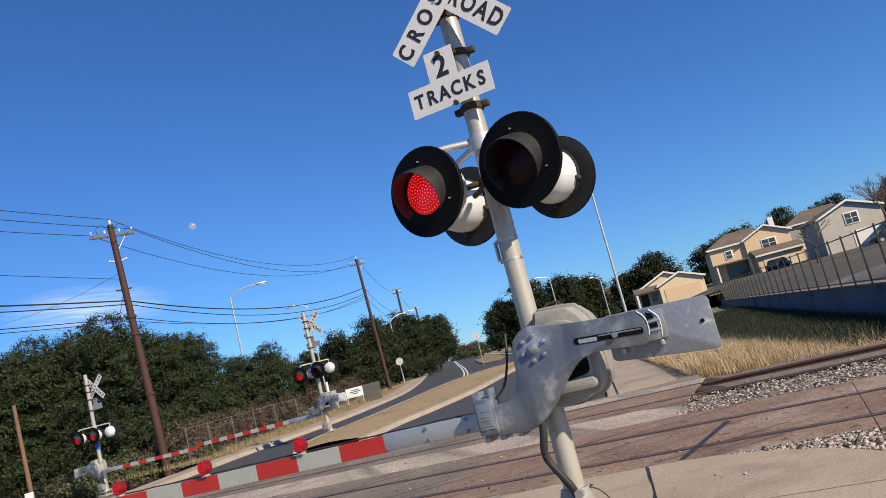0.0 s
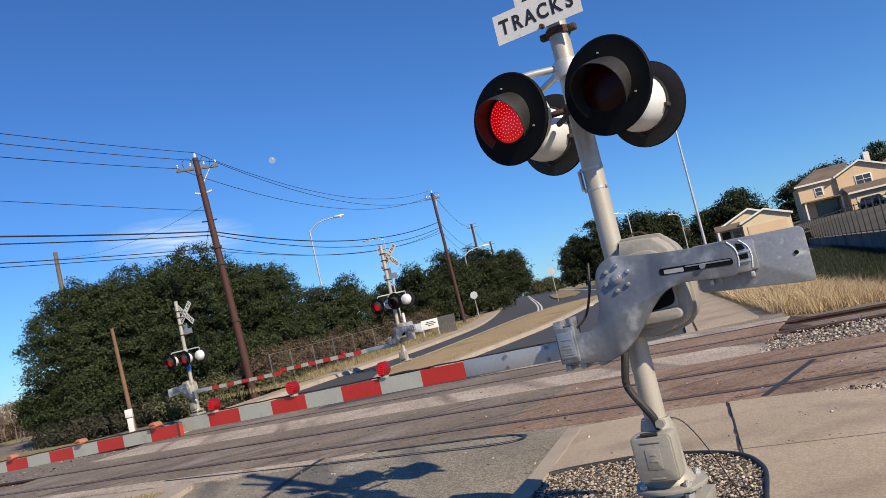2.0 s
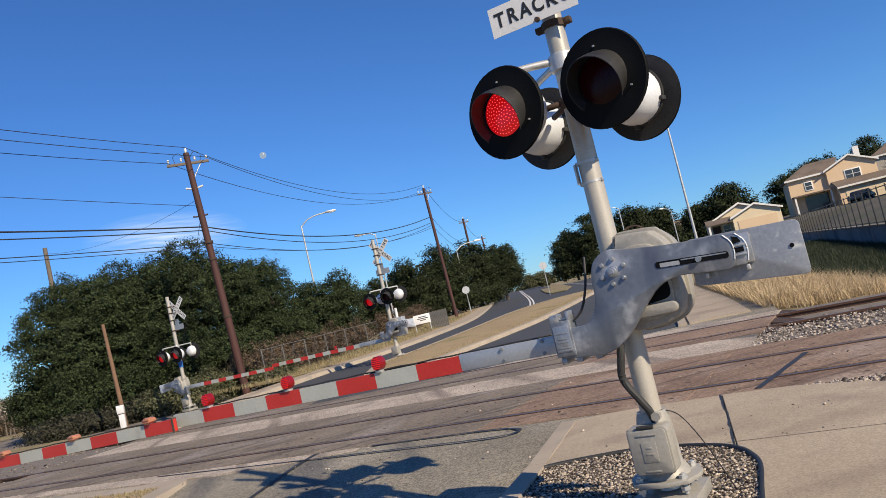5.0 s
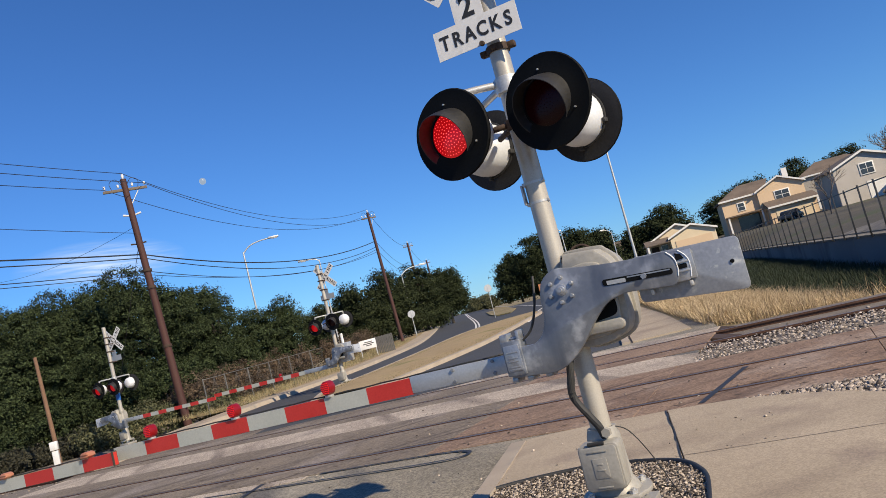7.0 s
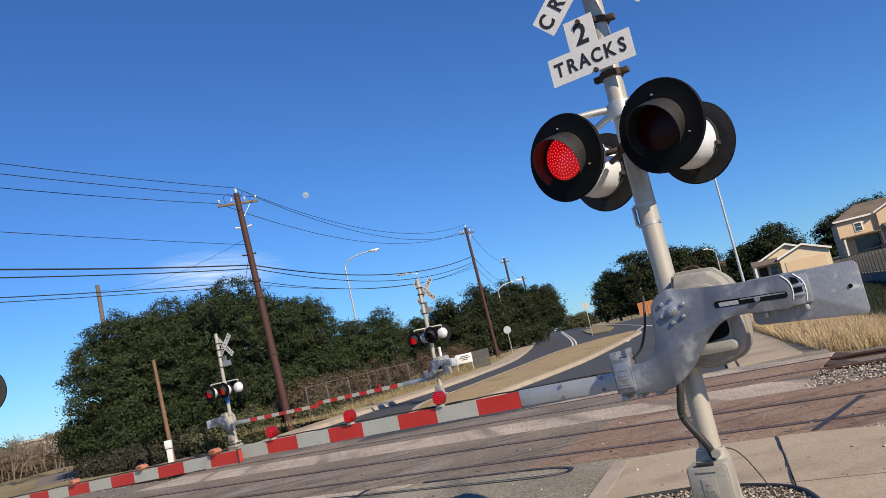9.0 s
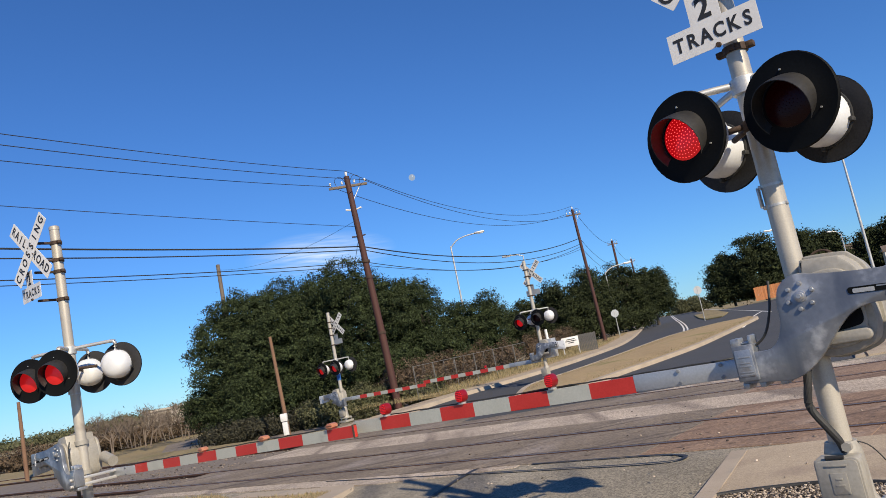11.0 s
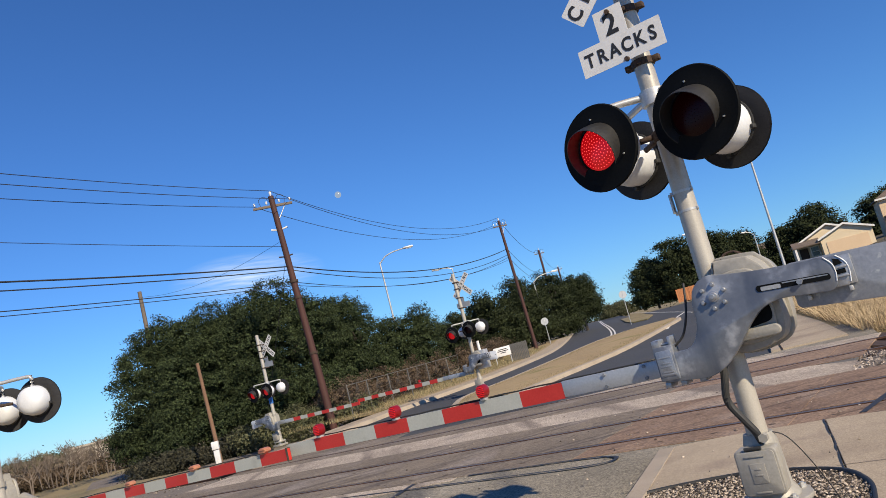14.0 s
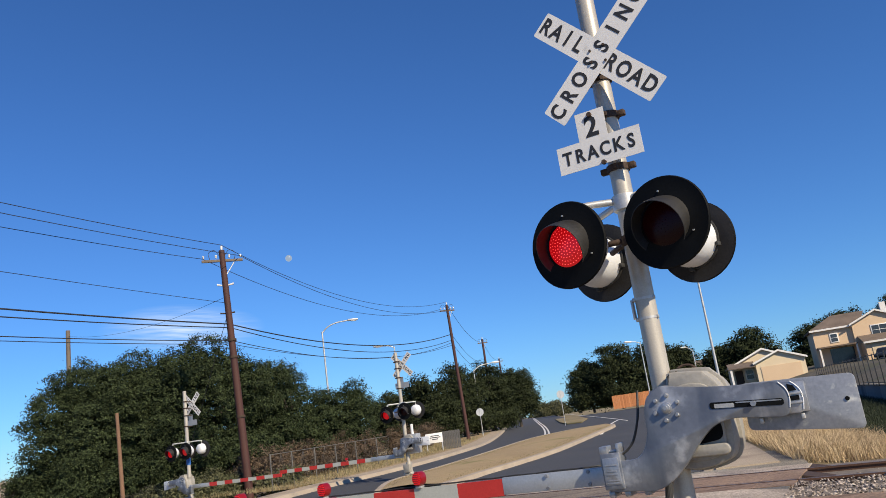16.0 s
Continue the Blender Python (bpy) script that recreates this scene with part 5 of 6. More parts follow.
M3 = Matrix.Translation((2.58, 27.5, 0.06)) @ ROT
heads3 = [(-0.40, -0.42, 2.36, 0), (0.36, -0.42, 2.40, 0), (-0.36, 0.40, 2.38, 180), (0.40, 0.40, 2.40, 180)]
crossing_signal(M3, heads3, 4.50, 0.30, "pale crossing mast on the dry median with lit red lamps", (1, 0, 0, 0), lamp_z=2.38, buck_z=4.05, both=True, face=False, base=0.12, detail=False)
gate3 = crossing_gate(M3, -1, "lowered crossing gate with a thin striped arm", 5.9, -0.05, 0.92, 0.88, (2.3,), True, hub_z=1.40, plain=1.2, detail=False, h0=0.145, h1=0.13)
bx, by = local(0.26, -0.16)
part("relay_box", boxed((bx, by, 1.27), (0.42, 0.28, 0.66), 0.02), GALV, gate3, "pale grey relay box")
part("box_door", boxed((bx, by - 0.145, 1.27), (0.34, 0.012, 0.56), 0.004), GALV, gate3)
part("vent_tube", rodded((bx - 0.03, by, 1.58), (bx - 0.03, by, 1.94), 0.05, seg=12), SIGNW, gate3)

M4 = Matrix.Translation((-5.1, 29.6, -0.02)) @ ROT
heads4 = [(-0.40, -0.42, 2.2, 0), (0.36, -0.42, 2.2, 0), (-0.36, 0.40, 2.2, 180), (0.40, 0.40, 2.22, 180)]
crossing_signal(M4, heads4, 4.35, 0.30, "pale crossing mast before the oaks with red lamps", (1, 2, 0, 0), lamp_z=2.2, buck_z=3.85, plate_z=3.2, both=True, face=False, base=0.12, detail=False)
crossing_gate(M4, 1, "lowered crossing gate with a thin striped arm before the oaks", 4.4, -0.05, 0.96, 0.97, (), True, hub_z=1.2, plain=0.7, detail=False, h0=0.13, h1=0.11)
tagged(link("blue_tag", lathe(bmesh.new(), [(0.066, -0.12), (0.078, -0.12), (0.078, 0.12), (0.066, 0.12)], Matrix.Translation((-5.1, 29.6, 1.82)) @ Matrix.Rotation(radians(90), 4, "X"), 16), BLUE, smooth=35), "blue plastic tag wrapped round the mast", "tag")

# ---- poles, wires, street lamps ----


def at(az, dist, z=0.0):
    """A place by bearing (degrees to the right of +y) and distance from the walk."""
    return Vector((dist * math.sin(radians(az)), dist * math.cos(radians(az)), z))


def utility_pole(p, h, r, label, mat=None, lean=(0, 0), arm=0.0, arm_head=0.0, mid=0.0):
    pole = thing("utility_pole", Matrix.Translation(p), label, "utility pole", "utility poles")
    top = Vector((lean[0], lean[1], h))
    part("pole", rodded((0, 0, -0.3), top, r, r * 0.72, 16), mat or POLEWOOD, pole)
    if arm:
        rot = Matrix.Rotation(arm_head, 4, "Z")
        part("cross_arm", boxed((0, 0, 0), (arm, 0.09, 0.11), 0.01, Matrix.Translation(top - Vector((0, 0, 0.45))) @ rot), GREYWOOD, pole)
        for x in (-arm / 2 + 0.08, -0.25, 0.3, arm / 2 - 0.08):
            q = top - Vector((0, 0, 0.33)) + rot.to_3x3() @ Vector((x, 0, 0))
            part("insulator", lathe(bmesh.new(), [(0, 0.14), (0.04, 0.13), (0.05, 0.09), (0.035, 0.07), (0.05, 0.04), (0.03, 0.0), (0, 0)], Matrix.Translation(q) @ Matrix.Rotation(radians(90), 4, "X"), 12), PORC, pole)
        part("insulator", lathe(bmesh.new(), [(0, 0.2), (0.05, 0.18), (0.06, 0.1), (0.035, 0.0), (0, 0)], Matrix.Translation(top + Vector((0, 0, 0.02))) @ Matrix.Rotation(radians(90), 4, "X"), 12), PORC, pole)
        for sgn in (-1, 1):
            pts = smooth_line([top - Vector((0, 0, 0.25)) + rot.to_3x3() @ Vector((sgn * 0.1, 0, 0)), top + Vector((0, 0, 0.02)) + rot.to_3x3() @ Vector((sgn * 0.3, 0, 0)), top - Vector((0, 0, 0.1)) + rot.to_3x3() @ Vector((sgn * 0.55, 0, 0)), top - Vector((0, 0, 0.42)) + rot.to_3x3() @ Vector((sgn * 0.5, 0, 0))], 5)
            part("jumper", tube(bmesh.new(), pts, 0.012, 5), WIRE, pole)
        part("brace", rodded(top - Vector((0, 0, 1.3)), top - Vector((0, 0, 0.5)) + rot.to_3x3() @ Vector((arm * 0.3, 0, 0)), 0.02, seg=6), GALV, pole)
    if mid:
        for sgn in (-1, 1):
            q = top * (mid / h)
            part("side_insulator", rodded(q, q + Vector((0.35 * sgn, 0, 0.08)), 0.03, 0.045, 8), PORC, pole)
            part("side_insulator", rodded(q + Vector((0, 0, -1.2)), q + Vector((0.3 * sgn, 0.05, -1.15)), 0.025, 0.035, 8), RUST, pole)
        for zz in (0.31 * h, 0.55 * h, 0.62 * h):
            part("band", lathe(bmesh.new(), [(r, -0.05), (r + 0.02, -0.05), (r + 0.02, 0.05), (r, 0.05)], Matrix.Translation(top * (zz / h)) @ Matrix.Rotation(radians(90), 4, "X"), 14), RUST, pole)
    return pole


PA = Vector((-3.38, 33.0, 0.15))
PB = at(10.1, 60.0, 0.85)
PC = at(12.2, 92.0, 0.9)
PD = at(13.25, 126.0, 1.2)
utility_pole(PA, 10.27, 0.17, "tall reddish creosoted utility pole with a crossarm", lean=(-0.39, -0.05), arm=1.7, arm_head=radians(10), mid=8.7)
utility_pole(PB, 10.3, 0.145, "slim dark utility pole beside the climbing road", lean=(-0.25, 0), arm=1.2, arm_head=radians(10))
utility_pole(PC, 10.6, 0.17, "distant dark utility pole beside the road", arm=1.2)
utility_pole(PD, 10.4, 0.17, "very distant dark utility pole beside the road", arm=1.2)
utility_pole(at(-16.85, 58, 0.2), 11.6, 0.19, "grey wooden pole rising behind the oaks", GREYWOOD, arm=0.0)
utility_pole(at(-13.95, 31.0, 0.15), 3.75, 0.085, "short weathered wooden post beside the tracks", POSTWOOD, lean=(-0.12, 0))
utility_pole(at(-30.6, 40.0, 0.1), 3.5, 0.10, "short weathered wooden post far along the tracks", POSTWOOD)
wb = at(-14.1, 30.7, 0.1)
bx = thing("meter_box", Matrix.Translation(wb), "small white metal box at the foot of a post", "meter box")
part("pedestal", boxed((0, 0, 0.2), (0.2, 0.15, 0.5), 0.01), PORC, bx)
part("cover", boxed((0, -0.02, 0.62), (0.26, 0.2, 0.3), 0.02), PORC, bx)


def wire(a, b, sag, r, label):
    pts = []
    for i in range(25):
        t = i / 24
        p = a.lerp(b, t)
        p.z -= sag * 4 * t * (1 - t)
        pts.append(p)
    bm = tube(bmesh.new(), pts, r, 5)
    return tagged(link("overhead_wire", bm, WIRE, smooth=60), label, "overhead wire", "overhead wires")


PL = Vector((-26.0, -6.0, 0.2))
top_a, top_b, top_l = PA + Vector((-0.39, -0.05, 10.27)), PB + Vector((-0.25, 0, 10.3)), PL + Vector((0, 0, 10.6))
for o, dz in ((-0.8, -0.3), (0.0, 0.25), (0.75, -0.3)):
    wire(top_a + Vector((o, 0, dz)), top_b + Vector((o * 0.7, 0, dz)), 1.3, 0.013, "thin bare power line between poles")
    wire(top_a + Vector((o, 0, dz)), top_l + Vector((o, 0.5 * o, dz)), 0.9, 0.013, "thin bare power line between poles")
for ha, hb, hl, sg, r in ((7.95, 8.0, 8.3, 0.5, 0.011), (7.05, 7.95, 7.35, 0.9, 0.028), (6.9, 7.5, 7.05, 1.0, 0.02), (6.35, 7.3, 6.4, 1.0, 0.016), (6.2, 7.1, 5.9, 0.8, 0.013)):
    a = PA + Vector((-0.27, 0, ha))
    if ha < 7.9:
        wire(a, PB + Vector((-0.2, 0, hb)), sg, r, "sagging dark cable below the power lines")
    wire(a, PL + Vector((0, 0, hl)), sg * 0.7, r, "sagging dark cable below the power lines")
for ha in (10.3, 8.0, 7.2):
    wire(PB + Vector((-0.2, 0, ha)), PC + Vector((0, 0, ha)), 0.9, 0.016, "thin line to the next pole")
    wire(PC + Vector((0, 0, ha)), PD + Vector((0, 0, ha)), 0.9, 0.016, "thin line to the next pole")
wire(PA + Vector((-0.2, 0, 8.3)), at(-16.85, 58, 11.4), 0.6, 0.008, "thin service drop to the grey pole")
wire(PA + Vector((-0.2, 0, 7.9)), at(-10.5, 38.0, 0.6), 0.0, 0.010, "thin slanting guy wire under the pole")


def street_lamp(p, h, reach, rise, heading, label, r=0.09):
    lamp = thing("street_lamp", Matrix.Translation(p) @ Matrix.Rotation(heading, 4, "Z"), label, "street lamp", "street lamps")
    part("pole", rodded((0, 0, -0.2), (0, 0, h), r, r * 0.6, 12), GALV, lamp)
    pts = smooth_line([(0, 0, h - 0.1), (reach * 0.25, 0, h + rise * 0.55), (reach * 0.6, 0, h + rise * 0.9), (reach, 0, h + rise)], 5)
    part("arm", tube(bmesh.new(), pts, r * 0.5, 8), GALV, lamp)
    bm = bmesh.new()
    box(bm, (reach + 0.3, 0, h + rise + 0.02), (0.75, 0.28, 0.13), bevel=0.04)
    part("lamp_housing", bm, GALV, lamp)
    part("glass", boxed((reach + 0.36, 0, h + rise - 0.06), (0.4, 0.2, 0.05), 0.02), PORC, lamp)
    return lamp


street_lamp(at(0.35, 55, 0.5), 9.1, 1.95, 0.6, 0.0, "galvanised street lamp with a curved arm above the trees")
street_lamp(at(11.2, 72, 0.7), 5.9, 2.0, 0.5, radians(10), "galvanised street lamp beside the climbing road", 0.07)
street_lamp(at(28.25, 45, 0.5), 9.2, -1.5, 0.3, 0.0, "tall slim galvanised light pole behind the signal", 0.085)
street_lamp(at(27.0, 110, 1.5), 5.9, -1.6, 0.5, 0.0, "distant street lamp among the houses", 0.09)
street_lamp(at(23.5, 75, 0.8), 6.25, -1.5, 0.15, 0.0, "slim street lamp before the roadside trees", 0.07)
street_lamp(at(5.55, 62, 0.6), 8.1, -1.6, 0.15, 0.0, "distant street lamp half hidden by the crossing mast", 0.07)


def road_sign(p, h, label, round_=True):
    s = thing("road_sign", Matrix.Translation(p), label, "road sign")
    part("post", rodded((0, 0, -0.1), (0, 0, h + 0.3), 0.03, seg=8), GALV, s)
    n = 8 if round_ else 4
    w = 0.34 if round_ else 0.3
    part("sign_plate", prism(bmesh.new(), [(w * math.cos(radians(22.5 + 360 / n * i + (22.5 if n == 4 else 0))), h + w * math.sin(radians(22.5 + 360 / n * i + (22.5 if n == 4 else 0)))) for i in range(n)], -0.004, 0.004), SIGNBACK, s, "bare grey sign back")
    return s


road_sign(at(11.2, 66, 0.7), 1.95, "grey back of a road sign beside the road")
road_sign(at(17.2, 64, 0.7), 2.4, "pale back of a stop sign on the median", True)

# ---- retaining wall, fence, houses ----
WA, WB = Vector((15.6, 13.7)), Vector((48.3, 69.9))
wdir = (WB - WA).normalized()
wnor = Vector((wdir.y, -wdir.x))
wm = Matrix.Translation((WA.x, WA.y, -0.28)) @ Matrix.Rotation(math.atan2(wdir.y, wdir.x), 4, "Z")
wl = (WB - WA).length
wall = thing("wall_retaining", wm, "long grey concrete retaining wall in shade", "retaining wall", kind="structure")
k = 11
for i in range(k):
    a, b = wl * i / k, wl * (i + 1) / k
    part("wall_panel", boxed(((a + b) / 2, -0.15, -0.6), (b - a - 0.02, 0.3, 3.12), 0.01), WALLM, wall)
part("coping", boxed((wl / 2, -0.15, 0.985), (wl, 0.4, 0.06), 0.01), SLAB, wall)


def upper_z(along, off):
    """Height of the raised ground: it climbs along the wall and away from it."""
    f = 1.0 if along < wl - 1 else min(1.0, max(0.0, (off + 14.0) / 14.0)) ** 2
    bank = 0.85 * max(0.0, 1 - along / 18.5) * min(1.0, max(0.0, off - 0.3) / 1.2)
    return 0.65 + bank + (0.3 * min(1.0, max(0.0, off) / 3.0) + 0.021 * max(0.0, along - 10) * min(1.0, max(0.0, off) / 6.0 if along < wl - 1 else 1.0) + 0.02 * max(0.0, off - 9)) * f


for nm, mat_, alongs, offs, words in (("ground_upper", LAWN, [-3.0, 0.0] + [wl * i / 22 for i in range(1, 23)], (0.28, 1.5, 3, 6, 9, 16, 30, 60, 110), "trodden grey-brown lawn behind the wall"),
                                      ("ground_upper_2", LAWN, [wl + 0.1 + 8 * i for i in range(17)], (-14, -11, -8, -5, -2, 1, 5, 9, 16, 30, 60, 110), "grey-brown lawn rising to the houses")):
    bm = bmesh.new()
    rows = [[bm.verts.new((WA + wdir * a + wnor * d).to_3d() + Vector((0, 0, upper_z(a, d)))) for d in offs] for a in alongs]
    for r, t in zip(rows, rows[1:]):
        for i in range(len(offs) - 1):
            f = bm.faces.new((r[i], r[i + 1], t[i + 1], t[i]))
            f.material_index = 1 if i == 0 and nm == "ground_upper" and rows.index(r) < 7 else 0
    bmesh.ops.recalc_face_normals(bm, faces=bm.faces)
    tagged(link(nm, bm, [mat_, SLAB], smooth=30), words, "ground", kind="structure")
fence = thing("rail_fence", wm, "black metal post-and-rail fence on the retaining wall", "fence")
npost = 33
for i in range(npost + 1):
    x = wl * i / npost
    part("post", boxed((x, 0.25, 1.0 + 0.82), (0.05, 0.05, 1.75), 0.004), FENCEBLK, fence)
for zz in (1.14, 2.62):
    part("rail", boxed((wl / 2, 0.25, zz), (wl, 0.03, 0.035)), FENCEBLK, fence)


def window(house, x, y, z, w, h, panes=2):
    fr = part("window", boxed((x, y - 0.04, z), (w + 0.2, 0.08, h + 0.2), 0.01), TRIMW, house, "white framed window")
    for i in range(panes):
        xx = x + (i - (panes - 1) / 2) * (w / panes)
        for q in (-0.25, 0.25):
            part("pane", boxed((xx, y - 0.083, z + q * h), (w / panes - 0.07, 0.012, h / 2 - 0.06)), GLASS, fr)


def gable(bm, x0, x1, y0, y1, z0, ze, zr):
    """Walled block with a gable facing local -y."""
    xm = (x0 + x1) / 2
    prism(bm, [(x0, z0), (x1, z0), (x1, ze), (xm, zr), (x0, ze)], y0, y1)


def gable_roof(house, x0, x1, y0, y1, ze, zr, over=0.4, t=0.18):
    xm = (x0 + x1) / 2
    sl = (zr - ze) / (xm - x0)
    bm = prism(bmesh.new(), [(x0 - over, ze - sl * over), (xm, zr), (x1 + over, ze - sl * over), (x1 + over, ze - sl * over + t), (xm, zr + t), (x0 - over, ze - sl * over + t)], y0 - over, y1 + over)
    part("roof", bm, ROOF, house, "brown shingled gable roof")
    bm = prism(bmesh.new(), [(x0 - over, ze - sl * over - 0.06), (xm, zr - 0.06), (x1 + over, ze - sl * over - 0.06), (x1 + over, ze - sl * over + t), (xm, zr + t), (x0 - over, ze - sl * over + t)], y0 - over - 0.06, y0 - over - 0.005)
    part("fascia", bm, TRIMW, house)


def house_m(az, dist, z, turn):
    p = at(az, dist, z)
    return Matrix.Translation(p) @ Matrix.Rotation(radians(-az + turn), 4, "Z")


# two-storey peach house with garage


def hip_roof(house, x0, x1, y0, y1, ze, rx0, rx1, zr, t=0.18):
    ym = (y0 + y1) / 2
    bm = bmesh.new()
    low = [bm.verts.new(p) for p in ((x0, y0, ze), (x1, y0, ze), (x1, y1, ze), (x0, y1, ze))]
    eav = [bm.verts.new((v.co.x, v.co.y, ze + t)) for v in low]
    a, b = bm.verts.new((rx0, ym, zr)), bm.verts.new((rx1, ym, zr))
    bm.faces.new(low[::-1])
    for i in range(4):
        bm.faces.new((low[i], low[(i + 1) % 4], eav[(i + 1) % 4], eav[i]))
    bm.faces.new((eav[0], eav[1], b, a))
    bm.faces.new((eav[1], eav[2], b))
    bm.faces.new((eav[2], eav[3], a, b))
    bm.faces.new((eav[3], eav[0], a))
    bmesh.ops.recalc_face_normals(bm, faces=bm.faces)
    part("roof", bm, ROOF, house, "brown shingled hip roof")
    part("fascia", boxed(((x0 + x1) / 2, y0 - 0.03, ze + t / 2), (x1 - x0, 0.05, t + 0.06)), TRIMW, house)


h = thing("house", house_m(37.6, 120, 2.7, 8), "two-storey peach house with brown roof and attached garage", "house", "houses")
part("wall", boxed((-3.25, 4.6, 2.5), (5.1, 8.2, 5.0)), STUCCO, h)
bm = bmesh.new()
gable(bm, -0.75, 5.6, 0.0, 8.4, 0.0, 5.2, 6.6)
part("wall", bm, STUCCO, h)
gable_roof(h, -0.75, 5.6, 0.0, 8.4, 5.2, 6.6, 0.35)
hip_roof(h, -6.2, 0.4, 0.1, 9.1, 4.95, -2.6, 1.8, 7.1)
part("garage", boxed((2.9, -1.7, 1.2), (6.2, 3.4, 2.4)), STUCCO, h)
bm = bmesh.new()
prism(bm, [(-3.9, 2.45), (0.0, 3.45), (0.0, 3.3), (-3.9, 2.25)], -6.4, 0.4, m=Matrix.Rotation(radians(90), 4, "Z"))
part("porch_roof", bm, ROOF, h, "sloping brown garage roof")
part("fascia", boxed((3.0, -3.93, 2.35), (6.8, 0.05, 0.24)), TRIMW, h)
part("garage_door", boxed((3.0, -3.43, 1.05), (4.9, 0.06, 2.0)), CREAM, h)
for q in range(4):
    part("door_groove", boxed((3.0, -3.465, 0.3 + 0.5 * q), (4.8, 0.012, 0.03)), STUCCO, h)
part("porch_canopy", boxed((-3.2, -0.6, 2.55), (5.0, 2.2, 0.2)), ROOF, h, "dark flat porch roof")
for x in (-5.5, -0.9):
    part("porch_post", boxed((x, -1.5, 1.22), (0.22, 0.22, 2.45)), TRIMW, h)
part("entry", boxed((-2.6, 0.45, 1.15), (3.0, 0.2, 2.2)), GLASS, h)
window(h, 2.5, 0.0, 3.95, 1.9, 1.3)
window(h, -3.2, 0.5, 3.75, 0.9, 1.1, 1)
part("chimney", boxed((4.3, 4.5, 7.0), (0.75, 0.75, 1.7)), TRIMW, h)
# low cream house with its garage
h = thing("house", house_m(31.9, 105, 1.65, 5), "low cream house with double gable and white trim", "house", "houses")
bm = bmesh.new()
gable(bm, -1.9, 3.9, 0.0, 9.0, -0.3, 2.62, 3.75)
part("wall", bm, CREAM, h)
gable_roof(h, -1.9, 3.9, 0.0, 9.0, 2.62, 3.75, 0.3)
bm = bmesh.new()
gable(bm, -4.9, 3.7, 3.0, 10.0, -0.3, 2.5, 4.35)
part("wall", bm, CREAM, h)
gable_roof(h, -4.9, 3.7, 3.0, 10.0, 2.5, 4.35, 0.3)
part("porch_roof", prism(bmesh.new(), [(-0.2, 2.2), (3.2, 2.95), (3.2, 3.05), (-0.2, 2.32)], 1.9, 5.2, m=Matrix.Rotation(radians(90), 4, "Z")), ROOF, h, "brown shingled porch roof")
part("porch_post", boxed((-4.9, 0.0, 0.95), (0.25, 0.25, 2.5)), TRIMW, h)
part("garage_door", boxed((1.0, -0.03, 1.0), (4.7, 0.06, 2.1)), STUCCO, h)
part("door", boxed((-3.9, 2.96, 1.0), (1.0, 0.06, 2.1)), RUST, h, "dark brown front door")
window(h, -2.6, 3.0, 1.4, 0.9, 1.2, 1)
# pale two-storey house
h = thing("house", house_m(44.0, 105, 2.6, 17), "two-storey pale house with brown roof behind bare trees", "house", "houses")
bm = bmesh.new()
gable(bm, -3.6, 3.6, 0.0, 9.0, 0.0, 4.45, 5.85)
part("wall", bm, PALEW, h)
part("side_wall", boxed((-3.63, 4.5, 2.2), (0.05, 9.0, 4.4)), STONEW, h, "beige side wall")
gable_roof(h, -3.6, 3.6, 0.0, 9.0, 4.45, 5.85, 0.35)
window(h, 0.1, 0.0, 3.7, 1.5, 1.3)
part("garage_door", boxed((1.2, -0.03, 1.1), (3.0, 0.06, 2.1)), TRIMW, h)
# roofs farther off
for az, dist, z, w, hh in ((49.5, 98, 2.4, 7, 5.6), (27.6, 150, 2.2, 11, 5.2), (42.3, 140, 3.4, 11, 7.6)):
    h = thing("house", house_m(az, dist, z, 8), "distant pale house with a low brown roof", "house", "houses")
    bm = bmesh.new()
    box(bm, (0, 4, (hh - 2.0) / 2), (w, 8, hh - 2.0))
    part("wall", bm, STONEW, h)
    hip_roof(h, -w / 2 - 0.4, w / 2 + 0.4, -0.4, 8.4, hh - 2.0, -w * 0.2, w * 0.25, hh + 0.3)
    window(h, 0, 0, hh * 0.45, 1.8, 1.2)
    part("door", boxed((-w * 0.3, -0.03, 1.05), (1.0, 0.06, 2.1)), TRIMW, h)


def parked_car(m, label):
    car = thing("parked_car", m, label, "car")
    body = prism(bmesh.new(), smooth_loop([(-2.2, 0.35), (-2.25, 0.75), (-1.5, 0.92), (-0.9, 1.42), (0.7, 1.45), (1.5, 1.0), (2.2, 0.85), (2.25, 0.4), (0, 0.28)], 3), -0.85, 0.85, 0.08)
    part("body", body, CARPAINT, car)
    part("window", prism(bmesh.new(), [(-1.3, 0.98), (-0.85, 1.36), (0.65, 1.38), (1.25, 1.0)], -0.88, -0.86), GLASS, car)
    for x in (-1.35, 1.35):
        for y in (-0.8, 0.8):
            w = part("wheel", lathe(bmesh.new(), [(0, -0.1), (0.22, -0.1), (0.32, -0.08), (0.33, 0.08), (0.22, 0.1), (0, 0.1)], Matrix.Translation((x, y, 0.33)), 16), RUBBER, car)
            part("rim", lathe(bmesh.new(), [(0, -0.105), (0.2, -0.104), (0.2, -0.09)], Matrix.Translation((x, y, 0.33)), 12), GALV, w)
    return car


parked_car(house_m(38.9, 108, 2.45, 70), "dark car parked before the peach house garage")
parked_car(house_m(46.0, 96, 2.35, 15), "dark car parked before the pale house")

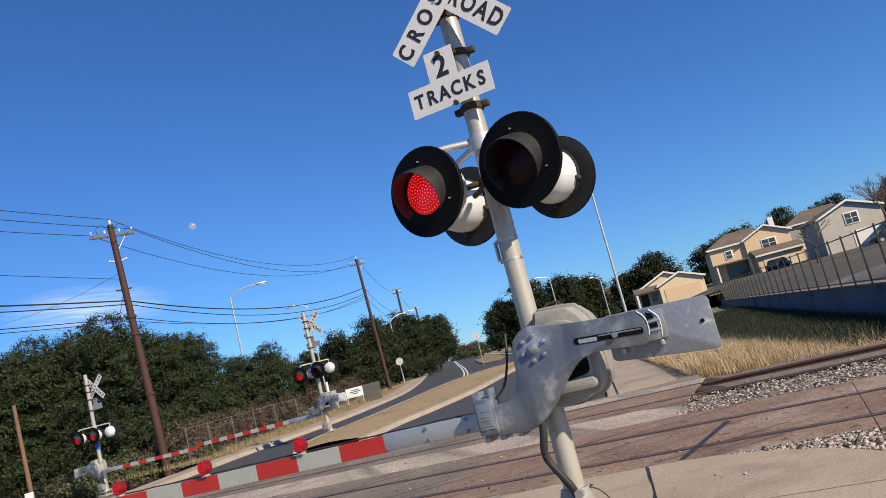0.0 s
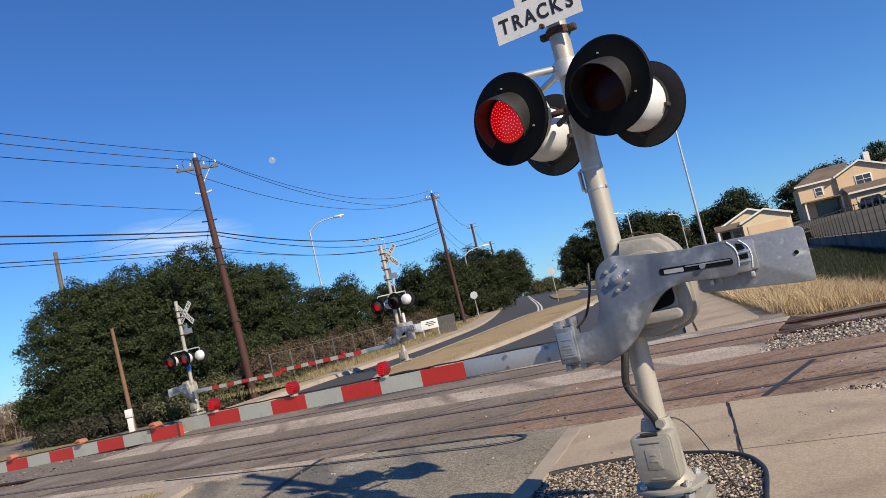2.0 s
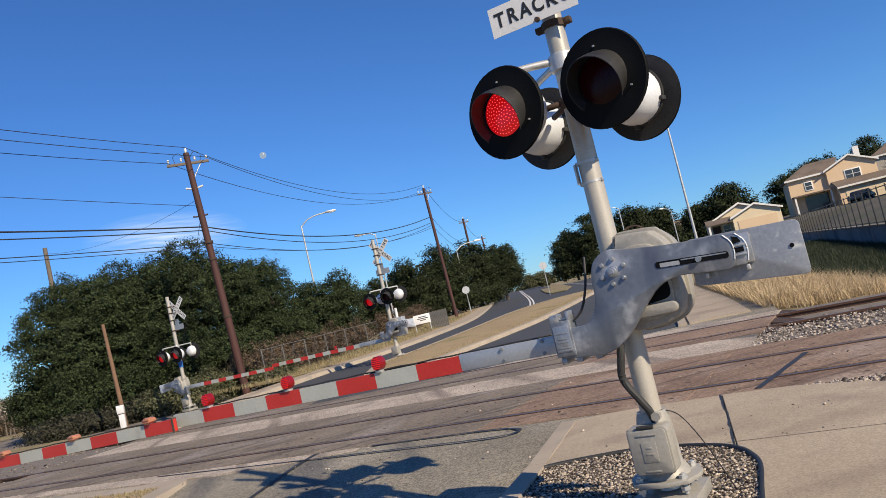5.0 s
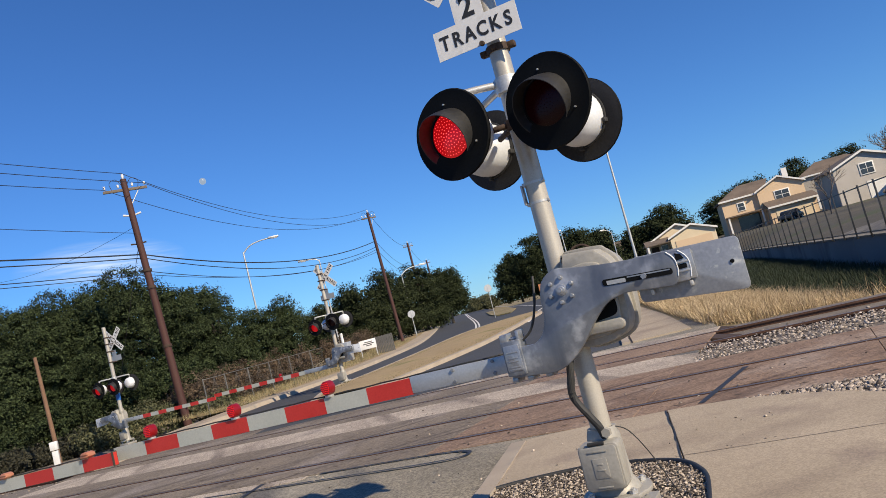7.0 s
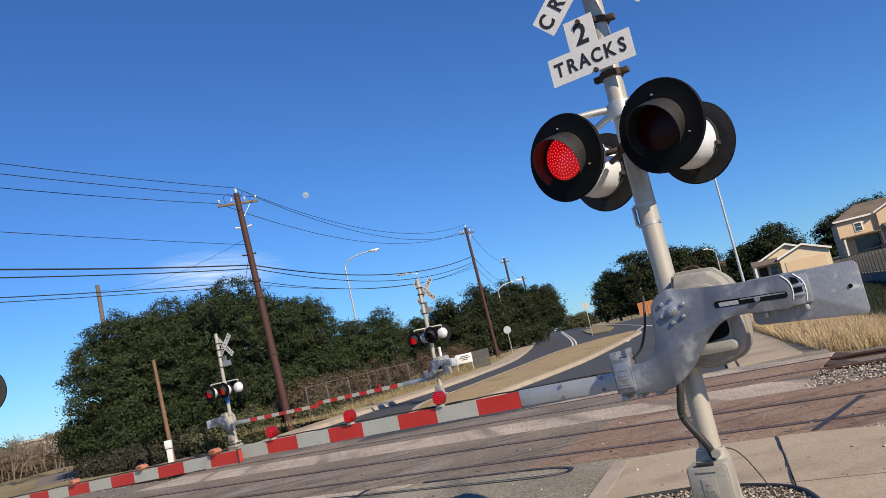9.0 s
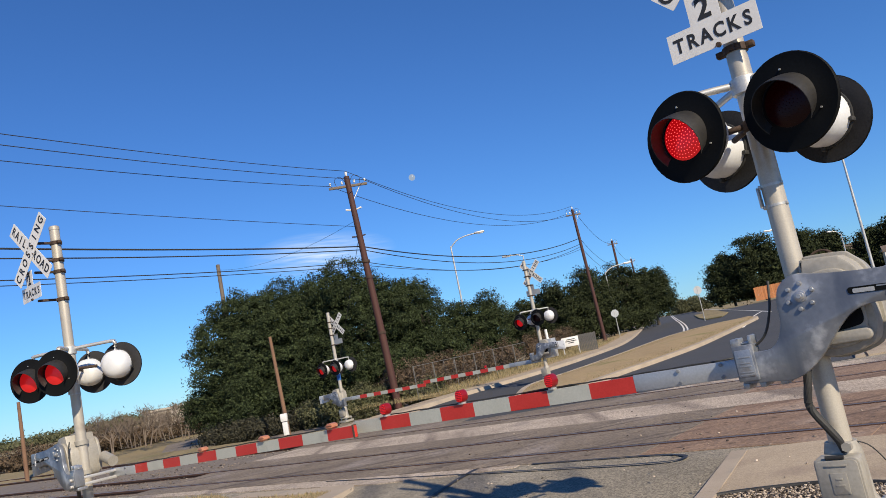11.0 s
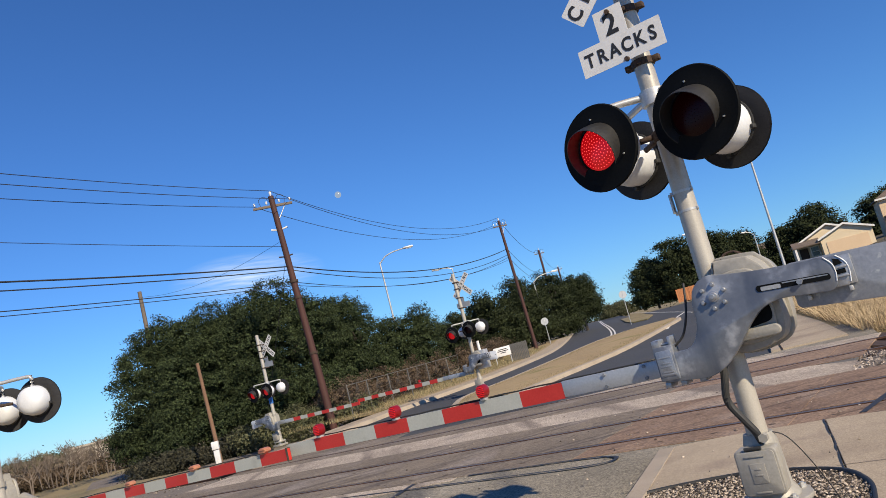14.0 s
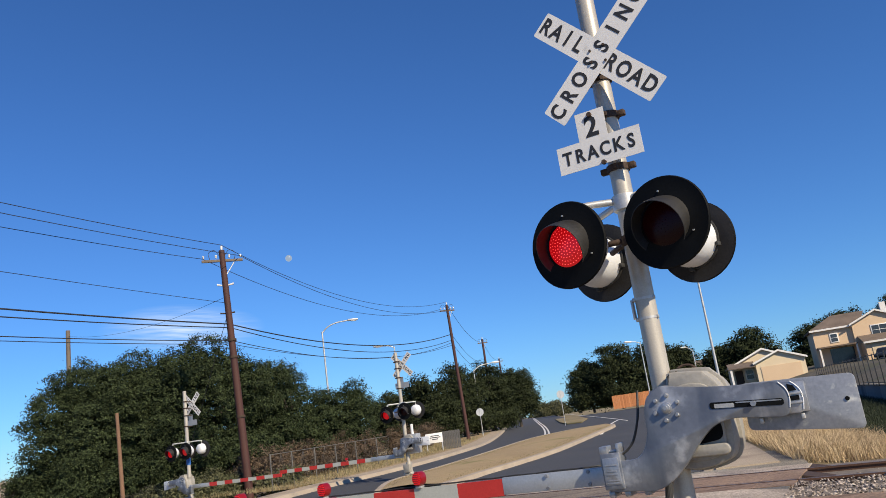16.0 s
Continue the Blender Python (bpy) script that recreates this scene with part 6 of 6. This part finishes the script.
# orange board fence at the right-hand trees
bf = thing("board_fence", house_m(22.2, 116, 1.05, 0), "orange cedar board fence under trees", "fence")
bd = bmesh.new()
box(bd, (0, 0, 0.95), (0.22, 0.03, 1.9))
b0 = part("board", bd, CEDAR, bf, smooth=None)
b0.location = (-2.6, 0, 0)
for i in range(1, 24):
    o = new("board", b0.data)
    o.parent = bf
    o.location = (-2.6 + 0.23 * i, 0, 0.02 * (i % 3))

# chain-link fence below the oaks
cl = offset_line(LEFT_K, -3.6)[10:22]
cf = thing("chain_link_fence", Matrix(), "grey chain-link fence above the verge", "fence")
for i, p in enumerate(cl):
    z = road_z(p.y) + 0.1
    if i % 2 == 0:
        part("post", rodded((p.x, p.y, z - 0.1), (p.x, p.y, z + 1.35), 0.026, seg=8), FENCEGREY, cf)
part("top_rail", tube(bmesh.new(), [(p.x, p.y, road_z(p.y) + 1.42) for p in cl], 0.016, 6), FENCEGREY, cf)
V, Fc = [], []
for a, b in zip(cl, cl[1:]):
    ln = (b - a).length
    nn = int(ln / 0.16)
    for i in range(nn):
        for sgn in (-1, 1):
            t0 = i / nn
            t1 = t0 + sgn * 1.6 / ln * 0.6
            lo, hi = a.lerp(b, t0), a.lerp(b, min(max(t1, 0), 1))
            z = road_z(lo.y) + 0.12
            w = 0.003
            dx = (b - a).normalized() * w
            k0 = len(V)
            V += [(lo.x - dx.x, lo.y - dx.y, z), (lo.x + dx.x, lo.y + dx.y, z), (hi.x + dx.x, hi.y + dx.y, z + 1.28), (hi.x - dx.x, hi.y - dx.y, z + 1.28)]
            Fc.append((k0, k0 + 1, k0 + 2, k0 + 3))
raw_mesh("wire_mesh", np.array(V), np.array(Fc), FENCEGREY, cf, "diagonal wire mesh")

# board on the fence line and grey slatted fence beyond the far signal
sb = thing("notice_board", Matrix.Translation(at(7.55, 46.0, 0.3)) @ Matrix.Rotation(radians(-6), 4, "Z"), "white notice board with dark lettering on the fence", "sign")
part("panel", boxed((0, 0, 0.95), (1.0, 0.03, 0.55), 0.006), SIGNW, sb)
for zz, ww in ((1.08, 0.5), (0.98, 0.66), (0.88, 0.34)):
    part("text_bar", boxed((0.05, -0.018, zz), (ww, 0.004, 0.05)), INK, sb)
for x in (-0.45, 0.45):
    part("post", boxed((x, 0.03, 0.45), (0.05, 0.04, 1.3)), GALV, sb)
sf = thing("slat_fence", Matrix.Translation(at(8.75, 47.5, 0.3)) @ Matrix.Rotation(radians(-20), 4, "Z"), "grey slatted fence beyond the far signal", "fence")
s0 = part("slat", boxed((0, 0, 0.62), (0.085, 0.025, 1.25)), FENCEGREY, sf, smooth=None)
s0.location = (-0.55, 0, 0)
for i in range(1, 12):
    o = new("slat", s0.data)
    o.parent = sf
    o.location = (-0.55 + 0.1 * i, 0, 0.015 * (i % 2))
part("rail", boxed((0, 0.03, 1.1), (1.2, 0.03, 0.05)), FENCEGREY, sf)

# ---- trees and plants ----


def leaves(name, blobs, n, size, mat, parent=None, label="", seed=1, shell=0.8, up=0.45, tuft=34, spread=2.7):
    """Small leaf sprays in tufts over uneven lobes: blobs are (centre, radii)."""
    g = np.random.default_rng(seed)
    c = np.array([b[0] for b in blobs], float)
    r = np.array([b[1] for b in blobs], float)
    w = (r[:, 0] * r[:, 2]) + (r[:, 1] * r[:, 2])
    k = max(1, n // tuft)
    idx = g.choice(len(blobs), k, p=w / w.sum())
    d = g.normal(size=(k, 3))
    d[:, 2] = np.abs(d[:, 2]) * np.where(g.random(k) < 0.72, 1, -1)
    d /= np.linalg.norm(d, axis=1)[:, None]
    rad = shell + (1.06 - shell) * g.random(k) ** 0.6
    rad *= 1 + 0.2 * np.sin(d[:, 0] * 7 + idx) * np.sin(d[:, 1] * 6 + 2 * idx) * np.sin(d[:, 2] * 8 + 3 * idx) + 0.05 * g.normal(size=k)
    p0 = c[idx] + d * r[idx] * rad[:, None]
    own = g.integers(0, k, n)
    p = p0[own] + g.normal(size=(n, 3)) * (size * spread) * (0.6 + 0.8 * g.random(k))[own][:, None] * np.array([1, 1, 0.65])
    d = d[own]
    out = d + np.array([0, 0, up]) + 0.75 * g.normal(size=(n, 3))
    out /= np.linalg.norm(out, axis=1)[:, None]
    t = np.cross(out, g.normal(size=(n, 3)))
    t /= np.linalg.norm(t, axis=1)[:, None]
    b = np.cross(out, t)
    s = size * (0.6 + 0.8 * g.random(n))[:, None]
    q = np.stack([p - t * s, p + t * s * 0.8 + b * s * 0.6, p + t * s * 0.8 - b * s * 0.6], 1)
    f = np.arange(3 * n).reshape(n, 3)
    return raw_mesh(name, q.reshape(-1, 3), f, mat, parent, label)


def branch_tree(bm, p, v, ln, r, depth, g, spread=0.6):
    e = p + v * ln
    rod(bm, p, e, r, r * 0.72, 5 if depth > 1 else 3, False)
    if depth == 0:
        return
    for i in range(g.choice((2, 3, 3))):
        d = (v + Vector((g.uniform(-1, 1), g.uniform(-1, 1), g.uniform(-0.35, 0.7))) * spread).normalized()
        branch_tree(bm, p + v * ln * g.uniform(0.55, 1.0), d, ln * g.uniform(0.6, 0.82), r * 0.68, depth - 1, g, spread)


def oak(p, height, width, depth, n, seed, label, mat=None, size=0.05, skirt=0.12, trunks=1, lobes=40, side=0.0):
    """Evergreen with a domed crown of many lobes; side leans the crown's top along x."""
    g = random.Random(seed)
    tree = thing("tree", Matrix.Translation(p), label, "tree", "trees")
    bm = bmesh.new()
    for k in range(trunks):
        x = (k - (trunks - 1) / 2) * width / max(1, trunks) * 0.7
        rod(bm, (x, 0, -0.2), (x + g.uniform(-0.3, 0.3), 0, height * 0.45), 0.028 * height, 0.018 * height, 10)
        for j in range(6):
            a = g.uniform(0, 6.28)
            rod(bm, (x, 0, height * g.uniform(0.25, 0.42)), (x * 0.6 + math.cos(a) * width * 0.2, math.sin(a) * depth * 0.2, height * g.uniform(0.45, 0.68)), 0.012 * height, 0.005 * height, 6)
    part("trunk", bm, BARK, tree)
    z0 = height * skirt
    hz = height - z0
    blobs, inner = [], []
    for i in range(lobes):
        w = -0.12 + 1.1 * ((i + g.random()) / lobes) ** 1.15
        w = min(0.98, w)
        a = 2.39996 * i + g.uniform(-0.5, 0.5)
        hr = (1 - abs(w) ** 2.3) ** 0.5
        rr = height * g.uniform(0.085, 0.15)
        j = g.uniform(0.86, 1.04)
        x = math.cos(a) * hr * (width / 2 - rr) * j + side * max(0.0, w)
        y = math.sin(a) * hr * (depth / 2 - rr) * j
        z = z0 + max(rr * 0.8, w * (hz - rr) * g.uniform(0.93, 1.03))
        blobs.append(((x, y, z), (rr * g.uniform(1.0, 1.35), rr * g.uniform(1.0, 1.3), rr * g.uniform(0.75, 1.0))))
        inner.append(((x * 0.76, y * 0.76, z0 + (z - z0) * 0.82), (rr * 1.15, rr * 1.15, rr * 0.95)))
    leaves("crown", blobs, n, size, mat or LEAF, tree, "dense small dark green leaves", seed)
    leaves("inner_foliage", inner, max(900, n // 7), size * 2.0, mat or LEAF, tree, "", seed + 500, 0.3, spread=1.2)
    return tree


def tall(az, dist, el, z):
    """Height of a tree whose top stands at an elevation seen from the walk."""
    return dist * math.tan(radians(el)) + 1.62 - z


oak(at(-15.6, 41.0, 0.1), 7.35, 7.0, 7.0, 150000, 11, "broad evergreen oak with a dense dark crown", skirt=0.06, trunks=2, lobes=58)
oak(at(-8.7, 41.5, 0.1), 8.15, 8.8, 7.5, 190000, 12, "tall evergreen oak with a dense dark crown", skirt=0.10, trunks=3, lobes=74)
oak(at(-13.0, 43.5, 0.1), 8.0, 5.0, 5.0, 70000, 17, "tall evergreen oak with a dense dark crown", skirt=0.2, lobes=40)
oak(at(-3.6, 42.5, 0.2), 6.9, 5.2, 5.5, 84000, 13, "evergreen oak with dark foliage behind the pole", skirt=0.12, trunks=2, lobes=36, side=-0.6)
oak(at(-0.2, 46.0, 0.2), 5.0, 3.4, 4.0, 34000, 16, "smaller rounded evergreen oak", skirt=0.12, lobes=26)
oak(at(1.9, 47.0, 0.3), 5.1, 2.9, 4.0, 32000, 14, "smaller rounded evergreen oak", skirt=0.10, lobes=24, side=0.3)
for az, dist, el, wd, sd, sk in ((4.9, 66, 3.3, 5.0, 21, 0.04), (7.4, 67, 4.35, 4.8, 22, 0.05), (9.9, 72, 4.85, 4.6, 23, 0.08), (12.0, 80, 4.5, 4.2, 24, 0.06), (14.1, 88, 3.9, 3.4, 25, 0.22)):
    hh = tall(az, dist, el, 0.7)
    oak(at(az, dist, 0.7), hh, radians(wd) * dist, radians(wd) * dist * 0.9, 34000, sd, "dark evergreen tree beside the climbing road", LEAF_FAR, 0.085, sk, 1, 34)
for az, dist, el, wd, sd in ((19.5, 128, 3.5, 3.4, 31), (21.6, 126, 4.75, 4.4, 32), (24.2, 126, 4.3, 3.8, 33), (26.2, 128, 3.7, 2.6, 34)):
    hh = tall(az, dist, el, 1.1)
    oak(at(az, dist, 1.1), hh, radians(wd) * dist, radians(wd) * dist * 0.8, 26000, sd, "dark evergreen tree above the roadside board fence", LEAF_FAR, 0.15, 0.10, 1, 34)
for az, dist, el, wd, sd in ((28.6, 140, 3.1, 2.8, 40), (30.8, 140, 3.9, 4.8, 41), (34.8, 160, 3.65, 3.6, 42), (37.0, 165, 4.35, 4.8, 43), (39.8, 165, 4.6, 4.8, 44), (43.0, 170, 4.6, 5.0, 45), (47.0, 170, 4.8, 5.0, 46)):
    hh = tall(az, dist, el, 2.2)
    oak(at(az, dist, 2.2), hh, radians(wd) * dist, radians(wd) * dist * 0.7, 20000, sd, "distant dark tree behind the houses", LEAF_FAR, 0.19, 0.05, 1, 30)
for az, dist, hh, w, sd in ((15.9, 150, 2.6, 3.6, 35), (17.0, 150, 2.8, 4.0, 36)):
    oak(at(az, dist, 1.4), hh, w, w, 5000, sd, "low grey-green bush beyond the road crest", SHRUB, 0.13, 0.05, 1, 16)


def bare_tree(p, h, seed, label, mat=None, depth=5, spread=0.6, stems=1):
    g = random.Random(seed)
    t = thing("bare_tree", Matrix.Translation(p), label, "tree", "bare trees")
    bm = bmesh.new()
    for k in range(stems):
        branch_tree(bm, Vector((g.uniform(-0.4, 0.4) * (stems > 1), 0, -0.1)), Vector((g.uniform(-0.3, 0.3), g.uniform(-0.2, 0.2), 1)).normalized(), h * 0.32, h * 0.016, depth, g, spread)
    part("branch", bm, mat or TWIG, t, smooth=None)
    return t


bare_tree(at(41.3, 78, 1.6), 6.0, 51, "leafless pale tree before the houses")
bare_tree(at(46.6, 76, 1.8), 8.0, 52, "leafless brown tree beside the pale house", depth=6)
bare_tree(at(48.4, 80, 1.8), 8.0, 53, "leafless reddish tree beside the pale house", depth=6)
bare_tree(at(45.4, 124, 2.8), 9.5, 55, "leafless reddish tree behind the pale house", REDTWIG, depth=6)
bare_tree(at(46.9, 122, 2.8), 9.5, 56, "leafless reddish tree behind the pale house", REDTWIG, depth=6)
bare_tree(at(48.0, 21.5, 0.9), 1.3, 54, "small leafless sapling at the wall", depth=4)
for i, az in enumerate((-20.8, -21.8, -22.6, -23.3, -24.0, -24.8, -25.8)):
    bare_tree(at(az, 52 + 3 * (i % 3), 0.2), 2.9 - 0.35 * (i % 3), 60 + i, "leafless grey-brown shrub beside the tracks", depth=6, spread=0.85, stems=3)


def bushes(name, places, n, size, mat, label, seed):
    t = thing(name, Matrix(), label, "shrub", "shrubs")
    leaves("foliage", places, n, size, mat, t, "", seed, 0.2)["kind"] = "stuff"
    return t


g = random.Random(9)
# dry brush between fence and oaks
pl = []
for i in range(40):
    p = offset_line(LEFT_K, -4.6 - 1.4 * g.random())[11 + i // 2]
    pl.append(((p.x, p.y, road_z(p.y) + 0.7), (0.8, 0.8, 0.7 + 0.6 * g.random())))
bushes("dry_brush", pl, 50000, 0.045, BRUSH, "brown dry brush behind the chain-link fence", 71)
pl = [((at(a, 33.5 + 2 * g.random()).x, at(a, 34).y, 0.5), (0.7, 0.6, 0.5 + 0.35 * g.random())) for a in (-11.5, -10.4, -9.2, -8.0, -7.0, -5.9, -4.6, -3.2)]
bushes("roadside_shrub", pl, 30000, 0.05, SHRUB, "olive green scrub at the foot of the oaks", 72)
# weedy scrub whose leaf colour carries the shade under the oaks
pl = [((at(a, 34 + 2.5 * g.random()).x, at(a, 35).y, 0.15), (1.3, 0.8, 0.35 + 0.45 * g.random())) for a in (-18.8, -18, -17, -15.8, -14.6, -13.4, -12.3)]
bushes("roadside_shrub", pl, 30000, 0.05, SHADESHRUB, "weedy scrub in front of the oaks, coloured dark for shade", 77)
pl = [((at(a, 46.5).x, at(a, 46.5).y, 1.3), (1.5, 0.9, 1.6)) for a in (-17, -15.5, -14, -12.5, -11, -9.5, -8, -6.5, -5, -3.5, -2, -0.5, 1.0)]
bushes("understorey", pl, 26000, 0.12, LEAF, "dark low growth under the oaks", 73)
pl = [((at(a, 60 + 5 * g.random()).x, at(a, 62).y, 0.5), (2.2, 1.5, 0.8 + 0.5 * g.random())) for a in (-20, -21.5, -23, -24.5, -26, -27.5, -29, -30.5, -32)]
bushes("dry_brush", pl, 42000, 0.07, BRUSH, "brown winter scrub along the tracks", 74)
pl = [((at(a, 190).x, at(a, 190).y, 0.9 + 0.5 * g.random()), (7, 5, 1.6 + 0.8 * g.random())) for a in range(-36, -14, 2)]
bushes("far_scrub", pl, 42000, 0.30, SHRUB, "distant olive tree line", 75)
pl = [((at(a, 300).x, at(a, 300).y, 1.2), (14, 8, 2.6)) for a in range(-40, 52, 3)]
bushes("far_scrub", pl, 40000, 0.5, LEAF_FAR, "far dark tree line on the horizon", 76)
# pale low building far along the tracks
h = thing("house", Matrix.Translation(at(-21.2, 90, 0.6)), "low pale building beyond the scrub", "house", "houses")
part("wall", boxed((0, 0, 0.9), (5, 4, 1.8)), STONEW, h)
part("roof", boxed((0, 0, 1.9), (5.4, 4.4, 0.2)), STONEW, h)


def blades(name, pts, height, mat, label, seed, lean=0.5, width=0.006):
    """Grass: one narrow bent blade for each point."""
    gg = np.random.default_rng(seed)
    n = len(pts)
    a = gg.random(n) * 6.28
    hh = height * (0.45 + 0.75 * gg.random(n))
    dx, dy = np.cos(a), np.sin(a)
    ln = lean * hh * gg.random(n)
    px, py = -dy, dx
    w = width * (0.7 + 0.8 * gg.random(n))
    p = np.asarray(pts)
    b0 = p + np.stack([px * w, py * w, 0 * w], 1)
    b1 = p - np.stack([px * w, py * w, 0 * w], 1)
    m = p + np.stack([dx * ln * 0.35, dy * ln * 0.35, hh * 0.6], 1)
    t = p + np.stack([dx * ln, dy * ln, hh], 1)
    m0, m1 = m + 0.6 * (b0 - p), m - 0.6 * (b0 - p)
    v = np.stack([b0, b1, m1, m0, t, t + 1e-4], 1).reshape(-1, 3)
    k = 6 * np.arange(n)[:, None]
    f = np.concatenate([k + np.array([[0, 1, 2, 3]]), k + np.array([[3, 2, 4, 5]])])
    return tagged(raw_mesh(name, v, f, mat), label, "grass", kind="stuff")


# tall dry grass between the right-hand walk and the wall
gp = [offset_line(RIGHT_K, 1.75)[2], offset_line(RIGHT_K, 1.75)[15], Vector((18.5, 34.0)), Vector((14.4, 24.0)), Vector((13.9, 20.5)), Vector((12.6, 15.4)), Vector((12.0, 13.4)), uc(2.6, 16.7).xy, uc(-2.6, 16.6).xy]
pts = scatter(gp, 150000, 0.08)
pts[:, 2] = [ground_z(x, y) for x, y, _ in pts]
blades("dry_grass", pts, 0.40, STRAW, "tall straw-coloured dry grass beside the walk", 81, 1.7, 0.005)
pts = scatter([uc(-2.0, 16.2).xy, uc(22, 16.2).xy, uc(22, 17.0).xy, uc(-2, 17.4).xy], 7000, 0.08)
blades("dry_grass", pts, 0.3, STRAW, "wispy dry grass along the track bed", 82, 0.9, 0.004)
pts = scatter(offset_line(FMED_L, 0.3)[1:26] + offset_line(FMED_R, -0.35)[1:26][::-1], 50000, 0)
pts[:, 2] = 0.27 + 0.0105 * np.maximum(0, pts[:, 1] - 24)
blades("dry_grass", pts, 0.05, STRAWGREEN, "short straw-coloured grass on the median", 83, 1.2, 0.005)
pts = scatter(near_med, 60000, 0.13)
pts = pts[pts[:, 1] > 7.0]
blades("short_grass", pts, 0.055, STRAWGREEN, "short half-dry grass on the near median", 84, 0.9, 0.005)
vg = offset_line(LEFT_K, -1.6)[8:30] + offset_line(LEFT_K, -6.0)[8:30][::-1]
pts = scatter(vg, 42000, 0)
pts[:, 2] = 0.25 + 0.0105 * np.maximum(0, pts[:, 1] - 24)
blades("dry_grass", pts, 0.2, STRAWGREEN, "ragged dry grass on the verge below the fence", 85, 1.1, 0.006)

# green grass along the wall, its shade painted into the blade colour
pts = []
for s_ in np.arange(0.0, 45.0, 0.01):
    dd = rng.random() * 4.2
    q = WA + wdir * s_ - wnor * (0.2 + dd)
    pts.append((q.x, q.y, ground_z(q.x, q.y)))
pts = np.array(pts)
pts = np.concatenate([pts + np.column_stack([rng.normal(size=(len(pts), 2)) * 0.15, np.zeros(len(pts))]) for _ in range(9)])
blades("green_grass", pts, 0.26, GREENG, "green grass along the wall, coloured dark to stand for shade", 86, 0.8, 0.008)

# rusty bolt heads along the crossing panels
V, Fc = [], []
for cc in (8.3, 9.15, 9.8, 10.6, 13.0, 13.8, 14.5, 15.3):
    u = -16.5
    while u < (14.0 if cc < 11 else -2.0):
        u += 0.62 if rng.random() < 0.8 else 1.24
        k0 = len(V)
        for j in range(6):
            a = math.pi * j / 3
            p = uc(u + 0.045 * math.cos(a), cc + 0.022 * math.sin(a), 0.1365)
            V.append(tuple(p))
        Fc.append(tuple(range(k0, k0 + 6)))
tagged(raw_mesh("panel_bolts", np.array(V), np.array(Fc), TIE), "dark bolt recesses in the crossing panels", "bolt", kind="stuff")

# ---- sky things ----
bm = bmesh.new()
bmesh.ops.create_uvsphere(bm, u_segments=24, v_segments=12, radius=10.5)
mo = link("moon", bm, MOONM, smooth=90)
mo.location = (2500 * math.sin(radians(-1.38)) * math.cos(radians(13.89)), 2500 * math.cos(radians(-1.38)) * math.cos(radians(13.89)), 2500 * math.sin(radians(13.89)))
tagged(mo, "pale daytime moon in a clear blue sky", "moon", kind="structure")

# thin cirrus streak far off
cm = bpy.data.materials.new("cirrus")
cm.use_nodes = True
cn, cl_ = cm.node_tree.nodes, cm.node_tree.links
cn.remove(cn["Principled BSDF"])
em, tr, mx = cn.new("ShaderNodeEmission"), cn.new("ShaderNodeBsdfTransparent"), cn.new("ShaderNodeMixShader")
em.inputs[0].default_value, em.inputs[1].default_value = (0.62, 0.76, 0.95, 1), 0.88
tc, nz, gr, mp = cn.new("ShaderNodeTexCoord"), cn.new("ShaderNodeTexNoise"), cn.new("ShaderNodeTexGradient"), cn.new("ShaderNodeMapping")
gr.gradient_type = "SPHERICAL"
mp.inputs["Scale"].default_value = (1.0, 1.0, 1.0)
cl_.new(tc.outputs["Object"], mp.inputs["Vector"])
cl_.new(mp.outputs[0], gr.inputs[0])
st = cn.new("ShaderNodeMapping")
st.inputs["Scale"].default_value = (1.2, 5.0, 1.0)
st.inputs["Rotation"].default_value = (0, 0, 0.25)
cl_.new(tc.outputs["Object"], st.inputs["Vector"])
cl_.new(st.outputs[0], nz.inputs["Vector"])
nz.inputs["Scale"].default_value, nz.inputs["Detail"].default_value = 1.6, 6
mu, rp = cn.new("ShaderNodeMath"), cn.new("ShaderNodeMapRange")
mu.operation = "MULTIPLY"
rp.inputs[1].default_value, rp.inputs[2].default_value, rp.inputs[3].default_value, rp.inputs[4].default_value = 0.25, 0.62, 0.0, 1.0
cl_.new(nz.outputs[0], rp.inputs[0])
cl_.new(rp.outputs[0], mu.inputs[0])
cl_.new(gr.outputs[0], mu.inputs[1])
cl_.new(mu.outputs[0], mx.inputs[0])
cl_.new(tr.outputs[0], mx.inputs[1])
cl_.new(em.outputs[0], mx.inputs[2])
cl_.new(mx.outputs[0], cn["Material Output"].inputs["Surface"])
bm = bmesh.new()
bmesh.ops.create_grid(bm, x_segments=1, y_segments=1, size=1.0)
cir = link("cirrus_cloud", bm, cm)
cir.matrix_world = Matrix.Translation(at(-9.2, 3000, 3000 * math.tan(radians(9.5)))) @ Matrix.Rotation(radians(8.0), 4, "Z") @ Matrix.Rotation(radians(90), 4, "X") @ Matrix.Rotation(radians(-4), 4, "Z") @ Matrix.Diagonal((300, 95, 1, 1))
cir.visible_shadow = False
tagged(cir, "faint white cirrus streak in the blue sky", "cloud", kind="structure")
